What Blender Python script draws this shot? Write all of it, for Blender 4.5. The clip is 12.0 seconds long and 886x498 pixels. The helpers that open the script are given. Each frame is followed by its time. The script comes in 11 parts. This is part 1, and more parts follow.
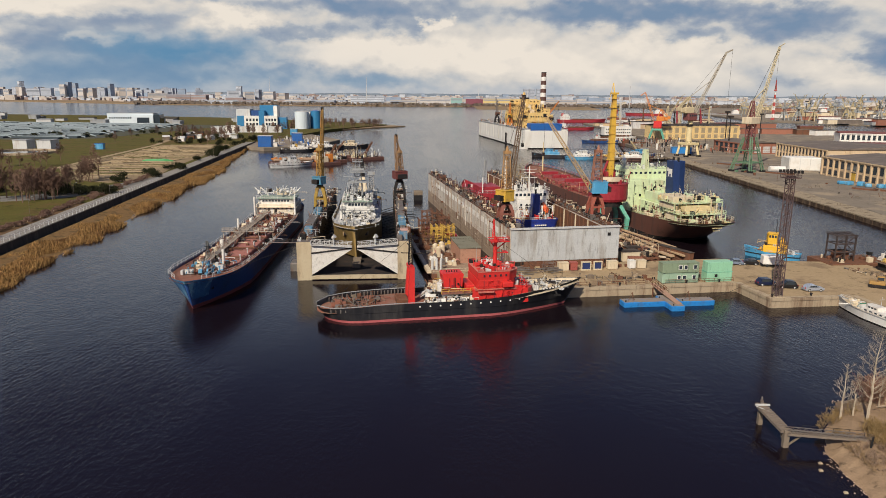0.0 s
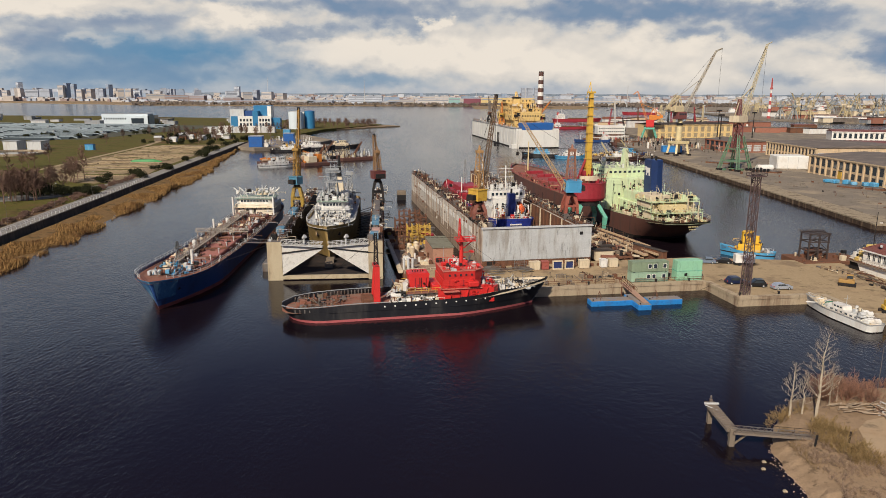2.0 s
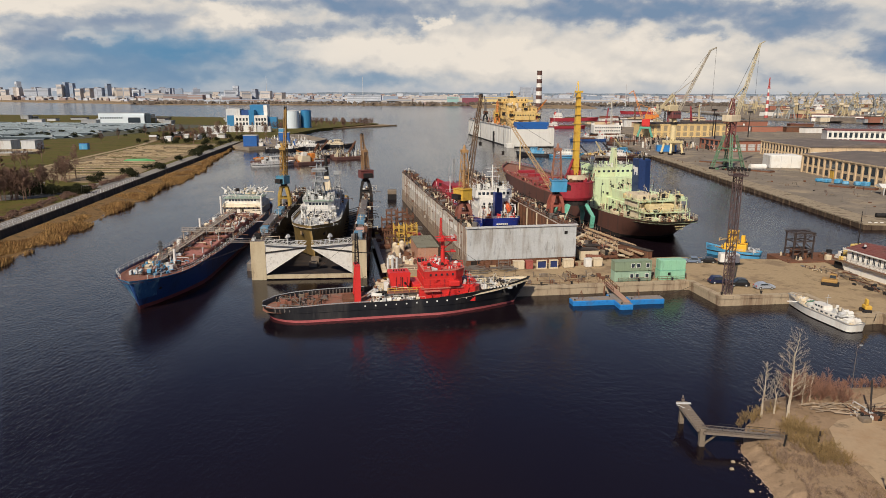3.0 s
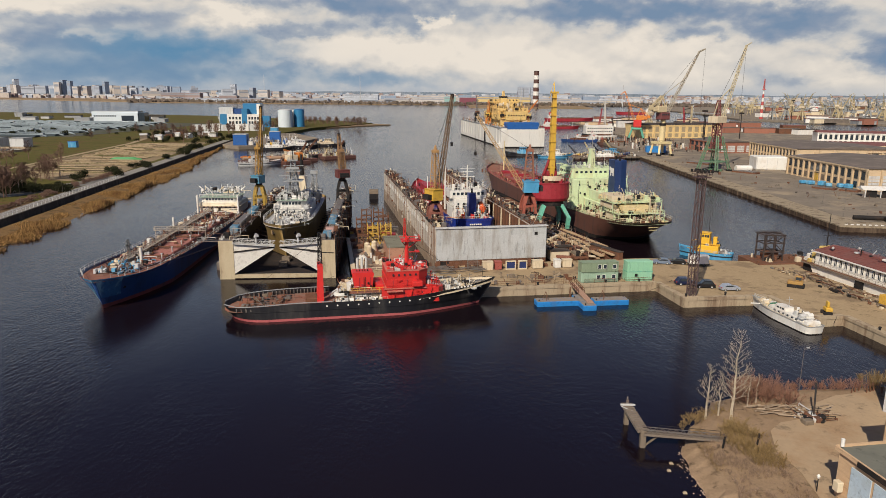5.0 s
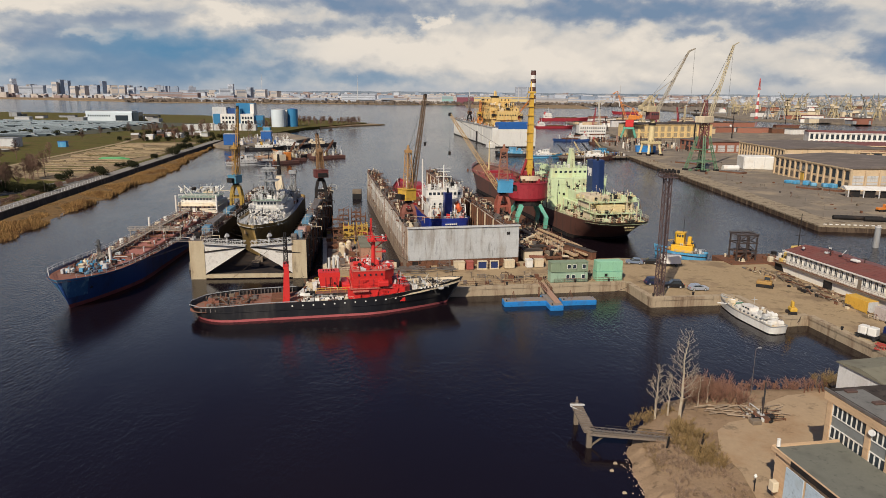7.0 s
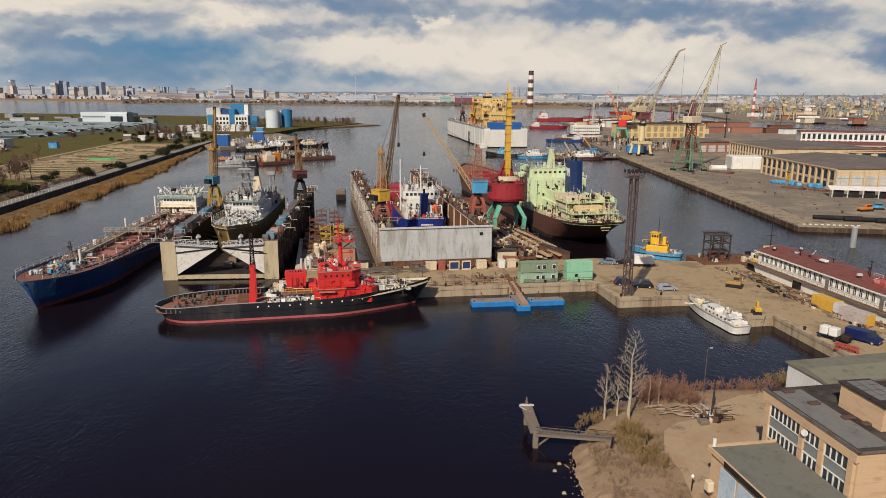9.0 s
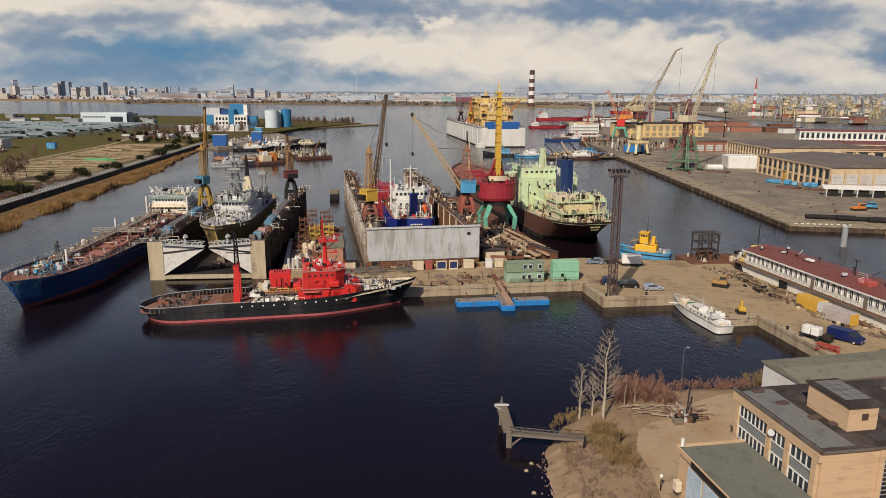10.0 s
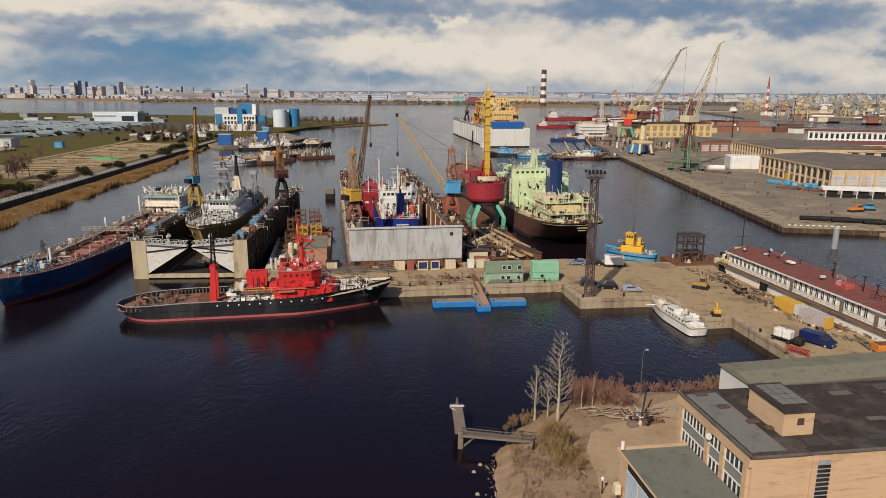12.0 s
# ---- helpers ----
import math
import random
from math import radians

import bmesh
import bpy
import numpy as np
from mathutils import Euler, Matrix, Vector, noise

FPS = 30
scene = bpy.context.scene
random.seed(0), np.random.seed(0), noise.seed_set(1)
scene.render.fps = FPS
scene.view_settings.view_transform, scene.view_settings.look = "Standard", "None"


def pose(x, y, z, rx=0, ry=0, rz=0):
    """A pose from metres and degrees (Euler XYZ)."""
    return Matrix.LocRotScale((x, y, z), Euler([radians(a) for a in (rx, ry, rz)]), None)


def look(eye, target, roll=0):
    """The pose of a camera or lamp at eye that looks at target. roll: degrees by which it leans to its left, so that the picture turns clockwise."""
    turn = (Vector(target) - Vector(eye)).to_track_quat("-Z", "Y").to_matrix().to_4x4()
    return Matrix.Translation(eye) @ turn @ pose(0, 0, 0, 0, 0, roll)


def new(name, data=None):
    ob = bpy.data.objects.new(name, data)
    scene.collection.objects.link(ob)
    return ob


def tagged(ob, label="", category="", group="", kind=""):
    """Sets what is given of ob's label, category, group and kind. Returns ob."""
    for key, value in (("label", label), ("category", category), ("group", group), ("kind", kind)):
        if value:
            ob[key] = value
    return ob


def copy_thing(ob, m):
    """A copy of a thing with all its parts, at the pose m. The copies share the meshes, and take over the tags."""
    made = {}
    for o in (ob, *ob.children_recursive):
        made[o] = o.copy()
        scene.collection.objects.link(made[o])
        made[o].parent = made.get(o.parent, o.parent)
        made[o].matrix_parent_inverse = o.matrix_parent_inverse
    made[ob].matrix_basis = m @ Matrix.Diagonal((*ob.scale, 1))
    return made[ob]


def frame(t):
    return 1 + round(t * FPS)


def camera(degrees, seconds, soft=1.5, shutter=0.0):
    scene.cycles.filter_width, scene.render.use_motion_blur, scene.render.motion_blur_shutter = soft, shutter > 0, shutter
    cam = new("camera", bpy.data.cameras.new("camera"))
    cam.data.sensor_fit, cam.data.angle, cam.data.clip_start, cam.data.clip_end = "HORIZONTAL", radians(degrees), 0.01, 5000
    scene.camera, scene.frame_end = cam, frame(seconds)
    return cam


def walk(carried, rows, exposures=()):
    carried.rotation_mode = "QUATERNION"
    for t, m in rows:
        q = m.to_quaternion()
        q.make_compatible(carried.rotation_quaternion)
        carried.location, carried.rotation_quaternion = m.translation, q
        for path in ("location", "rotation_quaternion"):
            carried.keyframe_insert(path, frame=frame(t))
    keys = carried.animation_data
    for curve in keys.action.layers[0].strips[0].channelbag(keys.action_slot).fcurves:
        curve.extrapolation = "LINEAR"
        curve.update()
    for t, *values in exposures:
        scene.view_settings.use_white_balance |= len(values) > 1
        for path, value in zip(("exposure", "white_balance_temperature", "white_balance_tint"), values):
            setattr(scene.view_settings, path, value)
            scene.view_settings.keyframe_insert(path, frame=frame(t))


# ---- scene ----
cam = camera(65.3, 12.0, soft=0.7)
PATH = [
    (0, (-1.721, -0.315, 44.537), (-1.754, 1.636, 44.098), 0.4),
    (0.5, (0.004, -0.326, 44.538), (-0.029, 1.624, 44.099), 0.3),
    (1, (1.724, -0.263, 44.543), (1.691, 1.687, 44.103), 0.3),
    (1.5, (3.548, -0.184, 44.534), (3.516, 1.767, 44.093), 0.2),
    (2, (5.458, -0.095, 44.534), (5.424, 1.856, 44.094), 0.2),
    (2.5, (7.411, 0.008, 44.548), (7.378, 1.958, 44.107), 0.2),
    (3, (9.307, 0.121, 44.57), (9.274, 2.071, 44.128), 0.2),
    (4.8, (15.9, 0.18, 44.763), (15.869, 2.13, 44.319), 0.5),
    (5, (16.608, 0.201, 44.772), (16.579, 2.151, 44.329), 0.5),
    (5.5, (18.379, 0.239, 44.816), (18.351, 2.189, 44.373), 0.5),
    (6, (20.147, 0.296, 44.838), (20.118, 2.246, 44.395), 0.5),
    (6.5, (21.822, 0.276, 44.859), (21.794, 2.226, 44.415), 0.5),
    (7, (23.459, 0.282, 44.902), (23.432, 2.232, 44.458), 0.5),
    (8.8, (29.757, 0.24, 45.046), (29.729, 2.19, 44.602), 0.4),
    (9, (30.482, 0.26, 45.052), (30.454, 2.21, 44.609), 0.4),
    (9.5, (32.379, 0.284, 45.069), (32.351, 2.234, 44.625), 0.4),
    (10, (34.275, 0.326, 45.089), (34.24, 2.276, 44.645), 0.3),
    (10.5, (36.252, 0.338, 45.161), (36.205, 2.287, 44.717), 0.3),
    (11, (38.181, 0.36, 45.236), (38.124, 2.309, 44.792), 0.3),
    (11.5, (40.21, 0.362, 45.328), (40.144, 2.311, 44.883), 0.3),
    (12, (42.199, 0.35, 45.414), (42.125, 2.299, 44.968), 0.3),
]
walk(cam, [(t, look(eye, target, roll)) for t, eye, target, roll in PATH], exposures=((0.0, 0.0), (5.5, -0.04), (9.5, -0.12), (12.0, -0.15)))

# ---- light ----
SUN_EL, SUN_AZ = 40.0, 204.0      # degrees; azimuth clockwise from +y
sun = new("sun", bpy.data.lights.new("sun", "SUN"))
sun.data.energy, sun.data.angle, sun.data.color = 5.0, radians(0.6), (1.0, 0.90, 0.76)
sd = Vector((math.sin(radians(SUN_AZ)) * math.cos(radians(SUN_EL)), math.cos(radians(SUN_AZ)) * math.cos(radians(SUN_EL)), math.sin(radians(SUN_EL))))
sun.matrix_world = look(sd * 300, (0, 0, 0))


class Nodes:
    """A small wrapper for building node trees."""
    def __init__(self, tree):
        self.t = tree
        tree.nodes.clear()

    def __call__(self, kind, ins=None, **props):
        n = self.t.nodes.new(kind)
        for k, v in props.items():
            setattr(n, k, v)
        for k, v in (ins or {}).items():
            s = n.inputs[k]
            if isinstance(v, bpy.types.NodeSocket):
                self.t.links.new(v, s)
            else:
                s.default_value = v
        return n

    def math(self, op, a, b=0.0, clamp=False):
        return self("ShaderNodeMath", {0: a, 1: b}, operation=op, use_clamp=clamp).outputs[0]

    def mix(self, f, a, b, blend="MIX"):
        n = self("ShaderNodeMix", {0: f, 6: a, 7: b}, data_type="RGBA", blend_type=blend)
        return n.outputs[2]

    def ramp(self, f, lo, hi):
        return self("ShaderNodeMapRange", {0: f, 1: lo, 2: hi, 3: 0.0, 4: 1.0}, interpolation_type="SMOOTHSTEP").outputs[0]


def rgb(c):
    return (c[0], c[1], c[2], 1.0)


# ---- sky: nishita blue behind broken cloud ----
world = bpy.data.worlds.new("world")
scene.world = world
world.use_nodes = True
N = Nodes(world.node_tree)
sky = N("ShaderNodeTexSky", sky_type="NISHITA", sun_disc=False, sun_elevation=radians(SUN_EL), sun_rotation=radians(SUN_AZ))
blue = N.mix(1.0, sky.outputs[0], rgb((0.043, 0.047, 0.067)), "MULTIPLY")
co = N("ShaderNodeTexCoord").outputs["Generated"]
sep = N("ShaderNodeSeparateXYZ", {0: co})
dx, dz = sep.outputs[0], sep.outputs[2]
# cloud layers seen edge-on near the horizon: stretched sideways
flat = N("ShaderNodeCombineXYZ", {0: N.math("MULTIPLY", dx, 8.0), 1: sep.outputs[1], 2: N.math("MULTIPLY", dz, 13.0)}).outputs[0]
n1 = N("ShaderNodeTexNoise", {"Vector": flat, "Scale": 1.3, "Detail": 4.0, "Roughness": 0.5}).outputs[0]
fray = N("ShaderNodeTexNoise", {"Vector": flat, "Scale": 3.4, "Detail": 5.0, "Roughness": 0.55}).outputs["Color"]
fr = N("ShaderNodeSeparateXYZ", {0: fray})
# ragged edges: the banks below are looked up along a frayed direction
wx = N.math("ADD", dx, N.math("MULTIPLY", N.math("SUBTRACT", fr.outputs[0], 0.5), 0.11))
wz = N.math("ADD", dz, N.math("MULTIPLY", N.math("SUBTRACT", fr.outputs[1], 0.5), 0.040))


def billow(rise):
    """Rounded cloud heads; rise shifts the sample upwards."""
    warp = N("ShaderNodeVectorMath", {0: flat, 1: (3.1, 1.7, 9.2 + rise)}, operation="ADD").outputs[0]
    wob = N("ShaderNodeTexNoise", {"Vector": warp, "Scale": 2.2, "Detail": 5.0, "Roughness": 0.6}).outputs["Color"]
    warp = N("ShaderNodeVectorMath", {0: warp, 1: N("ShaderNodeVectorMath", {0: wob, 1: (0.42, 0.42, 0.42)}, operation="MULTIPLY").outputs[0]}, operation="ADD").outputs[0]
    v = N("ShaderNodeTexVoronoi", {"Vector": warp, "Scale": 1.7, "Detail": 2.0, "Roughness": 0.4, "Smoothness": 0.5}, feature="SMOOTH_F1", normalize=True).outputs["Distance"]
    return N.math("SUBTRACT", 1.0, v)


heads = billow(0.0)
lit = N.math("SUBTRACT", heads, billow(0.12))


def bank(x, z, rx, rz):
    """A bump of height 1 with a firm, frayed edge round a direction of the sky."""
    a = N.math("POWER", N.math("ABSOLUTE", N.math("DIVIDE", N.math("SUBTRACT", wx, x), rx)), 2.0)
    b = N.math("POWER", N.math("ABSOLUTE", N.math("DIVIDE", N.math("SUBTRACT", wz, z), rz)), 2.0)
    return N.math("EXPONENT", N.math("MULTIPLY", N.math("POWER", N.math("ADD", a, b), 1.5), -1.0))


tone = N.math("ADD", N.math("MULTIPLY", n1, 0.30), N.math("ADD", N.math("MULTIPLY", heads, 0.34), N.math("MULTIPLY", lit, 0.75)))
tone = N.math("ADD", tone, 0.155)
# sunlit banks (plus) and shaded cloud bases (minus)
for x, z, rx, rz, k in ((-0.53, 0.104, 0.06, 0.018, 0.20), (-0.30, 0.096, 0.035, 0.016, 0.24), (-0.42, 0.112, 0.08, 0.010, 0.10), (-0.445, 0.064, 0.04, 0.005, 0.20),
                        (-0.12, 0.056, 0.13, 0.020, 0.20), (-0.03, 0.094, 0.022, 0.007, 0.28), (0.20, 0.048, 0.22, 0.034, 0.16), (0.385, 0.118, 0.06, 0.018, 0.16), (0.475, 0.030, 0.05, 0.016, 0.16), (-0.56, 0.040, 0.03, 0.035, 0.10),
                        (-0.12, 0.112, 0.11, 0.014, -0.20), (-0.075, 0.088, 0.032, 0.018, -0.16), (-0.47, 0.084, 0.10, 0.010, -0.16), (0.25, 0.108, 0.18, 0.017, -0.26), (0.31, 0.076, 0.04, 0.009, -0.20), (-0.25, 0.098, 0.03, 0.02, -0.05),
                        (0.415, 0.090, 0.06, 0.022, -0.24), (0.525, 0.046, 0.055, 0.026, -0.28), (-0.38, 0.026, 0.22, 0.020, -0.14), (-0.35, 0.116, 0.16, 0.007, -0.08), (-0.50, 0.058, 0.10, 0.016, -0.16), (-0.22, 0.080, 0.09, 0.010, -0.14)):
    tone = N.math("ADD", tone, N.math("MULTIPLY", bank(x, z, rx, rz), k * 1.25))
ramp = N("ShaderNodeValToRGB", {0: tone})
els = ramp.color_ramp.elements
els[0].position, els[0].color = 0.22, rgb((0.20, 0.29, 0.42))
els[1].position, els[1].color = 0.74, rgb((0.88, 0.80, 0.70))
for q, c in ((0.34, (0.29, 0.35, 0.45)), (0.43, (0.40, 0.44, 0.50)), (0.50, (0.56, 0.565, 0.57)), (0.58, (0.70, 0.66, 0.61))):
    e = els.new(q)
    e.color = rgb(c)
# clear blue between the clouds, low in the west
gap = N.math("MULTIPLY", bank(-0.36, 0.058, 0.12, 0.019), 0.85)
gap = N.math("ADD", gap, N.math("MULTIPLY", bank(-0.40, 0.020, 0.24, 0.030), 0.60))
gap = N.math("ADD", gap, N.math("MULTIPLY", bank(-0.10, 0.016, 0.09, 0.010), 0.45), True)
banks = N.mix(gap, ramp.outputs[0], rgb((0.125, 0.275, 0.44)))
up = N.ramp(dz, 0.20, 0.40)
# higher up the overcast thins and turns bluer
banks = N.mix(N.ramp(dz, 0.125, 0.24), banks, N.mix(1.0, banks, rgb((0.84, 1.06, 1.36)), "MULTIPLY"))
skycol = N.mix(up, banks, N.mix(N.math("MULTIPLY", N.ramp(tone, 0.5, 0.72), 0.22), blue, rgb((0.30, 0.31, 0.36))))
skycol = N.mix(N.math("MULTIPLY", N.math("SUBTRACT", 1.0, N.ramp(dz, -0.005, 0.018)), 0.5), skycol, rgb((0.42, 0.47, 0.54)))
# behind the camera the sky has broken up, where the sun shines through
clear = N.math("MULTIPLY", N.ramp(N.math("MULTIPLY", sep.outputs[1], -1.0), -0.35, 0.25), 0.8)
skycol = N.mix(clear, skycol, blue)
bg = N("ShaderNodeBackground", {"Color": skycol, "Strength": 0.95})
N.t.links.new(bg.outputs[0], N("ShaderNodeOutputWorld").inputs[0])

# ---- materials ----
MATS = {}


def mat(name, col, rough=0.7, metal=0.0, vary=0.25, size=1.0, second=None, amount=0.5, bump=0.0, fine=8.0, island=0.0, obj=0.0, streak=False, spec=0.5, laid=False):
    """Painted, rusted or earthen surface: colour col with blotches of second (size metres across), grain and fine relief.
    island / obj: how far pieces differ from one another; streak: the blotches run down the surface."""
    if name in MATS:
        return MATS[name]
    m = bpy.data.materials.new(name)
    m.use_nodes = True
    n = Nodes(m.node_tree)
    pos = n("ShaderNodeNewGeometry").outputs["Position"]
    if streak:
        pos2 = n("ShaderNodeVectorMath", {0: pos, 1: (1.0, 1.0, 0.18)}, operation="MULTIPLY").outputs[0]
    elif laid:
        pos2 = n("ShaderNodeVectorMath", {0: pos, 1: (0.22, 0.22, 1.5)}, operation="MULTIPLY").outputs[0]
    else:
        pos2 = pos
    big = n("ShaderNodeTexNoise", {"Vector": pos2, "Scale": 1.0 / size, "Detail": 5.0, "Roughness": 0.62}).outputs[0]
    small = n("ShaderNodeTexNoise", {"Vector": pos, "Scale": fine / size, "Detail": 4.0, "Roughness": 0.7}).outputs[0]
    c = rgb(col)
    if second:
        c = n.mix(n.math("MULTIPLY", n.ramp(big, 0.47, 0.68), amount), c, rgb(second))
    val = n.math("ADD", n.math("MULTIPLY", n.math("SUBTRACT", big, 0.5), vary * 1.6), n.math("MULTIPLY", n.math("SUBTRACT", small, 0.5), vary * 1.6))
    if island:
        val = n.math("ADD", val, n.math("MULTIPLY", n.math("SUBTRACT", n("ShaderNodeNewGeometry").outputs["Random Per Island"], 0.5), island))
    if obj:
        val = n.math("ADD", val, n.math("MULTIPLY", n.math("SUBTRACT", n("ShaderNodeObjectInfo").outputs["Random"], 0.5), obj))
    spots = n("ShaderNodeTexNoise", {"Vector": pos2, "Scale": 3.1 / size, "Detail": 6.0, "Roughness": 0.7}).outputs[0]
    val = n.math("SUBTRACT", val, n.math("MULTIPLY", n.ramp(spots, 0.53, 0.70), min(0.5, vary * 1.5)))
    hsv = n("ShaderNodeHueSaturation", {"Value": n.math("ADD", val, 1.0), "Color": c}).outputs[0]
    b = n("ShaderNodeBsdfPrincipled", {"Base Color": hsv, "Metallic": metal, "Specular IOR Level": spec,
                                       "Roughness": n.math("ADD", n.math("MULTIPLY", n.math("SUBTRACT", small, 0.5), 0.25), rough, True)})
    if bump:
        bp = n("ShaderNodeBump", {"Height": small, "Strength": 0.6, "Distance": bump})
        n.t.links.new(bp.outputs[0], b.inputs["Normal"])
    n.t.links.new(b.outputs[0], n("ShaderNodeOutputMaterial").inputs[0])
    MATS[name] = m
    return m


def water_mat():
    m = bpy.data.materials.new("harbour_water")
    m.use_nodes = True
    n = Nodes(m.node_tree)
    pos = n("ShaderNodeNewGeometry").outputs["Position"]
    p1 = n("ShaderNodeMapping", {"Vector": pos, "Rotation": (0, 0, 0.5), "Scale": (1.0, 0.45, 1.0)}).outputs[0]
    w1 = n("ShaderNodeTexNoise", {"Vector": p1, "Scale": 1.5, "Detail": 3.0, "Roughness": 0.55, "Distortion": 0.4}).outputs[0]
    w2 = n("ShaderNodeTexNoise", {"Vector": p1, "Scale": 3.2, "Detail": 2.0, "Roughness": 0.5}).outputs[0]
    calm = n("ShaderNodeTexNoise", {"Vector": n("ShaderNodeMapping", {"Vector": pos, "Scale": (1.0, 0.3, 1.0)}).outputs[0], "Scale": 0.018, "Detail": 4.0, "Roughness": 0.6, "Distortion": 0.6}).outputs[0]
    w3 = n("ShaderNodeTexNoise", {"Vector": p1, "Scale": 0.28, "Detail": 2.0, "Roughness": 0.5}).outputs[0]
    h = n.math("ADD", n.math("ADD", n.math("MULTIPLY", w1, 0.5), n.math("MULTIPLY", w2, 0.2)), n.math("MULTIPLY", w3, 0.35))
    # open water beyond the basin is windier than the sheltered berths
    wind = n.math("MULTIPLY", n.ramp(n("ShaderNodeSeparateXYZ", {0: pos}).outputs[1], 300.0, 1100.0), 0.55)
    wind = n.math("ADD", wind, n.math("MULTIPLY", n.math("MULTIPLY", n.ramp(n("ShaderNodeSeparateXYZ", {0: pos}).outputs[0], 20.0, 95.0), n.ramp(n("ShaderNodeSeparateXYZ", {0: pos}).outputs[1], 120.0, 210.0)), 0.30))
    bp = n("ShaderNodeBump", {"Height": h, "Distance": 0.5, "Strength": n.math("ADD", n.math("ADD", n.math("MULTIPLY", n.ramp(calm, 0.40, 0.58), 0.26), 0.11), wind)})
    murk = n("ShaderNodeTexNoise", {"Vector": pos, "Scale": 0.02, "Detail": 3.0}).outputs[0]
    c = n.mix(murk, rgb((0.0040, 0.0028, 0.0070)), rgb((0.011, 0.006, 0.006)))
    b = n("ShaderNodeBsdfPrincipled", {"Base Color": c, "Roughness": 0.12, "IOR": 1.33, "Specular IOR Level": 0.5, "Normal": bp.outputs[0]})
    n.t.links.new(b.outputs[0], n("ShaderNodeOutputMaterial").inputs[0])
    return m


def glass_mat(name, col=(0.03, 0.04, 0.05)):
    m = bpy.data.materials.new(name)
    m.use_nodes = True
    n = Nodes(m.node_tree)
    b = n("ShaderNodeBsdfPrincipled", {"Base Color": rgb(col), "Roughness": 0.08, "Specular IOR Level": 0.6})
    n.t.links.new(b.outputs[0], n("ShaderNodeOutputMaterial").inputs[0])
    return m


WATER = water_mat()
GLASS = glass_mat("window_glass")
RUST = (0.13, 0.055, 0.03)
M_concrete = mat("quay_concrete", (0.39, 0.31, 0.21), 0.85, size=2.5, second=(0.17, 0.11, 0.07), amount=0.85, bump=0.03, streak=True, spec=0.12)
M_ground = mat("yard_ground", (0.36, 0.265, 0.155), 0.95, vary=0.35, size=9.0, second=(0.19, 0.135, 0.085), amount=0.9, bump=0.05, fine=14, spec=0.12)
M_asphalt = mat("asphalt", (0.21, 0.175, 0.135), 0.9, vary=0.35, size=16.0, second=(0.31, 0.245, 0.165), amount=0.8, fine=20, spec=0.12)
M_black = mat("black_hull_paint", (0.010, 0.010, 0.013), 0.5, size=4.0, second=(0.06, 0.055, 0.05), amount=0.6, streak=True)
M_red = mat("signal_red_paint", (0.58, 0.026, 0.022), 0.5, vary=0.16, size=3.0, second=(0.42, 0.03, 0.022), amount=0.5)
M_boot = mat("boot_red", (0.44, 0.07, 0.06), 0.6, size=3.0, second=(0.25, 0.08, 0.06), amount=0.6)
M_deckbrown = mat("deck_red_oxide", (0.25, 0.11, 0.075), 0.8, size=3.5, second=(0.19, 0.13, 0.10), amount=0.8, spec=0.12)
M_white = mat("white_paint", (0.72, 0.70, 0.64), 0.5, vary=0.12, size=2.5, second=(0.42, 0.30, 0.20), amount=0.35, streak=True)
M_cream = mat("cream_paint", (0.62, 0.52, 0.36), 0.6, vary=0.15, size=2.5, second=(0.36, 0.25, 0.15), amount=0.5, streak=True)
M_navy = mat("navy_hull_paint", (0.018, 0.06, 0.19), 0.45, size=4.0, second=(0.02, 0.025, 0.05), amount=0.8, streak=True)
M_sky = mat("light_blue_paint", (0.06, 0.27, 0.46), 0.5, size=2.0, second=(0.22, 0.40, 0.50), amount=0.6, streak=True)
M_blue = mat("container_blue", (0.015, 0.10, 0.33), 0.5, size=2.5, second=(0.03, 0.08, 0.2), amount=0.5)
M_pontoon = mat("pontoon_blue", (0.02, 0.20, 0.52), 0.5, size=2.0, second=(0.05, 0.12, 0.25), amount=0.6)
M_grey = mat("grey_paint", (0.30, 0.31, 0.31), 0.6, size=3.0, second=(0.20, 0.16, 0.12), amount=0.55, streak=True)
M_pale = mat("pale_grey_paint", (0.52, 0.52, 0.50), 0.6, size=3.0, second=(0.30, 0.22, 0.16), amount=0.5, streak=True)
M_steel = mat("bare_steel", (0.20, 0.18, 0.16), 0.55, 0.4, size=2.0, second=RUST, amount=0.6)
M_rust = mat("rusty_steel", (0.16, 0.075, 0.045), 0.85, size=2.0, second=(0.09, 0.055, 0.04), amount=0.8, bump=0.02, spec=0.12)
M_dark = mat("dark_steel", (0.022, 0.021, 0.021), 0.7, size=2.5, second=(0.055, 0.036, 0.026), amount=0.6, spec=0.12)
M_yellow = mat("crane_yellow", (0.62, 0.38, 0.05), 0.5, size=2.0, second=(0.38, 0.20, 0.05), amount=0.6)
M_orange = mat("crane_orange", (0.60, 0.20, 0.03), 0.5, size=2.0, second=(0.36, 0.12, 0.04), amount=0.5)
M_paleyellow = mat("pale_yellow_paint", (0.64, 0.52, 0.28), 0.55, size=3.0, second=(0.50, 0.36, 0.14), amount=0.5)
M_green = mat("sea_green_paint", (0.12, 0.40, 0.28), 0.6, size=2.0, second=(0.18, 0.26, 0.20), amount=0.6)
M_mint = mat("mint_paint", (0.58, 0.68, 0.42), 0.55, vary=0.2, size=3.0, second=(0.46, 0.42, 0.24), amount=0.6, streak=True)
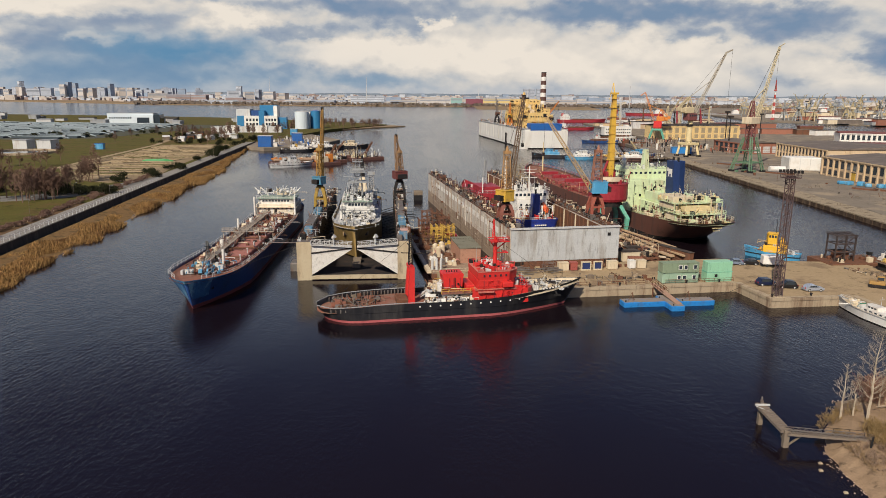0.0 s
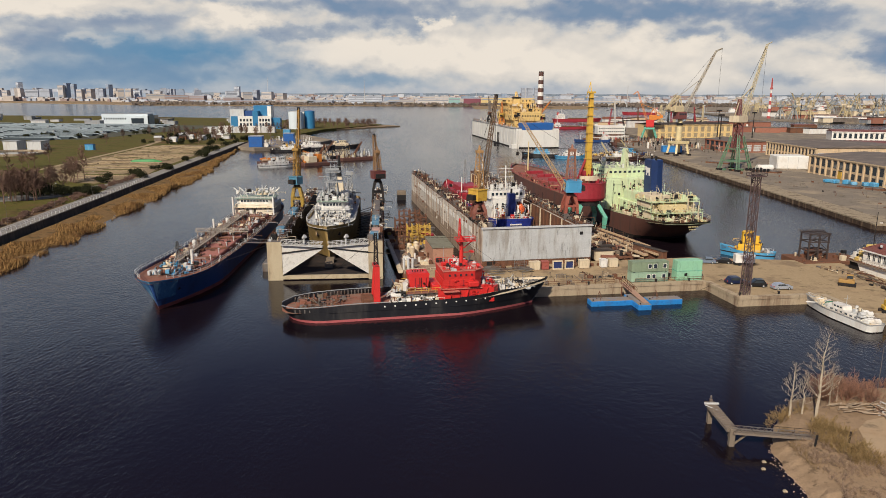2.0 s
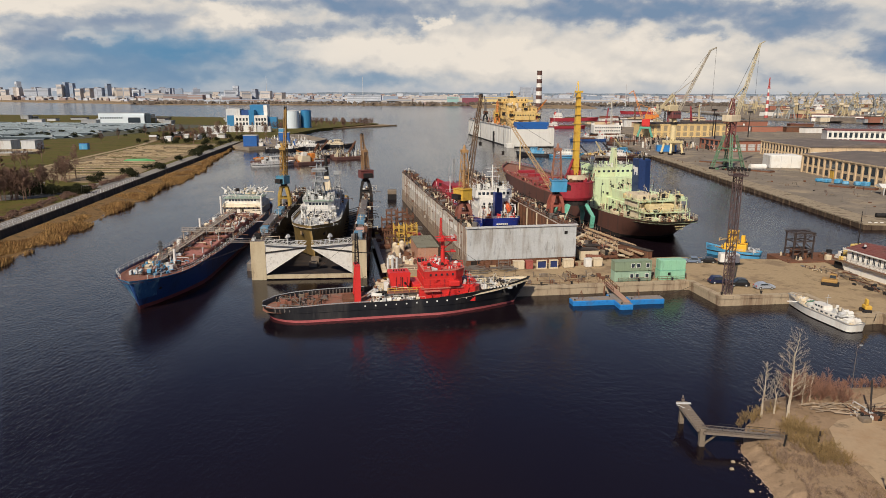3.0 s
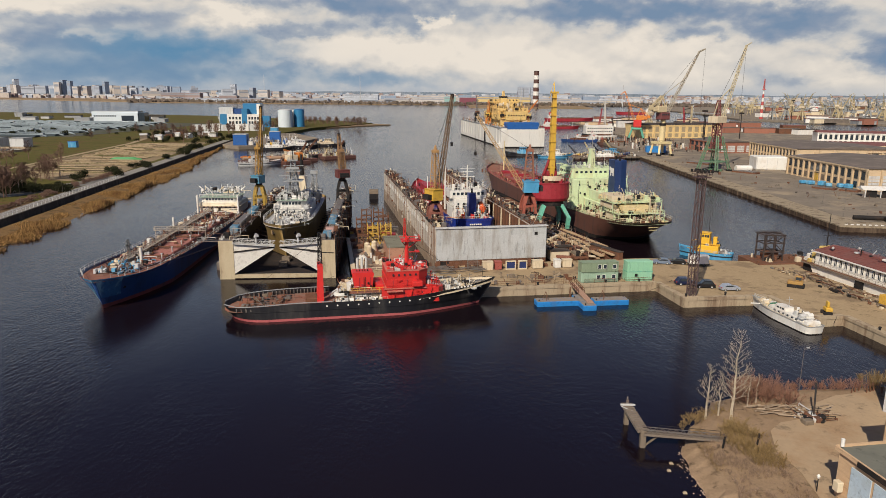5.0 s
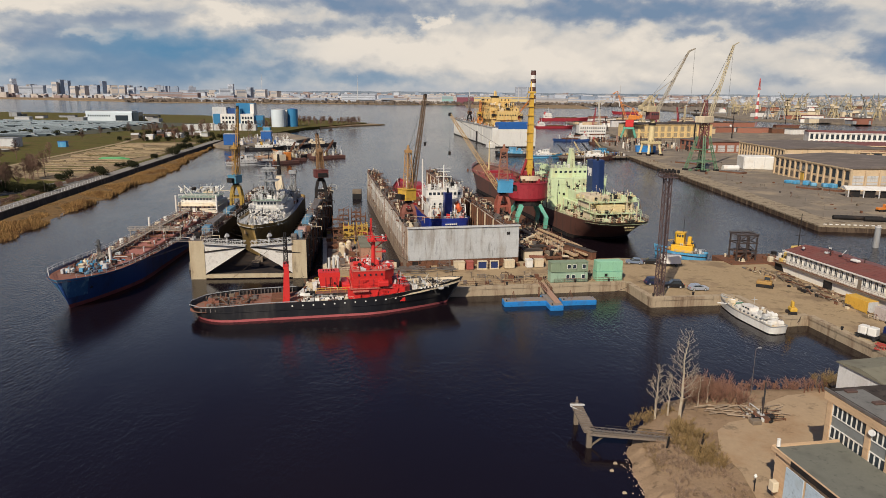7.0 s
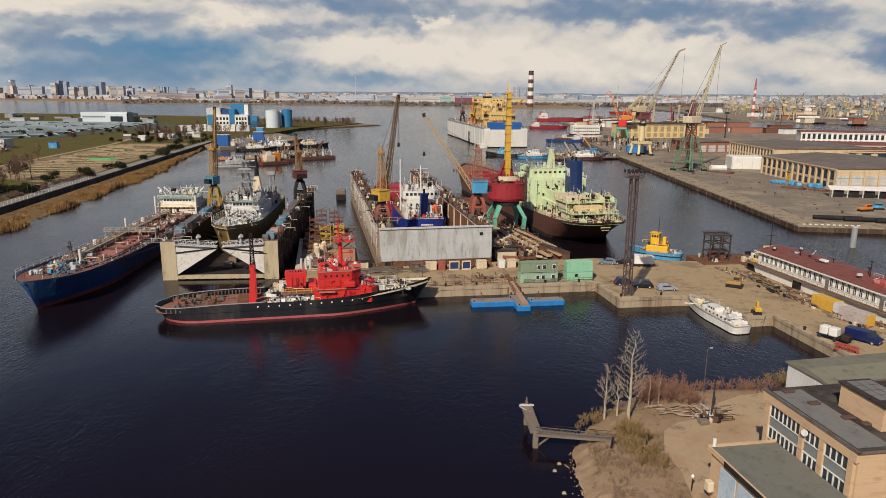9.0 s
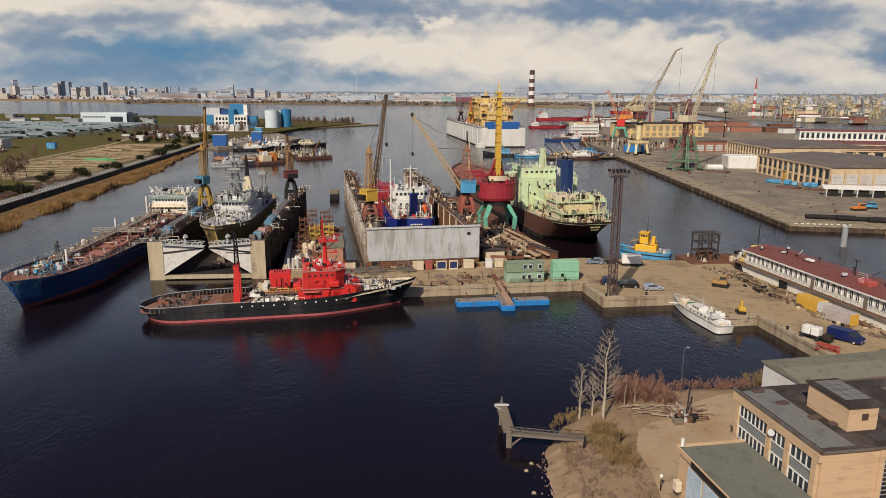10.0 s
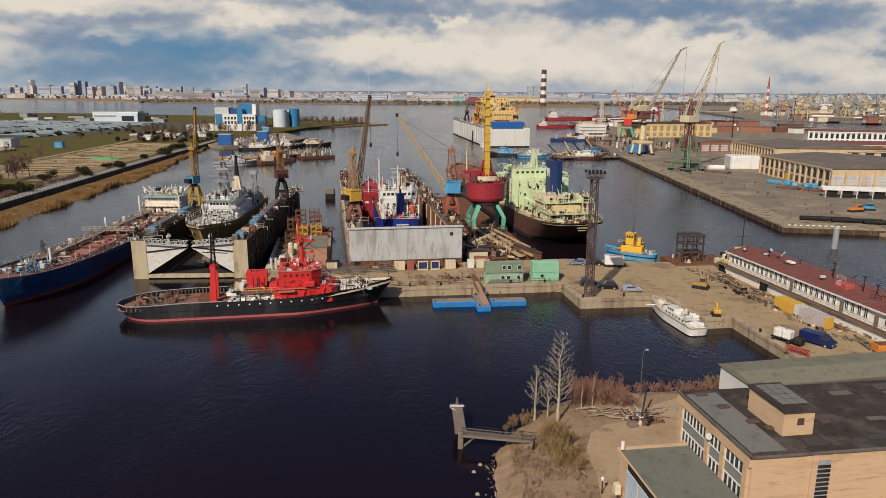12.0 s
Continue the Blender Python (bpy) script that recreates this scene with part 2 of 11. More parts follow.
M_brownhull = mat("brown_hull", (0.105, 0.045, 0.032), 0.6, size=4.0, second=(0.055, 0.035, 0.03), amount=0.8, streak=True)
M_olive = mat("olive_hull", (0.25, 0.165, 0.055), 0.6, size=3.0, second=(0.08, 0.06, 0.035), amount=0.7, streak=True)
M_crimson = mat("crimson_paint", (0.30, 0.022, 0.032), 0.5, size=3.0, second=(0.25, 0.04, 0.04), amount=0.5)
M_roofdark = mat("bitumen_roof", (0.050, 0.041, 0.036), 0.85, vary=0.35, size=3.5, second=(0.105, 0.085, 0.072), amount=0.75, fine=10, spec=0.12)
M_roofred = mat("red_sheet_roof", (0.185, 0.062, 0.048), 0.65, vary=0.3, size=4.0, second=(0.15, 0.075, 0.06), amount=0.7)
M_roofgrey = mat("grey_green_roof", (0.20, 0.19, 0.14), 0.85, size=5.0, second=(0.13, 0.12, 0.09), amount=0.8, spec=0.12)
M_brick = mat("tan_brick", (0.56, 0.385, 0.235), 0.85, vary=0.20, size=1.6, second=(0.40, 0.27, 0.16), amount=0.65, fine=14, bump=0.02, spec=0.12, laid=True)
M_redbrick = mat("red_brick", (0.30, 0.12, 0.075), 0.85, size=2.5, second=(0.20, 0.10, 0.07), amount=0.5)
M_garden = mat("garden_soil", (0.27, 0.20, 0.12), 0.95, vary=0.55, size=11.0, second=(0.075, 0.055, 0.028), amount=0.9, fine=16, spec=0.12)
M_grass = mat("spring_grass", (0.095, 0.085, 0.020), 0.95, vary=0.6, size=14.0, second=(0.10, 0.060, 0.028), amount=0.95, fine=16, spec=0.12)
M_soil = mat("dry_soil", (0.27, 0.19, 0.115), 0.95, size=8.0, second=(0.17, 0.14, 0.07), amount=0.8, fine=16, spec=0.12)
M_reed = mat("dry_reed", (0.33, 0.195, 0.075), 0.95, vary=0.55, size=9.0, second=(0.13, 0.065, 0.028), amount=0.9, island=0.6, spec=0.12)
M_bark = mat("pale_bark", (0.46, 0.38, 0.28), 0.9, size=1.0, second=(0.2, 0.15, 0.1), amount=0.6, spec=0.12)
M_twig = mat("bare_twig", (0.22, 0.135, 0.085), 0.9, size=1.0, island=0.4, spec=0.12)
M_scrub = mat("dry_scrub", (0.30, 0.205, 0.115), 0.9, size=2.0, second=(0.17, 0.12, 0.05), amount=0.7, island=0.5, spec=0.12)
M_bush = mat("dark_evergreen", (0.032, 0.034, 0.016), 1.0, size=1.5, island=0.4, spec=0.1)
M_wood = mat("weathered_wood", (0.20, 0.16, 0.12), 0.9, size=1.5, second=(0.12, 0.09, 0.06), amount=0.7, spec=0.12)
M_rubber = mat("tyre_rubber", (0.02, 0.02, 0.02), 0.85, size=0.5)


# ---- mesh helpers ----
class B:
    """Collects the vertices and faces of one mesh."""
    def __init__(self):
        self.v, self.f = [], []

    def quadloop(self, rings, close=True, cap0=True, cap1=True):
        o, n = len(self.v), len(rings[0])
        for r in rings:
            self.v += [tuple(p) for p in r]
        for i in range(len(rings) - 1):
            for k in range(n if close else n - 1):
                a, b = o + i * n + k, o + i * n + (k + 1) % n
                self.f.append((a, b, b + n, a + n))
        if cap0:
            self.f.append(tuple(o + k for k in reversed(range(n))))
        if cap1:
            self.f.append(tuple(o + (len(rings) - 1) * n + k for k in range(n)))
        return self

    def box(self, x0, x1, y0, y1, z0, z1, bev=0.0):
        if not bev:
            return self.quadloop([[(x0, y0, z), (x1, y0, z), (x1, y1, z), (x0, y1, z)] for z in (z0, z1)])
        rs = []
        for z, i in ((z0, bev), (z0 + bev, 0), (z1 - bev, 0), (z1, bev)):
            b = bev
            rs.append([(x0 + b, y0 + i, z), (x1 - b, y0 + i, z), (x1 - i, y0 + b, z), (x1 - i, y1 - b, z), (x1 - b, y1 - i, z), (x0 + b, y1 - i, z), (x0 + i, y1 - b, z), (x0 + i, y0 + b, z)])
        return self.quadloop(rs)

    def prism(self, pts, z0, z1, grow=0.0):
        """An upright prism on a plan polygon (counter-clockwise)."""
        if grow:
            cx, cy = sum(p[0] for p in pts) / len(pts), sum(p[1] for p in pts) / len(pts)
            top = [(cx + (x - cx) * (1 + grow), cy + (y - cy) * (1 + grow)) for x, y in pts]
        else:
            top = pts
        return self.quadloop([[(x, y, z0) for x, y in pts], [(x, y, z1) for x, y in top]])

    def cyl(self, p0, p1, r0, r1=None, n=10):
        p0, p1 = Vector(p0), Vector(p1)
        r1 = r0 if r1 is None else r1
        d = (p1 - p0).normalized()
        a = d.orthogonal().normalized()
        b = d.cross(a)
        return self.quadloop([[p + (a * math.cos(2 * math.pi * k / n) + b * math.sin(2 * math.pi * k / n)) * r for k in range(n)] for p, r in ((p0, r0), (p1, r1))])

    def bar(self, p0, p1, w=0.1, h=None):
        p0, p1 = Vector(p0), Vector(p1)
        d = p1 - p0
        if d.length < 1e-6:
            return self
        a = d.cross(Vector((0, 0, 1)))
        a = Vector((1, 0, 0)) if a.length < 1e-4 else a.normalized()
        b = a.cross(d.normalized())
        h = w if h is None else h
        return self.quadloop([[p + a * (w / 2 * s) + b * (h / 2 * t) for s, t in ((-1, -1), (1, -1), (1, 1), (-1, 1))] for p in (p0, p1)])

    def lattice(self, p0, p1, w0, w1, n, t=0.12, u=(0, 0, 1)):
        """A lattice boom or mast: four chords with braces."""
        p0, p1 = Vector(p0), Vector(p1)
        d = (p1 - p0).normalized()
        a = d.cross(Vector(u))
        a = Vector((1, 0, 0)) if a.length < 1e-3 else a.normalized()
        b = a.cross(d)
        ring = []
        for i in range(n + 1):
            p, w = p0.lerp(p1, i / n), w0 + (w1 - w0) * i / n
            ring.append([p + a * (w / 2 * s) + b * (w / 2 * q) for s, q in ((-1, -1), (1, -1), (1, 1), (-1, 1))])
        for k in range(4):
            self.bar(ring[0][k], ring[n][k], t * 1.3)
            for i in range(n):
                j = (k + 1) % 4
                if (i + k) % 2:
                    self.bar(ring[i][k], ring[i + 1][j], t * 0.7)
                else:
                    self.bar(ring[i][j], ring[i + 1][k], t * 0.7)
                self.bar(ring[i + 1][k], ring[i + 1][j], t * 0.7)
        return self

    def rail(self, pts, h=1.0, step=2.0, w=0.07, rows=2):
        for a, b in zip(pts, pts[1:]):
            a, b = Vector(a), Vector(b)
            k = max(1, int((b - a).length / step))
            for i in range(k + 1):
                p = a.lerp(b, i / k)
                self.bar(p, p + Vector((0, 0, h)), w)
            for r in range(1, rows + 1):
                o = Vector((0, 0, h * r / rows))
                self.bar(a + o, b + o, w)
        return self

    def make(self, name, material, parent=None, label="", smooth=False):
        me = bpy.data.meshes.new(name)
        me.from_pydata(self.v, [], self.f)
        me.materials.append(material)
        if smooth:
            me.polygons.foreach_set("use_smooth", [True] * len(me.polygons))
        me.update()
        ob = new(name, me)
        if parent is not None:
            ob.parent = parent
        if label:
            ob["label"] = label
        return ob


def part(name, b, material, parent, label="", smooth=False):
    return b.make(name, material, parent, label, smooth)


def thing(name, label, category, x=0.0, y=0.0, z=0.0, rz=0.0, group="", kind=""):
    ob = new(name)
    ob.matrix_basis = pose(x, y, z, 0, 0, rz)
    ob.empty_display_size = 0.5
    return tagged(ob, label, category, group, kind)


def R(x0, x1, y0, y1, z0, z1, bev=0.0):
    return B().box(x0, x1, y0, y1, z0, z1, bev)

# ---- setting: water, banks, quays ----
def flat(name, pts, z0, z1, material, label, category, kind="structure", parent=None):
    ob = B().prism(pts, z0, z1).make(name, material, parent)
    return tagged(ob, label, category, "", kind)


water = B().quadloop([[(-4600, -600, 0), (4600, -600, 0)], [(-4600, 4950, 0), (4600, 4950, 0)]], close=False, cap0=False, cap1=False).make("water", WATER)
tagged(water, "dark rippled harbour water reaching the far shore", "water", "", "structure")

flat("ground_far", [(-4500, 3300), (-2600, 3200), (-1900, 2900), (-1000, 2420), (-300, 2440), (300, 2470), (900, 2750), (1800, 2900), (4500, 2900), (4500, 4950), (-4500, 4950)], -1, 2.0, M_soil, "low far shore of the city across the wide water", "ground")
# distance haze is put into the wood's colour as a blue tint
M_far = mat("haze_tinted_wood", (0.15, 0.19, 0.235), 0.95, size=60.0, second=(0.21, 0.24, 0.27), amount=0.8)
rng = random.Random(4)
ridge, prev = B(), 40.0
top = []
for i in range(181):
    prev = 42 + 7 * noise.noise((i * 0.23, 0.3, 0)) + rng.uniform(-1.5, 1.5)
    top.append((-4500 + i * 50, prev))
ridge.quadloop([[(x, 4900, 0) for x, h in top], [(x, 4905, h) for x, h in top], [(x, 4940, h * 0.9) for x, h in top]], close=False, cap0=False, cap1=False)
tagged(ridge.make("backdrop", M_far), "wooded ridge along the horizon, tinted blue for haze", "backdrop", "", "structure")


def wallx(y):
    return -126.0 - 0.116 * (y - 182.0)


# left bank: one sheet of land behind an embankment wall
bank = [(wallx(-200), -200), (wallx(600), 600), (-165, 640), (-158, 720), (-150, 820), (-120, 900), (-96, 962), (-130, 1000), (-210, 1060), (-400, 1180), (-620, 1240), (-1100, 1290), (-1700, 1320), (-2400, 1300), (-2400, -200)]
flat("ground_bank", bank, -1.5, 2.5, M_grass, "flat grassy bank with gardens and roads", "ground")
w = B()
ys = [-200 + i * 20 for i in range(41)]
w.quadloop([[(wallx(y) + o, y, z) for y in ys] for o, z in ((0.6, -0.5), (0.25, 3.2), (-0.45, 3.2), (-0.5, 2.0))], close=False, cap0=False, cap1=False)
tagged(w.make("wall_embankment", mat("embankment_dark", (0.06, 0.052, 0.045), 0.9, size=3.0, second=(0.11, 0.09, 0.07), amount=0.7, streak=True, spec=0.1)), "dark weathered concrete embankment wall along the bank", "wall", "", "structure")
r = B().quadloop([[(wallx(y) + o, y, 2.53) for y in ys] for o in (-0.5, -8.5)], close=False, cap0=False, cap1=False)
tagged(r.make("road_bank", mat("bank_road", (0.25, 0.23, 0.205), 0.9, size=8.0, second=(0.19, 0.17, 0.15), amount=0.7, spec=0.12)), "pale grey concrete road along the embankment", "road", "", "structure")
r = B().quadloop([[(wallx(y) + o, y, 2.52) for y in ys[:24]] for o in (-8.5, -14.5)], close=False, cap0=False, cap1=False)
tagged(r.make("verge_bank", mat("brown_verge", (0.14, 0.085, 0.045), 0.95, size=3.0, second=(0.1, 0.075, 0.03), amount=0.7, spec=0.1)), "brown strip of withered shrubs beside the road", "verge", "", "structure")
flat("ground_garden", [(-192, 334), (-164, 320), (-153, 342), (wallx(400) - 12, 400), (wallx(520) - 13, 520), (wallx(575) - 14, 575), (-236, 556), (-230, 480), (-222, 380)], 2.4, 2.56, M_garden, "bare brown allotment soil in long beds", "ground")
flat("road_garden", [(-300, 252), (-176, 262), (-160, 271), (-150, 292), (wallx(312) - 8, 312), (wallx(345) - 8, 345), (-159, 315), (-170, 286), (-182, 276), (-300, 266)], 2.4, 2.58, mat("side_road", (0.20, 0.19, 0.17), 0.9, size=8.0, second=(0.15, 0.14, 0.12), amount=0.7, spec=0.12), "grey side road to the gardens", "road")
flat("road_track", [(-224, 366), (-221, 366), (-232, 470), (-241, 556), (-270, 690), (-276, 690), (-245, 556), (-236, 470)], 2.4, 2.57, mat("sandy_track", (0.34, 0.26, 0.165), 0.95, size=4.0, second=(0.22, 0.16, 0.1), amount=0.7, spec=0.1), "narrow sandy track beside the allotments", "road")
# allotment beds: dark and pale strips between low earthen edges
bedm = mat("bed_edge", (0.36, 0.28, 0.175), 0.95, vary=0.5, size=3.0, second=(0.16, 0.11, 0.06), amount=0.9, spec=0.1)
darkbed = mat("bed_dark", (0.095, 0.07, 0.04), 0.95, vary=0.5, size=3.0, second=(0.06, 0.055, 0.02), amount=0.8, spec=0.1)
greenbed = mat("bed_green", (0.085, 0.085, 0.022), 0.95, vary=0.5, size=3.0, second=(0.12, 0.09, 0.04), amount=0.8, spec=0.1)
for i in range(26):
    y = 342 + i * 8.4 + rng.uniform(-1.5, 1.5)
    x1 = wallx(y) - 16 - rng.uniform(0, 6)
    x0 = max(-236.0, -206 - (y - 342) * 0.16)
    for nm, m, hz in (("bed_edges", bedm, 0.55), ("bed_soil", rng.choice((darkbed, darkbed, greenbed, bedm)), 0.14)):
        b, x = B(), x1
        while x > x0 + 6:
            w = min(rng.uniform(7, 24), x - x0)
            dy = rng.uniform(-0.8, 0.8) + (3.0 if nm == "bed_soil" else 0.0)
            b.box(x - w, x, y + dy, y + dy + (rng.uniform(0.5, 1.1) if nm == "bed_edges" else rng.uniform(1.5, 4.2)), 2.5, 2.56 + hz * rng.uniform(0.5, 1.0))
            x -= w + rng.choice((0.5, 1.5, 7.0))
        tagged(b.make("garden_bed", m), "low earthen edges of a fallow allotment bed" if nm == "bed_edges" else "long tilled strip of an allotment bed", "garden bed", "garden beds", "structure")

# yard: quay, pier and slipway
yard = [(-4, 145), (26, 149.6), (63.9, 156.0), (66.3, 143.2), (85.2, 146.0), (88.0, 131.4), (94.5, 132.6), (98.0, 112), (101, 90), (140, 84), (116, 125), (110.6, 150), (104.6, 178), (92, 178.5), (68, 180.5), (60, 179), (42, 175.5), (12.5, 168.5), (-6, 164)]
flat("ground_yard", yard, -2.0, 2.0, M_ground, "sandy trodden ground of the quay and pier", "ground")
qb = B()
for i, (a, b2) in enumerate(zip(yard[:10], yard[1:9])):
    a, b2 = Vector(a), Vector(b2)
    d = (b2 - a).normalized()
    o = Vector((d.y, -d.x))
    p = [a + o * 0.25 - d * 0.1, b2 + o * 0.25 + d * 0.1, b2 - o * 1.1, a - o * 1.1]
    qb.prism([tuple(q) for q in p], 1.55, 2.15 + 0.012 * (i % 3))
    qb.prism([tuple(q) for q in (a + o * 0.12, b2 + o * 0.12, b2 - o * 0.4, a - o * 0.4)], -1.5, 1.55)
tagged(qb.make("kerb_quay", M_concrete), "stained pale concrete quay wall with a raised coping", "kerb", "", "structure")
flat("ground_slipway", [(43, 175.6), (60, 179), (57.5, 205), (40, 290), (22, 292)], -2.0, 1.6, M_rust, "rust-brown cluttered slipway beside the dock", "ground")

# far working quay
quay = [(147, 231), (178, 227), (215, 206), (330, 190), (520, 250), (520, 640), (420, 760), (190, 700), (150, 640), (147, 496), (118, 500), (118, 491), (146.5, 488)]
flat("ground_far_quay", quay, -2.0, 2.0, M_asphalt, "broad grey-brown working quay", "ground")
qb, face = B(), B()
for a, b2, top in ((quay[12], quay[0], 2.06), (quay[0], quay[1], 2.075)):
    a, b2 = Vector(a), Vector(b2)
    d = (b2 - a).normalized()
    o = Vector((d.y, -d.x))
    qb.prism([tuple(q) for q in (a + o * 0.3, b2 + o * 0.3, b2 - o * 9, a - o * 9)], 1.6, top)
    face.prism([tuple(q) for q in (a + o * 0.22, b2 + o * 0.22, b2 - o * 1.0, a - o * 1.0)], -1.5, 1.58)
    k = int((b2 - a).length / 5.5)
    for i in range(k):
        p = a.lerp(b2, (i + 0.5) / k)
        q = [p + o * 0.55 - d * 0.9, p + o * 0.55 + d * 0.9, p - o * 0.2 + d * 0.9, p - o * 0.2 - d * 0.9]
        face.prism([tuple(v) for v in q], -0.3, 1.6)
tagged(qb.make("kerb_far_quay", mat("far_quay_edge", (0.31, 0.25, 0.17), 0.9, size=4.0, second=(0.10, 0.07, 0.045), amount=0.85, streak=True, spec=0.12)), "worn sandy quay edge on dark piles", "kerb", "", "structure")
tagged(face.make("wall_far_quay", mat("quay_face_dark", (0.075, 0.052, 0.036), 0.9, vary=0.4, size=2.5, second=(0.15, 0.11, 0.075), amount=0.7, streak=True, spec=0.1)), "dark stained quay face with timber piles", "wall", "", "structure")
flat("ground_basin_yard", [(192, 696), (424, 752), (440, 1070), (192, 1070)], -1.5, 1.99, M_asphalt, "brown yard ground behind the inner basin", "ground")
flat("bank_sandy", [(176, 226.5), (186, 214), (215, 199), (330, 183), (330, 200), (215, 212)], -1.0, 1.1, M_soil, "sandy sloping bank", "ground")
flat("ground_power_station", [(60, 2060), (420, 2060), (460, 2480), (60, 2480)], -1, 2.0, M_soil, "built-up far point below the chimney", "ground")
flat("ground_port", [(520, 1250), (700, 1020), (1000, 890), (2600, 800), (2600, 2380), (620, 2380), (560, 1600)], -1, 2.5, M_asphalt, "distant cargo port land", "ground")

# near shore below the camera's right
shore = [(46.0, 30), (46.2, 71), (46.6, 81), (50, 88), (56, 96), (66, 99.5), (83, 101.5), (100, 99), (140, 90), (140, 30)]
fine = []
for (xa, ya), (xb, yb) in zip(shore, shore[1:]):
    k = max(1, int(math.hypot(xb - xa, yb - ya) / 1.1)) if xa < 100 and xb < 101 else 1
    fine += [(xa + (xb - xa) * i / k, ya + (yb - ya) * i / k) for i in range(k)]
fine.append(shore[-1])


def ragged(x, y, grow, seed):
    """A shore point pushed outwards and frayed."""
    if x > 101 or y < 40:
        return x, y
    q = 0.9 * noise.noise((x * 0.35, y * 0.35, seed)) + 0.5 * noise.noise((x * 1.1, y * 1.1, seed))
    ax, ay = (-1.0, 0.1) if y < 86 else (-0.35, 0.95)
    return x + ax * (grow + q), y + ay * (grow + q)


b = B().quadloop([[ragged(x, y, 1.3, 1) + (-0.6,) for x, y in fine], [ragged(x, y, 0.1, 2) + (0.35,) for x, y in fine], [ragged(x, y, -1.6, 3) + (1.2,) for x, y in fine], [ragged(x, y, -3.4, 3) + (1.7,) for x, y in fine]])
tagged(b.make("ground_shore", mat("shore_soil", (0.285, 0.197, 0.122), 0.95, vary=0.4, size=5.0, second=(0.18, 0.12, 0.072), amount=0.8, fine=16, spec=0.12)), "dry sandy shore with rubble and scrub", "ground", "", "structure")
flat("pavement_shore", [(56.6, 30), (56.9, 66), (57.6, 74), (57.0, 79), (58.6, 84.2), (61, 86.6), (64.5, 87.8), (66.4, 89.6), (69, 93.0), (73, 95.5), (79, 97), (80, 60), (95, 30)], 1.5, 1.76, mat("shore_concrete", (0.37, 0.265, 0.16), 0.92, vary=0.28, size=7.0, second=(0.29, 0.185, 0.10), amount=0.85, fine=14), "worn sandy concrete yard beside the brick building", "pavement")


# ---- ships ----
class Hull:
    """A ship's form: x from the stern (0) to the bow (L), waterline at z = 0."""
    def __init__(self, L, beam, zd, bow=2.0, stern=0.6, sa=0.16, sf=0.72, rake=4.0, transom=0.35, wl=0.75, over=1.5, full=2.6, tuck=0.0):
        self.full, self.tuck = full, tuck
        self.L, self.h, self.zd, self.bow, self.stern, self.sa, self.sf, self.rake, self.tr, self.wl, self.over = L, beam / 2, zd, bow, stern, sa, sf, rake, transom, wl, over
        self.S = sorted(set([0, 0.012, 0.03, 0.055, 0.09, 0.13, 0.18, 0.25, 0.34, 0.43, 0.52, 0.6, 0.66, 0.72, 0.77, 0.82, 0.86, 0.9, 0.93, 0.955, 0.975, 0.99, 1.0]))

    def top(self, s):
        return self.zd + self.bow * max(0, (s - 0.5) / 0.5) ** 2 + self.stern * max(0, (0.3 - s) / 0.3) ** 2

    def at(self, s, z):
        f = max(0.0, min(1.0, (z + 1.2) / (self.top(s) + 1.2)))
        hd = hw = 1.0
        if s < self.sa:
            q = math.sqrt(max(0, 1 - (1 - s / self.sa) ** 2))
            hd = self.tr + (1 - self.tr) * q
            hw = self.tr * self.wl * 0.6 + (1 - self.tr * self.wl * 0.6) * q ** 1.4
        if s > self.sf:
            q = (s - self.sf) / (1 - self.sf)
            hd = max(0.0, 1 - q ** self.full)
            hw = max(0.0, 1 - q ** 1.35)
        y = self.h * (hw + (hd - hw) * f ** 1.5)
        x = s * self.L + self.rake * f * max(0, (s - 0.8) / 0.2) - self.over * f * max(0, (0.15 - s) / 0.15) + self.tuck * (1 - f) * max(0, (0.15 - s) / 0.15)
        return x, y

    def strip(self, z0, z1, rows=4, grow=0.0):
        """The shell between two heights; None stands for the rail, a float below it for its depth under the rail."""
        rings = []
        for r in range(rows + 1):
            ring = []
            side = []
            for s in reversed(self.S):
                t = self.top(s)
                zz1 = t if z1 is None else min(z1, t)
                zz0 = min(z0, zz1 - 0.01)
                z = zz0 + (zz1 - zz0) * r / rows
                x, y = self.at(s, z)
                side.append((x, y + grow, z))
            ring = side + [(x, -y, z) for x, y, z in reversed(side)]
            rings.append(ring)
        b = B()
        b.quadloop(rings, close=True, cap0=False, cap1=False)
        return b

    def deck(self, drop=0.9, s0=0.0, s1=1.0, inset=0.12):
        ss = [s0] + [s for s in self.S if s0 < s < s1] + [s1]
        rings = []
        for s in ss:
            z = self.top(s) - drop
            x, y = self.at(s, self.top(s))
            y = max(0.02, y - inset)
            rings.append([(x, y, z), (x, -y, z)])
        return B().quadloop(rings, close=False, cap0=False, cap1=False)

    def edge(self, s0, s1, n, side=1, inset=0.3, drop=0.9):
        out = []
        for i in range(n + 1):
            s = s0 + (s1 - s0) * i / n
            x, y = self.at(s, self.top(s))
            out.append((x, side * (y - inset), self.top(s) - drop))
        return out


def windows(parent, x0, x1, y, z, n, w, h, axis="x", out=-1, material=None, name="window"):
    """A row of window panes set proud of a wall facing along y (axis x) or along x (axis y)."""
    for i in range(n):
        c = x0 + (x1 - x0) * (i + 0.5) / n
        if axis == "x":
            b = R(c - w / 2, c + w / 2, y - 0.03, y + 0.03, z, z + h)
        else:
            b = R(y - 0.03, y + 0.03, c - w / 2, c + w / 2, z, z + h)
        part(name, b, material or GLASS, parent)


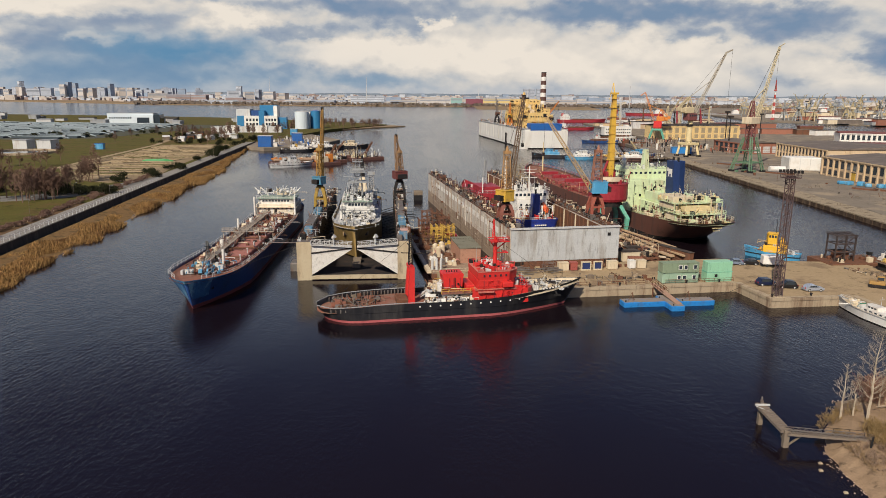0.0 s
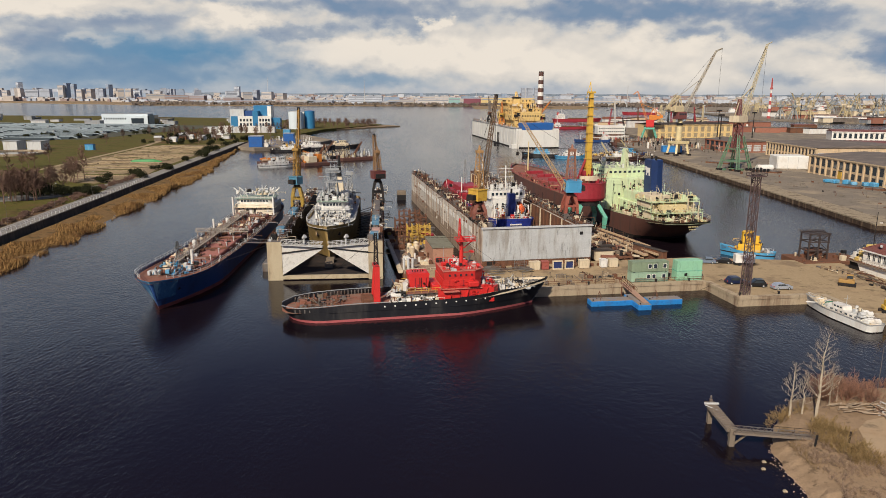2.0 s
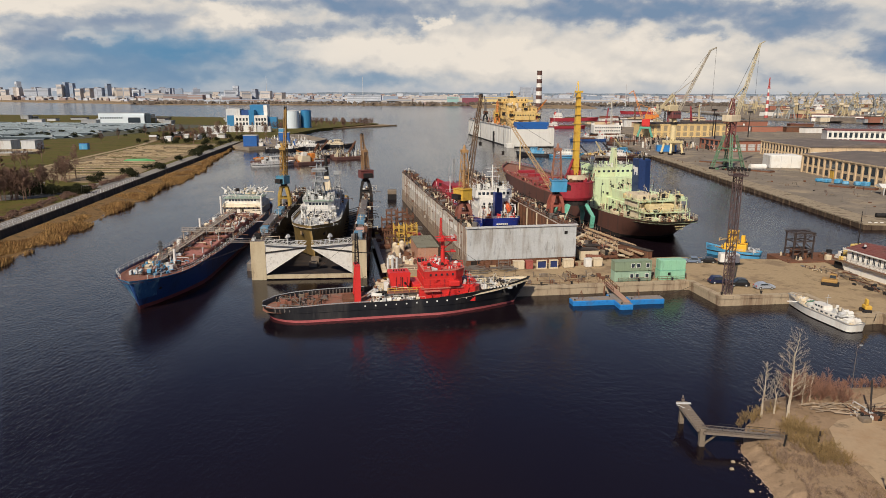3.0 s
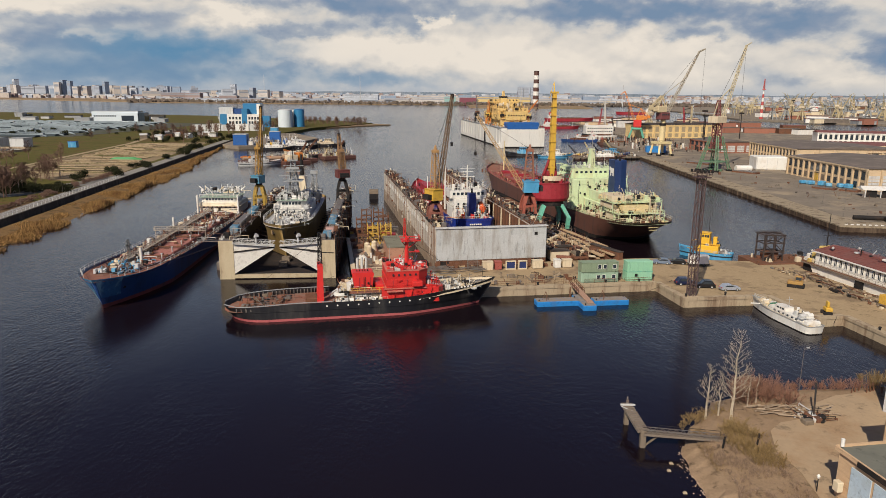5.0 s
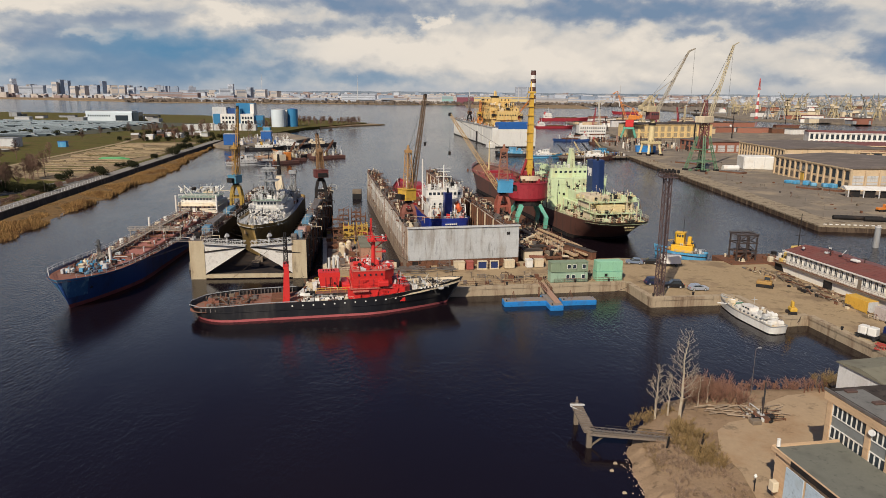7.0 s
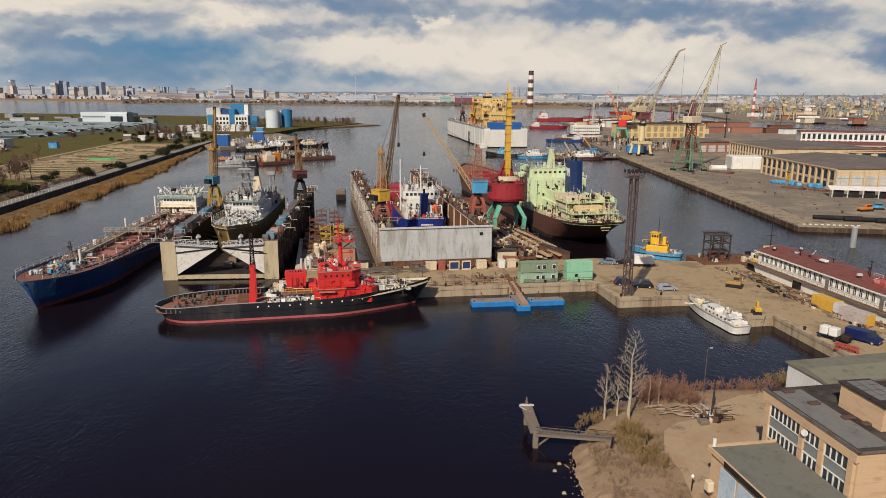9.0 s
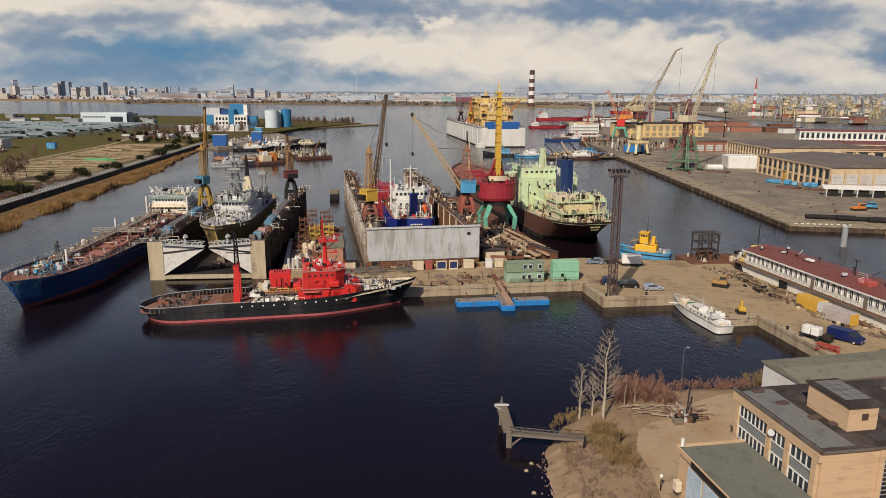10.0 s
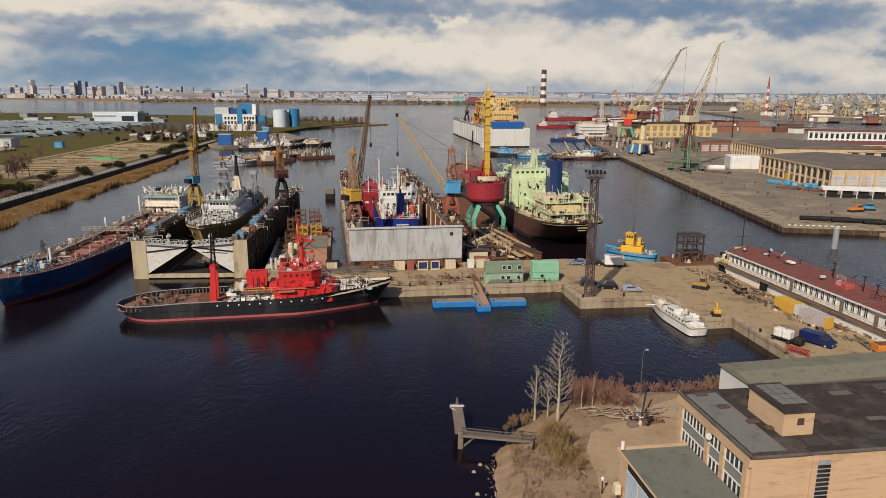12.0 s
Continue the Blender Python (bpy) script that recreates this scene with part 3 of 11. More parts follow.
def clutter(parent, rnd, x0, x1, y0, y1, z, n, mats, names=("deck_box", "deck_winch", "deck_pipe", "deck_vent"), big=1.4):
    """Small deck gear standing on a deck."""
    for _ in range(n):
        x, y = rnd.uniform(x0, x1), rnd.uniform(y0, y1)
        k = rnd.random()
        m = rnd.choice(mats)
        if k < 0.4:
            s = rnd.uniform(0.4, big)
            part(names[0], R(x - s / 2, x + s / 2, y - s / 2.4, y + s / 2.4, z, z + rnd.uniform(0.4, 1.3), 0.06), m, parent)
        elif k < 0.65:
            part(names[1], B().cyl((x, y - 0.6, z + 0.5), (x, y + 0.6, z + 0.5), 0.45, n=8).box(x - 0.6, x + 0.6, y - 0.7, y + 0.7, z, z + 0.18), m, parent)
        elif k < 0.85:
            a = rnd.uniform(0, 3.14)
            l = rnd.uniform(1, 3)
            part(names[2], B().cyl((x, y, z + 0.15), (x + l * math.cos(a), y + l * math.sin(a), z + 0.2), 0.13, n=6), m, parent)
        else:
            part(names[3], B().cyl((x, y, z), (x, y, z + rnd.uniform(0.8, 1.6)), 0.22, 0.28, 8), m, parent)


def gear(parent, rnd, x0, x1, y0, y1, z, n, mats, tall=1.4, name="deck_gear"):
    """Fine deck fittings too small to part: bollards, lockers, pipes, vents, coils and hoops, one mesh a colour."""
    bs = [B() for _ in mats]
    for _ in range(n):
        b = rnd.choice(bs)
        x, y = rnd.uniform(x0, x1), rnd.uniform(y0, y1)
        k, h = rnd.random(), rnd.uniform(0.35, 1.0) * tall
        if k < 0.22:
            s, q = rnd.uniform(0.2, 0.7), rnd.uniform(0.2, 0.6)
            b.box(x - s, x + s, y - q, y + q, z, z + h * 0.8, 0.05)
        elif k < 0.38:
            b.cyl((x, y, z), (x, y, z + h), 0.10, n=5).cyl((x, y, z + h), (x, y, z + h + 0.22), 0.26, 0.2, 6)
        elif k < 0.52:
            a, l = rnd.choice((0.0, 1.571, 0.3)), rnd.uniform(1.0, 4.5)
            e = (x + l * math.cos(a), y + l * math.sin(a), z + h * 0.5)
            b.cyl((x, y, z), (x, y, z + h * 0.5), 0.08, n=5).cyl((x, y, z + h * 0.5), e, 0.08, n=5).cyl(e, (e[0], e[1], z), 0.08, n=5)
        elif k < 0.64:
            b.cyl((x - 0.25, y, z), (x - 0.25, y, z + 0.6), 0.16, n=6).cyl((x + 0.25, y, z), (x + 0.25, y, z + 0.6), 0.16, n=6)
        elif k < 0.74:
            b.cyl((x, y, z), (x, y, z + 0.25), rnd.uniform(0.3, 0.7), n=8)
        elif k < 0.86:
            l = rnd.uniform(1.0, 2.6)
            b.bar((x, y, z), (x, y, z + h), 0.07).bar((x + l, y, z), (x + l, y, z + h), 0.07).bar((x, y, z + h), (x + l, y, z + h), 0.07).bar((x, y, z + h * 0.5), (x + l, y, z + h * 0.5), 0.05)
        elif k < 0.94:
            a = rnd.uniform(0, 3.14)
            l = rnd.uniform(0.8, 2.4)
            b.bar((x, y, z), (x + l * math.cos(a), y + l * math.sin(a), z + h * 1.5), 0.12)
        else:
            b.cyl((x, y, z), (x, y, z + h * 2.2), 0.07, 0.04, 5).bar((x - 0.5, y, z + h * 1.8), (x + 0.5, y, z + h * 1.8), 0.06)
    for b, m in zip(bs, mats):
        if b.v:
            tagged(part(name, b, m, parent), kind="stuff")


def wall_gear(parent, rnd, x0, x1, z0, z1, y, n, mats, axis="x", out=-1):
    """Small boxes, ladders, pipes and doors fixed to a wall; axis as in windows()."""
    bs = [B() for _ in mats]

    def slab(b, a0, a1, q0, q1, d):
        lo, hi = sorted((y, y + out * d))
        if axis == "x":
            b.box(a0, a1, lo, hi, q0, q1)
        else:
            b.box(lo, hi, a0, a1, q0, q1)
    for _ in range(n):
        b = rnd.choice(bs)
        a, z, k = rnd.uniform(x0, x1), rnd.uniform(z0, z1), rnd.random()
        if k < 0.4:
            slab(b, a, a + rnd.uniform(0.25, 0.7), z, min(z1, z + rnd.uniform(0.25, 0.8)), rnd.uniform(0.1, 0.4))
        elif k < 0.7:
            slab(b, a, a + 0.1, z0, z1, 0.12)
        elif k < 0.85:
            slab(b, a, min(x1, a + rnd.uniform(1, 4)), z, z + 0.1, 0.15)
        else:
            slab(b, a, a + 0.8, z0, min(z1, z0 + 1.9), 0.06)
    for b, m in zip(bs, mats):
        if b.v:
            tagged(part("wall_gear", b, m, parent), kind="stuff")


def tug():
    H = Hull(50.0, 11.4, 3.5, bow=2.2, stern=-0.8, sa=0.13, sf=0.66, rake=4.5, transom=0.25, wl=0.6, over=2.2)
    t = thing("rescue_tug", "black-hulled salvage tug with bright red superstructure moored at the quay", "ship", -27.3, 134.0, 0, 12.6)
    part("boot_top", H.strip(-1.0, 0.48, 2), mat("boot_pink", (0.42, 0.10, 0.10), 0.6, size=3.0, second=(0.26, 0.07, 0.06), amount=0.7), t, "faded red boot-top")
    part("hull", H.strip(0.48, None, 6), M_black, t, "scuffed black hull", True)
    rub = H.strip(2.0, 2.25, 1, 0.12)
    part("rubbing_strake", rub, M_black, t)
    part("working_deck", H.deck(1.0, 0.0, 0.40), M_deckbrown, t, "red-brown working deck")
    part("main_deck", H.deck(0.9, 0.40, 1.0), mat("pale_deck", (0.42, 0.37, 0.30), 0.8, size=2.0, second=(0.25, 0.18, 0.13), amount=0.7), t, "pale cluttered deck")
    for side in (1, -1):
        e = H.edge(0.04, 0.36, 22, side, 0.35, 1.0)
        for p in e:
            part("bulwark_stay", B().prism([(p[0] - 0.1, p[1] - 0.25), (p[0] + 0.1, p[1] - 0.25), (p[0] + 0.1, p[1] + 0.25), (p[0] - 0.1, p[1] + 0.25)], p[2], p[2] + 0.85), M_steel, t)
        part("bulwark_rail", B().rail([(x, y, z + 1.0) for x, y, z in H.edge(0.0, 0.38, 10, side, 0.1, 1.0)], 0.12, 3, 0.14, 1), M_grey, t)
        part("bow_lining", B().quadloop([[(x, y, z) for x, y, z in H.edge(0.74, 0.99, 8, side, 0.25, 0.9)], [(x, y, z + 0.85) for x, y, z in H.edge(0.74, 0.99, 8, side, 0.2, 0.9)]], close=False, cap0=False, cap1=False), M_cream, t, "cream inner bulwark")
    for i in range(11):   # portholes
        s = 0.36 + i * 0.042
        zp = 2.75 + 1.2 * max(0, s - 0.5)
        x, y = H.at(s, zp)
        part("porthole", B().cyl((x, -y + 0.05, zp), (x, -y - 0.06, zp), 0.17, n=8), M_white, t)
    for i in range(6):
        x, y = H.at(0.86 + i * 0.011, 4.7)
        part("letter_bar", R(x, x + 0.35, -y - 0.08, -y + 0.05, 4.6, 4.9), M_white, t)
    # superstructure
    z0 = 3.1
    pink = mat("pinkish_roof", (0.52, 0.16, 0.12), 0.7, size=1.5, second=(0.4, 0.1, 0.07), amount=0.7)
    part("casing", R(20.5, 30.0, -3.4, 3.4, z0 - 0.9, z0 + 1.5, 0.1), M_cream, t, "cream boat-deck casing")
    part("boat_deck", R(22.6, 31.0, -4.3, 4.3, z0 + 1.5, z0 + 1.68), M_deckbrown, t)
    for y in (-4.2, 4.2):
        part("boat_rail", B().rail([(22.7, y, z0 + 1.68), (30.2, y, z0 + 1.68)], 0.9, 1.5, 0.07), M_yellow, t, "yellow hand-rail")
    part("house", B().prism([(29.2, -4.6), (41.0, -4.6), (42.2, -3.2), (42.2, 3.2), (41.0, 4.6), (29.2, 4.6)], z0 - 0.9, z0 + 2.2), M_red, t, "bright red deckhouse")
    part("house_deck", B().prism([(29.6, -4.9), (38.4, -4.9), (38.4, 4.9), (29.6, 4.9)], z0 + 2.2, z0 + 2.32), pink, t)
    part("upper_house", B().prism([(30.2, -4.3), (36.8, -4.3), (38.6, -2.6), (38.6, 2.6), (36.8, 4.3), (30.2, 4.3)], z0 + 2.32, z0 + 4.1), M_red, t)
    wh = part("wheelhouse", B().prism([(30.4, -4.25), (36.9, -4.25), (38.9, -2.5), (38.9, 2.5), (36.9, 4.25), (30.4, 4.25)], z0 + 4.1, z0 + 5.80, 0.03), M_red, t, "red wheelhouse with raked front")
    part("bridge_wing", R(35.4, 37.6, -5.4, 5.4, z0 + 2.6, z0 + 3.7, 0.15), M_red, t, "red bridge wing")
    part("bridge_roof", B().prism([(30.2, -4.45), (37.0, -4.45), (39.2, -2.6), (39.2, 2.6), (37.0, 4.45), (30.2, 4.45)], z0 + 5.80, z0 + 5.94), pink, t, "pinkish bridge roof")
    windows(wh, 31.0, 36.8, -4.42, z0 + 4.85, 5, 0.36, 0.4)
    windows(t, 30.8, 36.6, -4.32, z0 + 3.0, 3, 0.28, 0.3)
    windows(t, 31.0, 40.4, -4.63, z0 + 1.1, 5, 0.26, 0.26)
    windows(wh, -2.2, 2.2, 39.0, z0 + 4.7, 5, 0.6, 0.6, "y")
    for y in (-4.35, 4.35):
        part("bridge_rail", B().rail([(30.3, y, z0 + 5.94), (37.0, y, z0 + 5.94)], 0.85, 1.3, 0.06), M_red, t)
    part("searchlight", B().cyl((37.8, -3.0, z0 + 5.94), (37.8, -3.0, z0 + 6.4), 0.1).cyl((37.5, -3.0, z0 + 6.6), (38.1, -3.0, z0 + 6.6), 0.34, 0.4), M_red, t)
    part("dome", B().cyl((38.2, 1.6, z0 + 5.90), (38.2, 1.6, z0 + 6.0), 0.5, 0.5).cyl((38.2, 1.6, z0 + 6.0), (38.2, 1.6, z0 + 6.4), 0.5, 0.15), M_pale, t)
    # mast
    m = part("mast", B().cyl((35.0, 0, z0 + 5.90), (35.0, 0, z0 + 12.2), 0.48, 0.38, 12), M_red, t, "red pole mast")
    part("mast_foot", B().quadloop([[(34.2 - a, -a, z), (35.6 + a, -a, z), (35.6 + a, a, z), (34.2 - a, a, z)] for a, z in ((0.5, z0 + 5.90), (0.25, z0 + 7.2))]), M_red, m)
    part("platform", R(33.8, 37.8, -1.3, 1.3, z0 + 11.3, z0 + 11.5), M_red, m)
    part("platform_bracket", B().bar((35.3, 0, z0 + 9.6), (37.5, 0, z0 + 11.3), 0.2).bar((34.7, 0, z0 + 10.2), (33.9, 0, z0 + 11.3), 0.2), M_red, m)
    part("lower_arm", B().bar((35.0, 0, z0 + 8.8), (37.4, 0, z0 + 8.8), 0.16).box(36.8, 37.6, -0.9, 0.9, z0 + 8.85, z0 + 9.05), M_red, m)
    part("crosstree", B().bar((35.0, -2.6, z0 + 12.3), (35.0, 2.6, z0 + 12.3), 0.16).bar((33.4, 0, z0 + 12.1), (37.4, 0, z0 + 12.1), 0.14), M_red, m)
    part("radar", B().box(36.9, 37.2, -1.4, 1.4, z0 + 12.0, z0 + 12.25).cyl((37.0, 0, z0 + 11.5), (37.0, 0, z0 + 12.0), 0.16), M_pale, m)
    part("platform_rail", B().rail([(33.9, -1.2, z0 + 11.5), (37.7, -1.2, z0 + 11.5), (37.7, 1.2, z0 + 11.5)], 0.8, 1.0, 0.06), M_red, m)
    part("topmast", B().lattice((34.6, 0, z0 + 12.2), (34.6, 0, z0 + 16.0), 0.45, 0.2, 5, 0.07, (0, 1, 0)), M_red, m)
    for dx in (-3.2, 2.4):
        part("aerial", B().cyl((35 + dx, 3.2, z0 + 5.90), (35 + dx, 3.2, z0 + 9.5), 0.06, 0.03, 5), M_grey, t)
    rr = random.Random(19)
    clutter(t, rr, 30.8, 37, -3.8, 3.8, z0 + 5.94, 14, [pink, M_pale, M_red, M_white], big=0.8)
    clutter(t, rr, 39.2, 41.2, -3.8, 3.8, z0 + 2.2, 7, [M_red, M_pale, M_white], big=0.8)
    clutter(t, rr, 21, 24, -3.2, 3.2, z0 + 1.68, 8, [M_white, M_cream, M_pale], big=1.0)
    part("house_rail", B().rail([(38.6, -4.5, z0 + 2.2), (40.6, -4.5, z0 + 2.2), (41.5, -3.1, z0 + 2.2), (41.5, 3.1, z0 + 2.2)], 0.9, 1.2, 0.06), M_red, t)
    part("wing_rail", B().rail([(29.7, -4.85, z0 + 2.32), (35.2, -4.85, z0 + 2.32)], 0.9, 1.2, 0.06), M_red, t)
    for x in (31.6, 35.0, 39.0):
        part("house_ladder", B().bar((x, -4.75, z0), (x + 0.6, -4.75, z0 + 2.2), 0.3, 0.08), M_red, t)
    part("scuffed_band", R(30.2, 33.5, -5.35, -4.6, z0 + 1.7, z0 + 1.9), pink, t, "pinkish worn gangway platform")
    # funnel
    f = part("funnel", B().quadloop([[(x0, -1.7, z), (x1, -1.7, z), (x1, 1.7, z), (x0, 1.7, z)] for x0, x1, z in ((23.9, 27.5, z0 + 1.68), (23.4, 27.9, z0 + 4.9), (23.6, 27.7, z0 + 5.15))]), M_red, t, "red funnel")
    for i in range(5):
        part("exhaust", B().cyl((24.5 + 0.55 * i, -0.3, z0 + 4.6), (24.5 + 0.55 * i, -0.3, z0 + 5.5), 0.11, n=6), M_dark, f)
    part("vent_house", R(28.2, 29.8, -3, 3, z0 + 1.68, z0 + 2.8, 0.1), M_red, t)
    part("funnel_door", R(22.2, 23.1, -2.6, -1.6, z0 + 1.5, z0 + 3.3), M_white, t)
    # red derrick posts aft
    for y in (-1.9, 1.9):
        part("post", B().quadloop([[(16.8 - a, y - a, z), (17.5, y - a, z), (17.5, y + a, z), (16.8 - a, y + a, z)] for a, z in ((0.72, z0 - 0.9), (0.2, z0 + 7.0))]), M_red, t, "red derrick post")
    part("post_bridge", R(16.4, 17.5, -1.9, 1.9, z0 + 6.4, z0 + 7.0), M_red, t)
    part("topmast", B().lattice((17.0, 0, z0 + 7.0), (17.0, 0, z0 + 13.5), 0.8, 0.4, 8, 0.12, (0, 1, 0)).bar((15.0, 0, z0 + 9.6), (20.0, 0, z0 + 9.2), 0.16).bar((17.0, -4, z0 + 10.6), (17.0, 4, z0 + 10.6), 0.15), M_dark, t, "black topmast")
    part("derrick", B().lattice((18.8, 0, z0 + 0.2), (24.0, 0, z0 + 3.4), 0.55, 0.35, 7, 0.09), M_pale, t)
    # boats and gear
    for x in (22.6, 24.6, 26.6):
        part("life_raft", B().cyl((x, -4.2, z0 + 0.1), (x + 1.7, -4.2, z0 + 0.1), 0.55, n=10), M_white, t, "white raft canister")
    part("workboat", B().quadloop([[(19.6 + i * 0.9, -2.6 - a, z0 + 0.9), (19.6 + i * 0.9, -2.6, z0 + 0.5), (19.6 + i * 0.9, -2.6 + a, z0 + 1.5), (19.6 + i * 0.9, -2.6 - a, z0 + 1.5)] for i, a in enumerate((0.4, 0.9, 1, 0.9, 0.2))]), M_white, t)
    part("winch_house", R(13.8, 16.2, -2.4, 1.5, z0 - 1.0, z0 + 0.4, 0.1), M_rust, t)
    part("deck_plate", B().prism([(6.0, -4.6), (15.5, -4.9), (16.4, -3.4), (15.0, -1.8), (6.0, -1.8)], z0 - 0.9, z0 - 0.55), M_deckbrown, t, "raised red-brown deck platform")
    rd = random.Random(11)
    clutter(t, rd, 1.0, 10.5, -3.6, 3.6, 2.25, 16, [M_deckbrown, M_rust, M_deckbrown, M_steel], big=1.5)
    clutter(t, rd, 43, 49, -2.6, 2.6, 4.0, 20, [M_pale, M_cream, M_white, M_steel], big=1.2)
    clutter(t, rd, 20, 29, -4.8, -3.8, 2.6, 14, [M_white, M_pale, M_cream], big=1.0)
    gear(t, rd, 0.5, 10.5, -4.2, 4.2, 2.25, 90, [M_deckbrown, M_rust, M_dark, M_steel, M_wood], 1.1)
    gear(t, rd, 42.8, 49.5, -2.8, 2.8, 4.0, 70, [M_pale, M_cream, M_dark, M_steel], 1.3)
    gear(t, rd, 19.2, 29.5, -5.0, -3.6, 2.6, 60, [M_white, M_pale, M_dark, M_rust, M_steel], 1.6)
    gear(t, rd, 20.5, 23.5, -4.0, 4.0, z0 + 1.68, 26, [M_rust, M_pale, M_dark, M_cream], 1.0)
    gear(t, rd, 30.5, 37, -3.9, 3.9, z0 + 5.94, 40, [M_red, M_red, M_pale, M_dark], 1.3)
    gear(t, rd, 39.2, 41.2, -4.0, 4.0, z0 + 2.2, 24, [M_red, M_pale, M_dark], 1.3)
    wall_gear(t, rd, 30.2, 40.2, z0 - 0.3, z0 + 2.0, -4.6, 22, [M_red, M_crimson, M_red])
    wall_gear(t, rd, 30.4, 36.6, z0 + 2.5, z0 + 4.0, -4.3, 16, [M_red, M_crimson, M_red])
    wall_gear(t, rd, 24.4, 27.2, z0 + 1.8, z0 + 4.2, -1.7, 8, [M_crimson, M_dark])
    wall_gear(t, rd, 20.7, 29.8, z0 - 0.4, z0 + 1.4, -3.4, 22, [M_dark, M_white, M_steel])
    part("rigging", B().cyl((34.8, 0, z0 + 12), (48, 0, 5.4), 0.035, n=4).cyl((34.8, 0, z0 + 12), (17.0, 0, z0 + 12.5), 0.035, n=4).cyl((17.0, 0, z0 + 12.5), (0.5, 0, 3.2), 0.035, n=4).cyl((35.0, -2.5, z0 + 12.3), (32, -4.3, z0 + 5.4), 0.03, n=4), M_dark, t)
    part("anchor", B().cyl((47.5, -2.6, 4.2), (47.9, -3.4, 3.0), 0.2, n=6).box(47.2, 48.6, -3.6, -3.2, 2.8, 3.1), M_dark, t)
    return t


POSTS = ((95, 2.8, 4.6, 0.36), (50, -5.0, 3.6, 0.32), (74, -3.2, 2.4, 0.6), (41.5, -3.3, 2.3, 0.6))   # x, y, height, radius


def tanker():
    H = Hull(109, 15.2, 4.4, bow=2.8, stern=1.2, sa=0.12, sf=0.80, rake=5.0, transom=0.5, wl=0.7, over=1.5, full=4.5)
    t = thing("river_tanker", "blue-hulled tanker with red-brown deck and long pipe gantry", "ship", -62.7, 247.0, 0, -86.7)
    part("boot_top", H.strip(-1.0, 0.9, 2), mat("boot_dark_rust", (0.20, 0.045, 0.04), 0.7, size=3.0, second=(0.07, 0.035, 0.03), amount=0.8), t, "dark rusty boot-top")
    part("hull", H.strip(0.9, None, 5), M_navy, t, "weathered navy blue hull", True)
    part("deck", H.deck(0.55), M_deckbrown, t, "red-brown cargo deck")
    bow = B()
    for s in (1, -1):
        ring = []
        for q in (0.965, 0.975, 0.985, 0.992, 0.997):
            row = []
            for f in (0.35, 0.55, 0.75, 0.98):
                z = H.top(q) * f
                x, y = H.at(q, z)
                row.append((x + 0.06, s * (y + 0.06), z))
            ring.append(row)
        bow.quadloop(ring, close=False, cap0=False, cap1=False)
    part("bow_patch", bow, mat("worn_stem_blue", (0.03, 0.12, 0.28), 0.5, vary=0.4, size=1.6, second=(0.20, 0.38, 0.48), amount=0.9, streak=True), t, "worn light blue stem")
    part("bow_band", H.strip(6.4, None, 1, 0.03), M_sky, t, "faded light blue band at the rail")
    for y in (-3.0, 3.0):
        part("anchor_pocket", R(106.4, 107.2, y - 0.7, y + 0.7, 3.6, 5.0, 0.1), M_dark, t)
    # raised trunk, gantry and pipes
    part("trunk", R(22, 92, -5.2, 5.2, 4.0, 5.3, 0.2), mat("trunk_red", (0.36, 0.15, 0.12), 0.85, vary=0.35, size=3.0, second=(0.20, 0.12, 0.10), amount=0.8, spec=0.15), t, "raised red-brown trunk deck")
    gg = mat("gantry_grey", (0.36, 0.31, 0.25), 0.7, size=1.5, second=(0.22, 0.14, 0.09), amount=0.7)
    g = part("pipe_gantry", R(24, 97, -1.9, -0.8, 6.4, 6.52), gg, t, "cream catwalk on posts")
    for i in range(37):
        x = 24.5 + i * 2
        part("gantry_post", B().bar((x, -1.9, 5.2), (x, -1.9, 6.4), 0.13).bar((x, -0.8, 5.2), (x, -0.8, 6.4), 0.13), gg, g)
    for y in (-1.9, -0.8):
        part("gantry_rail", B().rail([(24, y, 6.5), (97, y, 6.5)], 1.0, 1.5, 0.08), gg, g)
    for y, rr in ((-2.4, 0.2), (-3.0, 0.18), (-3.7, 0.24)):
        part("cargo_pipe", B().cyl((24, y, 5.6), (92, y, 5.6), rr, n=8), mat("pipe_grey", (0.36, 0.28, 0.22), 0.6, size=2.0, second=(0.25, 0.12, 0.08), amount=0.7), t)
    part("cross_bridge", B().box(59, 59.9, -7.2, 7.2, 6.6, 6.75).rail([(59, -7.2, 6.75), (59, 7.2, 6.75)], 0.9, 1.6, 0.07).rail([(59.9, -7.2, 6.75), (59.9, 7.2, 6.75)], 0.9, 1.6, 0.07), gg, t)
    for y in (-7.2, -3, 3, 7.2):
        part("bridge_leg", B().bar((59.4, y * 0.95, 4.2), (59.4, y * 0.95, 6.6), 0.2), gg, t)
    for x in (30, 42, 63, 76, 86):
        part("cross_pipe", B().cyl((x, -4.5, 5.7), (x, 5.6, 5.7), 0.14, n=6).cyl((x + 0.6, -4.5, 5.7), (x + 0.6, 5.6, 5.7), 0.1, n=6), M_rust, t)
    rd = random.Random(5)
    for i in range(9):
        x = 28 + i * 7.2
        part("hatch", B().cyl((x, -3.8, 5.3), (x, -3.8, 6.0), 0.7, n=10), M_steel, t)
        part("vent_pipe", B().cyl((x + 2, 4.7, 5.3), (x + 2, 4.7, 6.4), 0.12, n=6).cyl((x + 2, 4.7, 6.4), (x + 2, 4.7, 6.65), 0.24, n=6), M_pale, t)
    clutter(t, rd, 26, 58, -4.8, 4.6, 5.3, 60, [M_pale, M_rust, M_cream, M_steel, M_deckbrown], big=1.4)
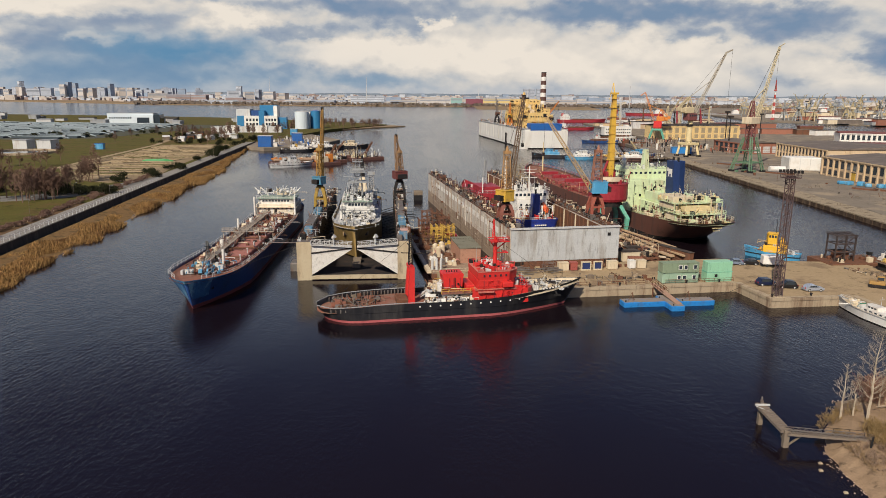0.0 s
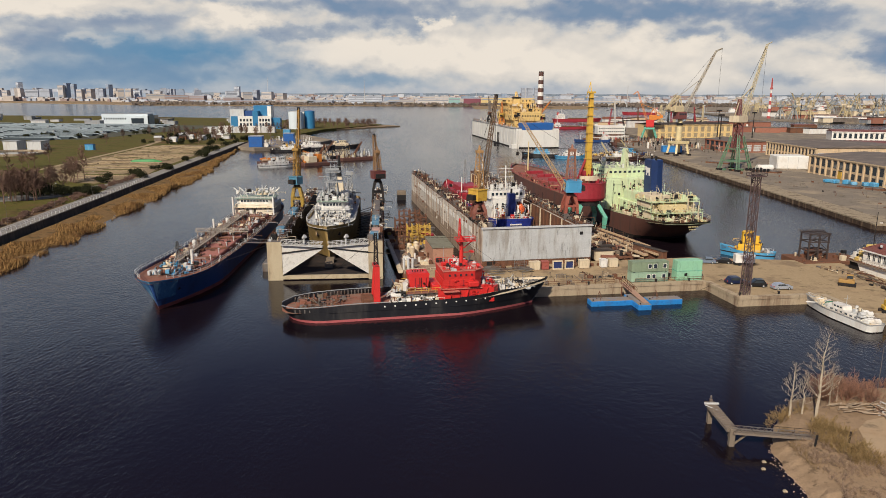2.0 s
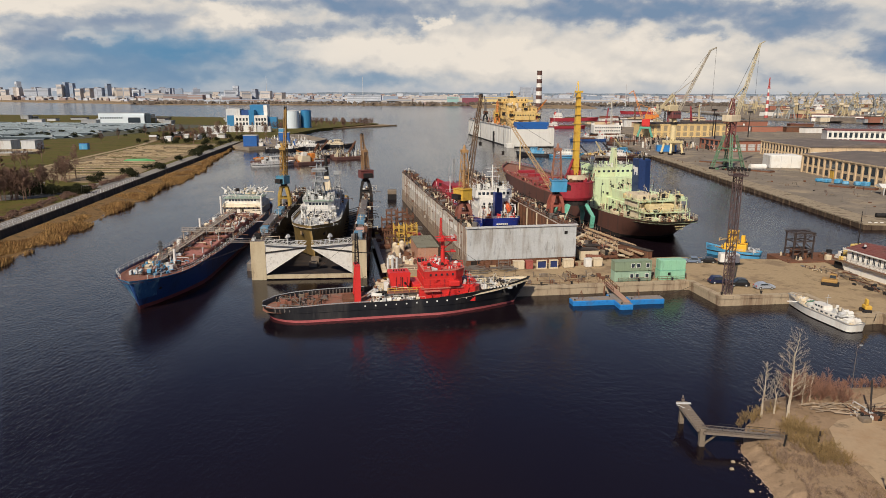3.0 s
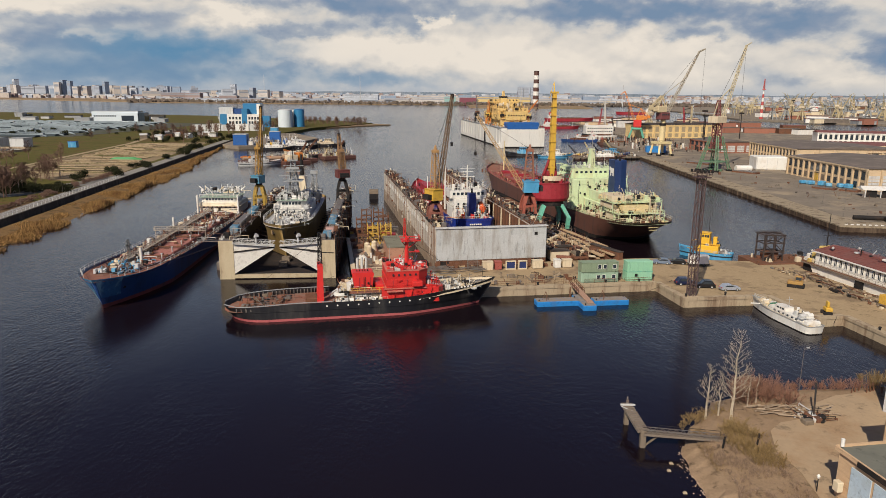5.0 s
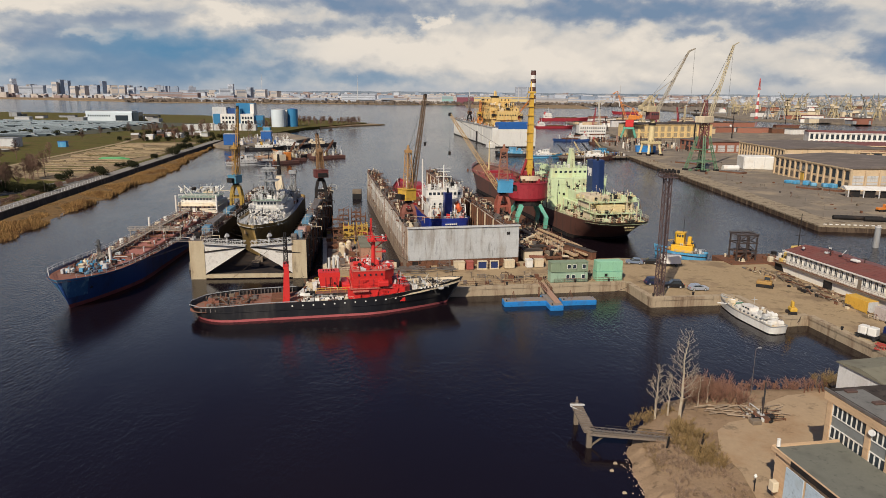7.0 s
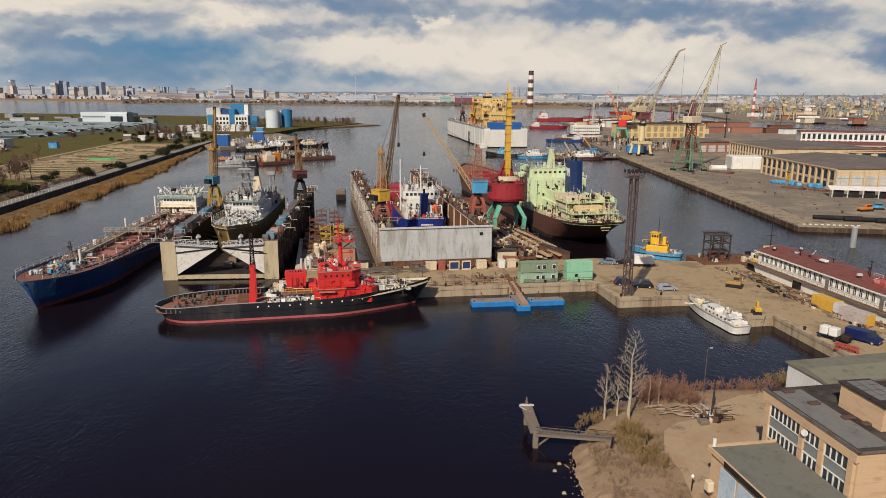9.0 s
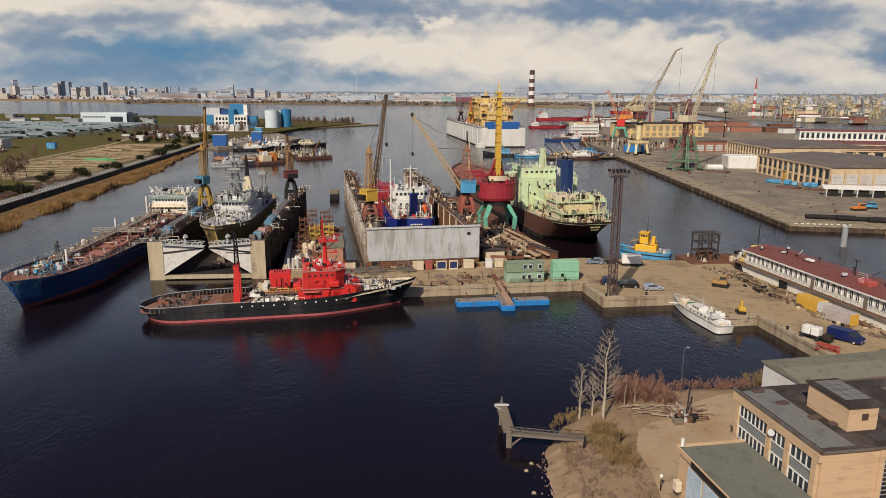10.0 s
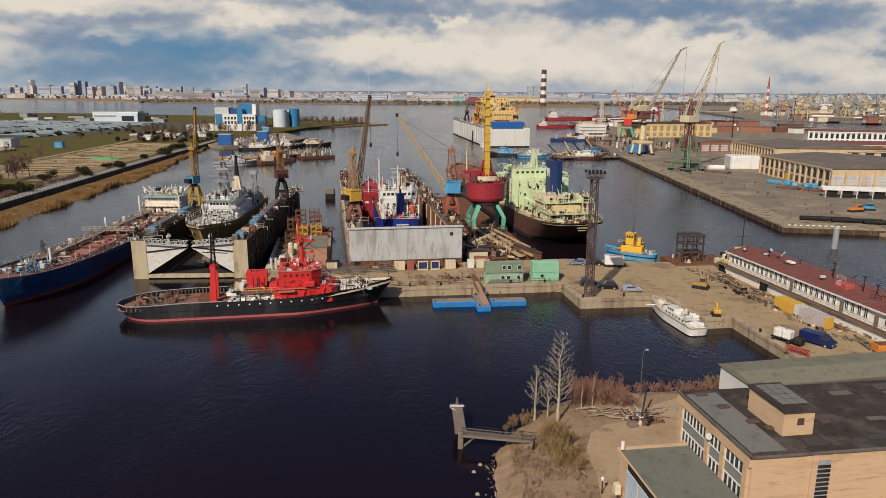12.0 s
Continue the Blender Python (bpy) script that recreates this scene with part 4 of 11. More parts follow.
    clutter(t, rd, 58, 90, -4.8, -2.5, 5.3, 24, [M_pale, M_rust, M_cream, M_steel, M_deckbrown], big=1.2)
    gear(t, rd, 23, 58, -5.0, 5.0, 5.3, 230, [M_pale, M_rust, M_cream, M_dark, M_steel, M_deckbrown], 1.3)
    gear(t, rd, 58, 92, -5.0, 0.2, 5.3, 150, [M_pale, M_rust, M_cream, M_dark, M_steel, M_deckbrown], 1.3)
    gear(t, rd, 58, 92, 0.4, 5.0, 5.3, 26, [M_rust, M_deckbrown, M_dark], 0.7)
    gear(t, rd, 20, 94, -7.0, -5.4, 4.1, 90, [M_rust, M_dark, M_pale, M_steel], 1.2)
    gear(t, rd, 20, 94, 5.4, 7.0, 4.1, 90, [M_rust, M_dark, M_pale, M_steel], 1.2)
    gear(t, rd, 93, 104, -4, 4, 6.0, 80, [M_sky, M_pale, M_dark, M_steel, M_deckbrown], 1.5)
    gear(t, rd, 11, 19.5, -6.5, 6.5, 11.3, 60, [M_white, M_pale, M_dark, M_cream], 1.7)
    clutter(t, rd, 94, 104, -3.4, 3.4, 6.0, 34, [M_sky, M_pale, M_cream, M_steel])
    for x, y, h, r in POSTS:
        part("white_post", B().cyl((x, y, 5.0), (x, y, 5.0 + h), r, r * 0.9, 10), M_white, t, "white vent post")
        part("foremast", B().lattice((88, -2.8, 5.3), (88, -2.8, 10.0), 0.7, 0.4, 6, 0.1, (0, 1, 0)).box(87.4, 88.6, -3.4, -2.2, 8.6, 8.75).bar((88, -3.9, 9.4), (88, -1.7, 9.4), 0.1), M_grey, t)
    for side in (1, -1):
        part("deck_rail", B().rail([(x, y, z) for x, y, z in H.edge(0.15, 0.98, 18, side, 0.15, 0.1)], 1.0, 2.5, 0.07), M_pale, t)
    # aft house
    h = part("deckhouse", R(7, 20, -6.4, 6.4, 4.5, 8.2, 0.1), mat("warm_white_house", (0.72, 0.65, 0.50), 0.6, vary=0.10, size=2.5, second=(0.50, 0.36, 0.22), amount=0.3, streak=True), t, "cream-white aft deckhouse")
    windows(h, -5.8, 5.8, 20.03, 6.4, 8, 0.5, 0.6, "y")
    wall_gear(h, rd, -6.2, 6.2, 4.8, 8.0, 20.0, 12, [M_white, M_dark, M_cream], "y", 1)
    part("boat_deck", R(2, 20.8, -7.0, 7.0, 7.0, 7.12), M_cream, h)
    w = part("bridge", B().prism([(11, -5.9), (18.5, -5.9), (19.4, -4.6), (19.4, 4.6), (18.5, 5.9), (11, 5.9)], 8.2, 9.8), M_white, h, "white wheelhouse")
    windows(w, -4.6, 4.6, 19.43, 8.9, 9, 0.75, 0.6, "y")
    part("bridge_roof", R(10.5, 19.8, -6.3, 6.3, 9.8, 9.95), mat("grey_green_deck", (0.28, 0.36, 0.28), 0.7, size=2), h, "pale green bridge roof")
    part("roof_rail", B().rail([(19.8, -6.3, 9.95), (19.8, 6.3, 9.95), (10.5, 6.3, 9.95)], 0.9, 1.4, 0.08), M_white, h)
    for y, q in ((-5.4, -1), (-3.4, -1), (3.4, 1), (5.2, 1)):
        part("davit", B().bar((14, y, 9.9), (14.5, y + q * 0.9, 11.6), 0.34).bar((14.5, y + q * 0.9, 11.6), (14.8, y + q * 2.4, 13.0), 0.34), M_white, h, "white splayed davit")
    part("radar_mast", B().cyl((13.5, 1.5, 9.9), (13.5, 1.5, 13.6), 0.18, 0.1, 8).bar((13.5, 0.2, 12.6), (13.5, 2.8, 12.6), 0.12), M_white, h)
    for y in (-6.6, 6.6):
        part("kingpost", B().cyl((21.5, y, 4.8), (21.5, y, 10.8), 0.32, n=10), M_white, h)
    part("funnel", R(4, 8, -1.8, 1.8, 8.2, 11, 0.3), M_cream, h)
    return t


def gunless_ship():
    """The grey vessel in the first dock."""
    H = Hull(56, 13.5, 8.6, bow=1.6, stern=0.0, sa=0.1, sf=0.80, rake=9.0, transom=0.7, wl=0.8, over=0.5, full=3.6)
    t = thing("survey_ship", "olive-brown naval auxiliary with pale grey superstructure in the dock", "ship", -33.9, 236.5, 1.2, -84.0)
    part("hull", H.strip(0.4, None, 8), M_olive, t, "olive-brown hull", True)
    part("keel", R(6, 50, -0.8, 0.8, -1.2, 0.6), M_olive, t)
    part("deck", H.deck(0.8), M_pale, t)
    for y in (-3.6, 3.6):
        x, yy = H.at(0.93, 6.2)
        part("hawse_recess", R(57.0, 59.6, y * 0.72 - 0.8, y * 0.72 + 0.8, 6.6, 8.0, 0.2), mat("tan_recess", (0.30, 0.2, 0.1), 0.8), t)
        part("hawse_pipe", R(59.5, 59.75, y * 0.72 - 0.5, y * 0.72 + 0.5, 6.8, 7.8, 0.1), M_dark, t)
    part("breakwater", R(48, 48.3, -4.0, 4.0, 8.4, 9.6), M_pale, t)
    part("house", R(22, 43, -4.9, 4.9, 8.0, 10.9, 0.15), M_white, t, "off-white deckhouse")
    b = part("bridge", B().prism([(28, -4.1), (41.5, -4.1), (43, -2.7), (43, 2.7), (41.5, 4.1), (28, 4.1)], 10.9, 13.1), M_white, t, "white bridge")
    windows(b, -2.7, 2.7, 43.03, 12.0, 6, 0.7, 0.7, "y")
    windows(t, -4.4, 4.4, 43.03, 9.7, 6, 0.5, 0.5, "y")
    part("bridge_roof", R(27, 43.4, -4.3, 4.3, 13.1, 13.3), mat("grey_green_deck", (0.28, 0.36, 0.28), 0.7, size=2), t)
    for z, a in ((13.3, 4.3), (10.9, 4.9)):
        part("deck_rail", B().rail([(28, -a, z), (44.3, -a, z), (44.3, a, z), (28, a, z)], 1.0, 1.3, 0.07), M_pale, t)
    for side in (1, -1):
        part("bow_rail", B().rail([(x, y, z) for x, y, z in H.edge(0.5, 0.97, 10, side, 0.1, 0.0)], 1.0, 1.6, 0.07), M_pale, t)
    m = part("mast", B().lattice((36, 0, 13.3), (36, 0, 24), 3.0, 1.0, 7, 0.16, (0, 1, 0)), M_grey, t, "grey lattice mast")
    for z, a in ((18, 2.6), (20.8, 2.1), (23.8, 1.4)):
        part("mast_platform", R(36 - a, 36 + a, -a, a, z, z + 0.15), M_grey, m)
        part("platform_rail", B().rail([(36 - a, -a, z), (36 + a, -a, z), (36 + a, a, z)], 0.8, 0.9, 0.06), M_grey, m)
    part("yard", B().bar((36, -4.2, 19.5), (36, 4.2, 19.5), 0.16).bar((36, -3, 22.3), (36, 3, 22.3), 0.14), M_grey, m)
    part("radar", B().box(37, 37.4, -1.8, 1.8, 21.4, 22.0).cyl((37.2, 0, 21), (37.2, 0, 21.4), 0.2), M_grey, m)
    part("topmast", B().cyl((36, 0, 24), (36, 0, 28), 0.16, 0.05, 6), M_dark, m)
    part("funnel", B().quadloop([[(20, -1.7, z), (25 - (z - 7) * 0.12, -1.5, z), (25 - (z - 7) * 0.12, 1.5, z), (20, 1.7, z)] for z in (7, 10.9)]), M_grey, t, "grey funnel base")
    part("stack", B().quadloop([[(23.5 - a, 1.0 - a, z), (23.5 + a, 1.0 - a, z), (23.5 + a, 1.0 + a, z), (23.5 - a, 1.0 + a, z)] for a, z in ((1.9, 10.9), (0.75, 18.0))]), M_cream, t, "pale tapering exhaust mast")
    part("aft_mast", B().cyl((23.5, 1.0, 18.0), (23.5, 1.0, 24.5), 0.75, 0.3, 8), M_dark, t, "dark aft mast")
    part("aft_house", R(6, 19, -4.6, 4.6, 7.8, 11.0, 0.15), M_grey, t)
    part("crane_post", B().lattice((10, 3.5, 11.0), (10, 3.5, 17), 1.5, 1.5, 5, 0.14, (0, 1, 0)).box(8.8, 11.2, 2.3, 4.7, 17, 18), M_grey, t)
    part("boat_derrick", B().bar((14, -3.5, 9), (6, -4.5, 14), 0.4), M_grey, t)
    rd = random.Random(21)
    clutter(t, rd, 45, 57, -3.6, 3.6, 8.9, 30, [M_white, M_pale, M_grey], big=1.1)
    gear(t, rd, 45, 58, -4.2, 4.2, 8.9, 150, [M_white, M_pale, M_grey, M_dark, M_cream], 1.5)
    gear(t, rd, 28, 43, -4.1, 4.1, 13.3, 110, [M_grey, M_pale, M_dark, M_white], 2.0)
    gear(t, rd, 2, 26, -5.2, 5.2, 8.2, 170, [M_grey, M_dark, M_pale, M_rust], 2.6)
    gear(t, rd, 6, 19, -4.4, 4.4, 11.0, 120, [M_grey, M_dark, M_pale], 2.6)
    gear(t, rd, 43.2, 46.5, -4.6, 4.6, 8.4, 40, [M_white, M_grey, M_dark], 2.0)
    wall_gear(t, rd, -4.7, 4.7, 8.4, 10.8, 43.0, 30, [M_grey, M_dark, M_white], "y", 1)
    clutter(t, rd, 29, 42, -4.0, 4.0, 13.3, 16, [M_grey, M_pale, M_white], big=1.0)
    clutter(t, rd, 2, 25, -5, 5, 8.2, 30, [M_grey, M_dark, M_pale], big=2.4)
    clutter(t, rd, 30, 44, 3.8, 4.8, 10.9, 10, [M_grey, M_pale, M_white], big=1.2)
    clutter(t, rd, 30, 44, -4.8, -3.8, 10.9, 10, [M_grey, M_pale, M_white], big=1.2)
    for i in range(10):
        part("whip_aerial", B().cyl((28 + i * 1.5, -3.8 + (i * 29 % 8), 13.3), (28 + i * 1.5, -3.8 + (i * 29 % 8), 15.5 + (i % 4)), 0.06, 0.03, 5), M_pale, t)
    return t


def green_ship():
    """The laid-up carrier: mint aft house and funnel, red deck forward."""
    H = Hull(150, 21, 6.3, bow=3.4, stern=1.6, sa=0.09, sf=0.80, rake=6, transom=0.42, wl=0.15, over=3.0, tuck=13.0)
    t = thing("cargo_ship", "laid-up cargo ship, rust-brown hull and mint green aft superstructure", "ship", 74.6, 203.5, 0, 104.2)
    part("boot_top", H.strip(-1.0, 1.2, 2), M_dark, t)
    part("hull", H.strip(1.2, None, 6), M_brownhull, t, "rust-brown hull", True)
    part("aft_deck", H.deck(0.7, 0.0, 0.36), mat("mint_deck", (0.34, 0.38, 0.24), 0.8, size=2.0, second=(0.3, 0.2, 0.12), amount=0.7), t)
    part("cargo_deck", H.deck(0.7, 0.36, 1.0), M_deckbrown, t, "dark red cargo deck")
    for i in range(6):
        x = 60 + i * 14
        part("hatch_cover", R(x, x + 11, -6.5, 6.5, 6.0, 7.6, 0.15), mat("red_hatch", (0.27, 0.06, 0.05), 0.7, size=3.0, second=(0.18, 0.08, 0.06), amount=0.6), t, "dark red hatch cover")
    for i in range(5):
        x = 72.5 + i * 14
        part("deck_house", R(x - 1, x + 1, -4, 4, 5.8, 8.8, 0.1), M_crimson, t)
    for side in (1, -1):
        part("side_rail", B().rail([(x, y, z) for x, y, z in H.edge(0.36, 0.99, 20, side, 0.1, 0.0)], 1.0, 3, 0.09), M_crimson, t)
        part("stern_rail", B().rail([(x, y, z) for x, y, z in H.edge(0.0, 0.3, 12, side, 0.1, 0.0)], 1.1, 1.6, 0.08), M_cream, t)
    part("foremast", B().cyl((138, 0, 8), (138, 0, 22), 0.4, 0.2, 8), M_paleyellow, t)
    # aft superstructure
    h = part("house", R(33, 47, -10, 10, 5.4, 16.5, 0.15), M_mint, t, "tall mint green accommodation block")
    windows(h, -9, 9, 32.97, 14.2, 6, 0.5, 0.7, "y")
    windows(h, 34, 46, 10.03, 14.2, 6, 0.5, 0.7)
    windows(h, 34, 46, 10.03, 11.4, 5, 0.5, 0.7)
    windows(h, 34, 46, 10.03, 8.6, 4, 0.5, 0.7)
    windows(h, -9, 9, 32.97, 11.4, 5, 0.5, 0.7, "y")
    part("wall_stencil", B().bar((38.5, 10.06, 12.2), (38.5, 10.06, 15.2), 0.25, 0.1).bar((37.2, 10.06, 13.6), (40, 10.06, 14.2), 0.25, 0.1), M_dark, h)
    for x in (36.5, 43):
        part("down_pipe", B().cyl((x, 10.1, 5.6), (x, 10.1, 16.4), 0.1, n=6), M_cream, h)
    for z in (8.2, 10.9, 13.7):
        part("deck_line", R(33, 47, 10.0, 10.1, z, z + 0.12), M_cream, h)
    w = part("bridge", B().prism([(37, -9), (47.5, -9), (47.5, 9), (37, 9)], 16.5, 19.6), M_mint, t, "mint green bridge")
    windows(w, -8, 8, 36.97, 18.0, 9, 0.9, 0.7, "y")
    windows(w, 38, 47, 9.03, 18.0, 6, 0.9, 0.7)
    part("bridge_wings", R(40, 46.5, -12.3, 12.3, 16.4, 17.6, 0.1), M_mint, t)
    part("monkey_rail", B().rail([(37, -9, 19.6), (37, 9, 19.6), (47.5, 9, 19.6)], 1.0, 1.5, 0.08), M_mint, t)
    part("top_rail", B().rail([(33, -10, 16.5), (33, 10, 16.5), (37, 10, 16.5)], 1.0, 1.5, 0.08), M_mint, t)
    m = part("signal_mast", B().quadloop([[(41 - a, -a, z), (41 + a, -a, z), (41 + a, a, z), (41 - a, a, z)] for a, z in ((1.1, 19.6), (0.7, 26))]), M_mint, t)
    part("mast_arm", B().bar((41, -3, 24.5), (41, 3, 24.5), 0.25).bar((39, 0, 25.5), (43.5, 0, 25.5), 0.2).box(42, 42.4, -1.6, 1.6, 26, 26.4).cyl((41, 0, 26), (41, 0, 30), 0.15, 0.06, 6), M_grey, m)
    part("radome", B().cyl((43, 7, 19.6), (43, 7, 21.4), 0.25).cyl((43, 7, 21.4), (43, 7, 22.2), 0.7, 0.95, 12).cyl((43, 7, 22.2), (43, 7, 23.1), 0.95, 0.3, 12), M_white, t, "white radar dome")
    # engine casing, funnel
    part("casing", R(14, 33, -6, 6, 5.4, 10.2, 0.15), M_mint, t)
    part("casing_tier", R(17, 31, -5, 5, 10.2, 13.4, 0.15), M_mint, t)
    f = part("funnel", B().quadloop([[(18.8 + q, -2.0, z), (23.2 + q * 0.6, -2.0, z), (23.9 + q * 0.6, 0, z), (23.2 + q * 0.6, 2.0, z), (18.8 + q, 2.0, z), (18.4 + q, 0, z)] for z, q in ((12.5, 0.0), (23.6, 0.6), (24.0, 0.9))]), mat("funnel_navy", (0.012, 0.03, 0.10), 0.4, size=3.0), t, "navy funnel with a white emblem")
    for i in range(4):
        part("uptake", B().cyl((19.5 + i * 1.4, 0.4 * (-1) ** i, 23.8), (19.5 + i * 1.4, 0.4 * (-1) ** i, 25.0), 0.35, n=8), M_dark, f)
    em = B().box(20.0, 22.2, 2.02, 2.1, 19.8, 21.4).box(20.0, 20.6, 2.02, 2.1, 18.9, 19.8).box(21.6, 22.2, 2.02, 2.1, 18.9, 19.8).box(22.2, 22.9, 2.02, 2.1, 20.6, 21.7)
    part("emblem", em, M_white, f, "plain white emblem")
    part("aft_house", R(8, 14, -7, 7, 6.8, 10.2, 0.15), M_cream, t, "cream aft house")
    part("aft_tier", R(9, 17, 1.0, 7.6, 10.2, 14.2, 0.1), M_cream, t)
    part("aft_tier", R(5.5, 9, -3.0, 5.5, 9.3, 11.6, 0.1), M_paleyellow, t)
    part("aft_tier", R(9, 15, -7.6, -4, 10.2, 12.6, 0.1), M_cream, t)
    for x0, x1, a, z in ((4, 14, 7.6, 9.2), (7, 17, 8.2, 12.2)):
        part("gallery", R(x0, x1, -a, a, z, z + 0.12), M_mint, t)
        part("gallery_rail", B().rail([(x1, -a, z), (x0, -a, z), (x0, a, z), (x1, a, z)], 1.0, 1.3, 0.08), M_mint, t)
        for y in (-a, -a / 2, 0, a / 2, a):
            part("stanchion", B().bar((x0 + 0.2, y, z - 3), (x0 + 0.2, y, z), 0.2), M_mint, t)
    windows(t, -6, 6, 7.97, 7.6, 6, 0.6, 1.2, "y")
    windows(t, 3.4, 7.2, 8.97, 11.4, 2, 0.6, 0.8, "y")
    rd = random.Random(8)
    clutter(t, rd, -1, 8, -6, 6, 7.0, 26, [M_cream, M_mint, M_dark, M_rust], big=1.7)
    gear(t, rd, -1.5, 8, -6, 6, 7.1, 170, [M_cream, M_paleyellow, M_dark, M_rust, M_mint], 2.0)
    gear(t, rd, 4.5, 13.5, -7.4, 7.4, 9.35, 110, [M_cream, M_paleyellow, M_dark, M_rust], 2.0)
    gear(t, rd, 7.5, 16.5, -8, 8, 12.35, 140, [M_cream, M_mint, M_dark, M_paleyellow], 2.4)
    gear(t, rd, 15, 32, -8.8, 8.8, 6.4, 160, [M_mint, M_cream, M_dark, M_rust], 2.2)
    gear(t, rd, 24, 33, -5.5, 5.5, 13.4, 60, [M_mint, M_cream, M_dark], 1.8)
    gear(t, rd, 38, 47, -8.5, 8.5, 19.6, 60, [M_mint, M_white, M_dark, M_grey], 1.8)
    gear(t, rd, 58, 146, -9, 9, 6.4, 330, [M_crimson, M_rust, M_dark, M_paleyellow, M_deckbrown], 2.0)
    wall_gear(t, rd, 33.5, 46.5, 6, 16, 10.0, 40, [M_mint, M_cream, M_dark], "x", 1)
    wall_gear(t, rd, -9.5, 9.5, 6, 16, 33.0, 50, [M_mint, M_cream, M_dark], "y", -1)
    wall_gear(t, rd, -6.8, 6.8, 7, 10, 8.0, 30, [M_mint, M_paleyellow, M_dark], "y", -1)
    wall_gear(t, rd, 14.5, 32, 6, 10, 6.0, 36, [M_mint, M_cream, M_dark, M_rust], "x", 1)
    clutter(t, rd, 8, 33, -8.5, 8.5, 6.2, 30, [M_mint, M_cream, M_rust], big=1.6)
    clutter(t, rd, 9, 17, -6, 6, 10.2, 26, [M_mint, M_cream, M_dark], big=1.8)
    clutter(t, rd, 5, 14, -7, 7, 9.35, 30, [M_mint, M_cream, M_dark, M_rust], big=1.8)
    clutter(t, rd, 8, 16, -7.5, 7.5, 12.35, 24, [M_mint, M_cream, M_dark], big=1.8)
    for i in range(9):
        part("vent_pipe", B().cyl((4 + i * 1.3, -6 + (i * 37 % 12), 7), (4 + i * 1.3, -6 + (i * 37 % 12), 11.5 + (i % 3)), 0.22, 0.2, 6), M_cream, t)
    for i in range(6):
        part("letter_bar", R(-3.05, -2.9, -1.6 + i * 0.55, -1.25 + i * 0.55, 6.3, 6.6), M_paleyellow, t)
    for i in range(5):
        part("letter_bar", R(-2.75, -2.6, -1.3 + i * 0.5, -1.0 + i * 0.5, 5.5, 5.7), M_paleyellow, t)
    return t


def blue_coaster():
    """Blue and white coaster, stern to the gate, in the second dock."""
    H = Hull(62, 12.5, 7.0, bow=2.5, stern=0.8, sa=0.07, sf=0.68, rake=4, transom=0.8, wl=0.8, over=0.8)
    t = thing("coaster_ship", "blue-hulled coaster with white aft house in the dock", "ship", 22.8, 197.2, 1.5, 101.5)
    part("hull", H.strip(-1.0, None, 5), mat("royal_blue_hull", (0.02, 0.045, 0.30), 0.4, size=3.0, second=(0.02, 0.03, 0.15), amount=0.5), t, "royal blue hull", True)
    part("deck", H.deck(0.8), M_deckbrown, t)
    h = part("house", R(6, 16, -5.2, 5.2, 6.4, 9.6, 0.1), M_white, t, "white accommodation")
    part("house_tier", R(7.5, 15.5, -4.7, 4.7, 9.6, 12.2, 0.1), M_white, t)
    w = part("bridge", R(9, 15, -5.6, 5.6, 12.2, 14.6, 0.1), M_white, t, "white bridge")
    windows(w, -5, 5, 8.97, 13.2, 8, 0.8, 0.8, "y")
    windows(h, -4.6, 4.6, 5.97, 7.4, 6, 0.5, 0.6, "y")
    windows(t, -4.2, 4.2, 7.47, 10.4, 5, 0.5, 0.7, "y")
    for x, a, z in ((5.6, 5.4, 9.6), (7.2, 5.0, 12.2), (8.8, 5.8, 14.6), (0.4, 4.6, 7.2)):
        part("deck_rail", B().rail([(15.5, -a, z), (x, -a, z), (x, a, z), (15.5, a, z)], 1.0, 1.3, 0.08), M_white, t)
    f = part("funnel", B().quadloop([[(3.5, -1.1, z), (5.6, -1.1, z), (5.6, 1.1, z), (3.5, 1.1, z)] for z in (7, 14.5)]), mat("funnel_blue", (0.015, 0.03, 0.16), 0.4), t, "dark blue funnel")
    part("exhaust", B().cyl((4.4, 0, 14.5), (4.4, 0, 15.8), 0.3, n=8), M_dark, f)
    part("mast", B().cyl((11, 0, 14.6), (11, 0, 22), 0.25, 0.15, 8), M_white, t, "white mast")
    part("mast_yard", B().bar((11, -2.4, 18.5), (11, 2.4, 18.5), 0.14).bar((11, -1.8, 20), (11, 1.8, 20), 0.12).bar((11, -2.2, 21), (11, 2.2, 21), 0.1), M_white, t)
    part("king_mast", B().cyl((20, 5, 7), (20, 5, 23), 0.3, 0.2, 8), M_white, t, "slim white mast")
    part("lifeboat", B().quadloop([[(4.0 + i, -3.6 - a, 9.2 + i * 0.35), (4.0 + i, -3.6, 8.6 + i * 0.35), (4.0 + i, -3.6 + a, 9.2 + i * 0.35), (4.0 + i, -3.6, 10.4 + i * 0.35)] for i, a in enumerate((0.3, 1, 1.2, 1.2, 1, 0.3))]), mat("lifeboat_orange", (0.62, 0.11, 0.03), 0.5), t, "orange free-fall lifeboat")
    for y in (-5.2, -2.0, 2.0, 5.2):
        part("davit", B().bar((3, y, 6.8), (4.2, y, 11.0), 0.3), M_white, t)
    for i in range(6):
        part("letter_bar", R(-0.95, -0.83, -1.8 + i * 0.6, -1.35 + i * 0.6, 5.9, 6.3), M_white, t)
    for i in range(3):
        part("letter_bar", R(-0.9, -0.78, -0.8 + i * 0.5, -0.4 + i * 0.5, 5.0, 5.3), M_white, t)
    rd = random.Random(33)
    clutter(t, rd, 0.5, 6, -4.5, 4.5, 7, 12, [M_white, M_pale, M_red])
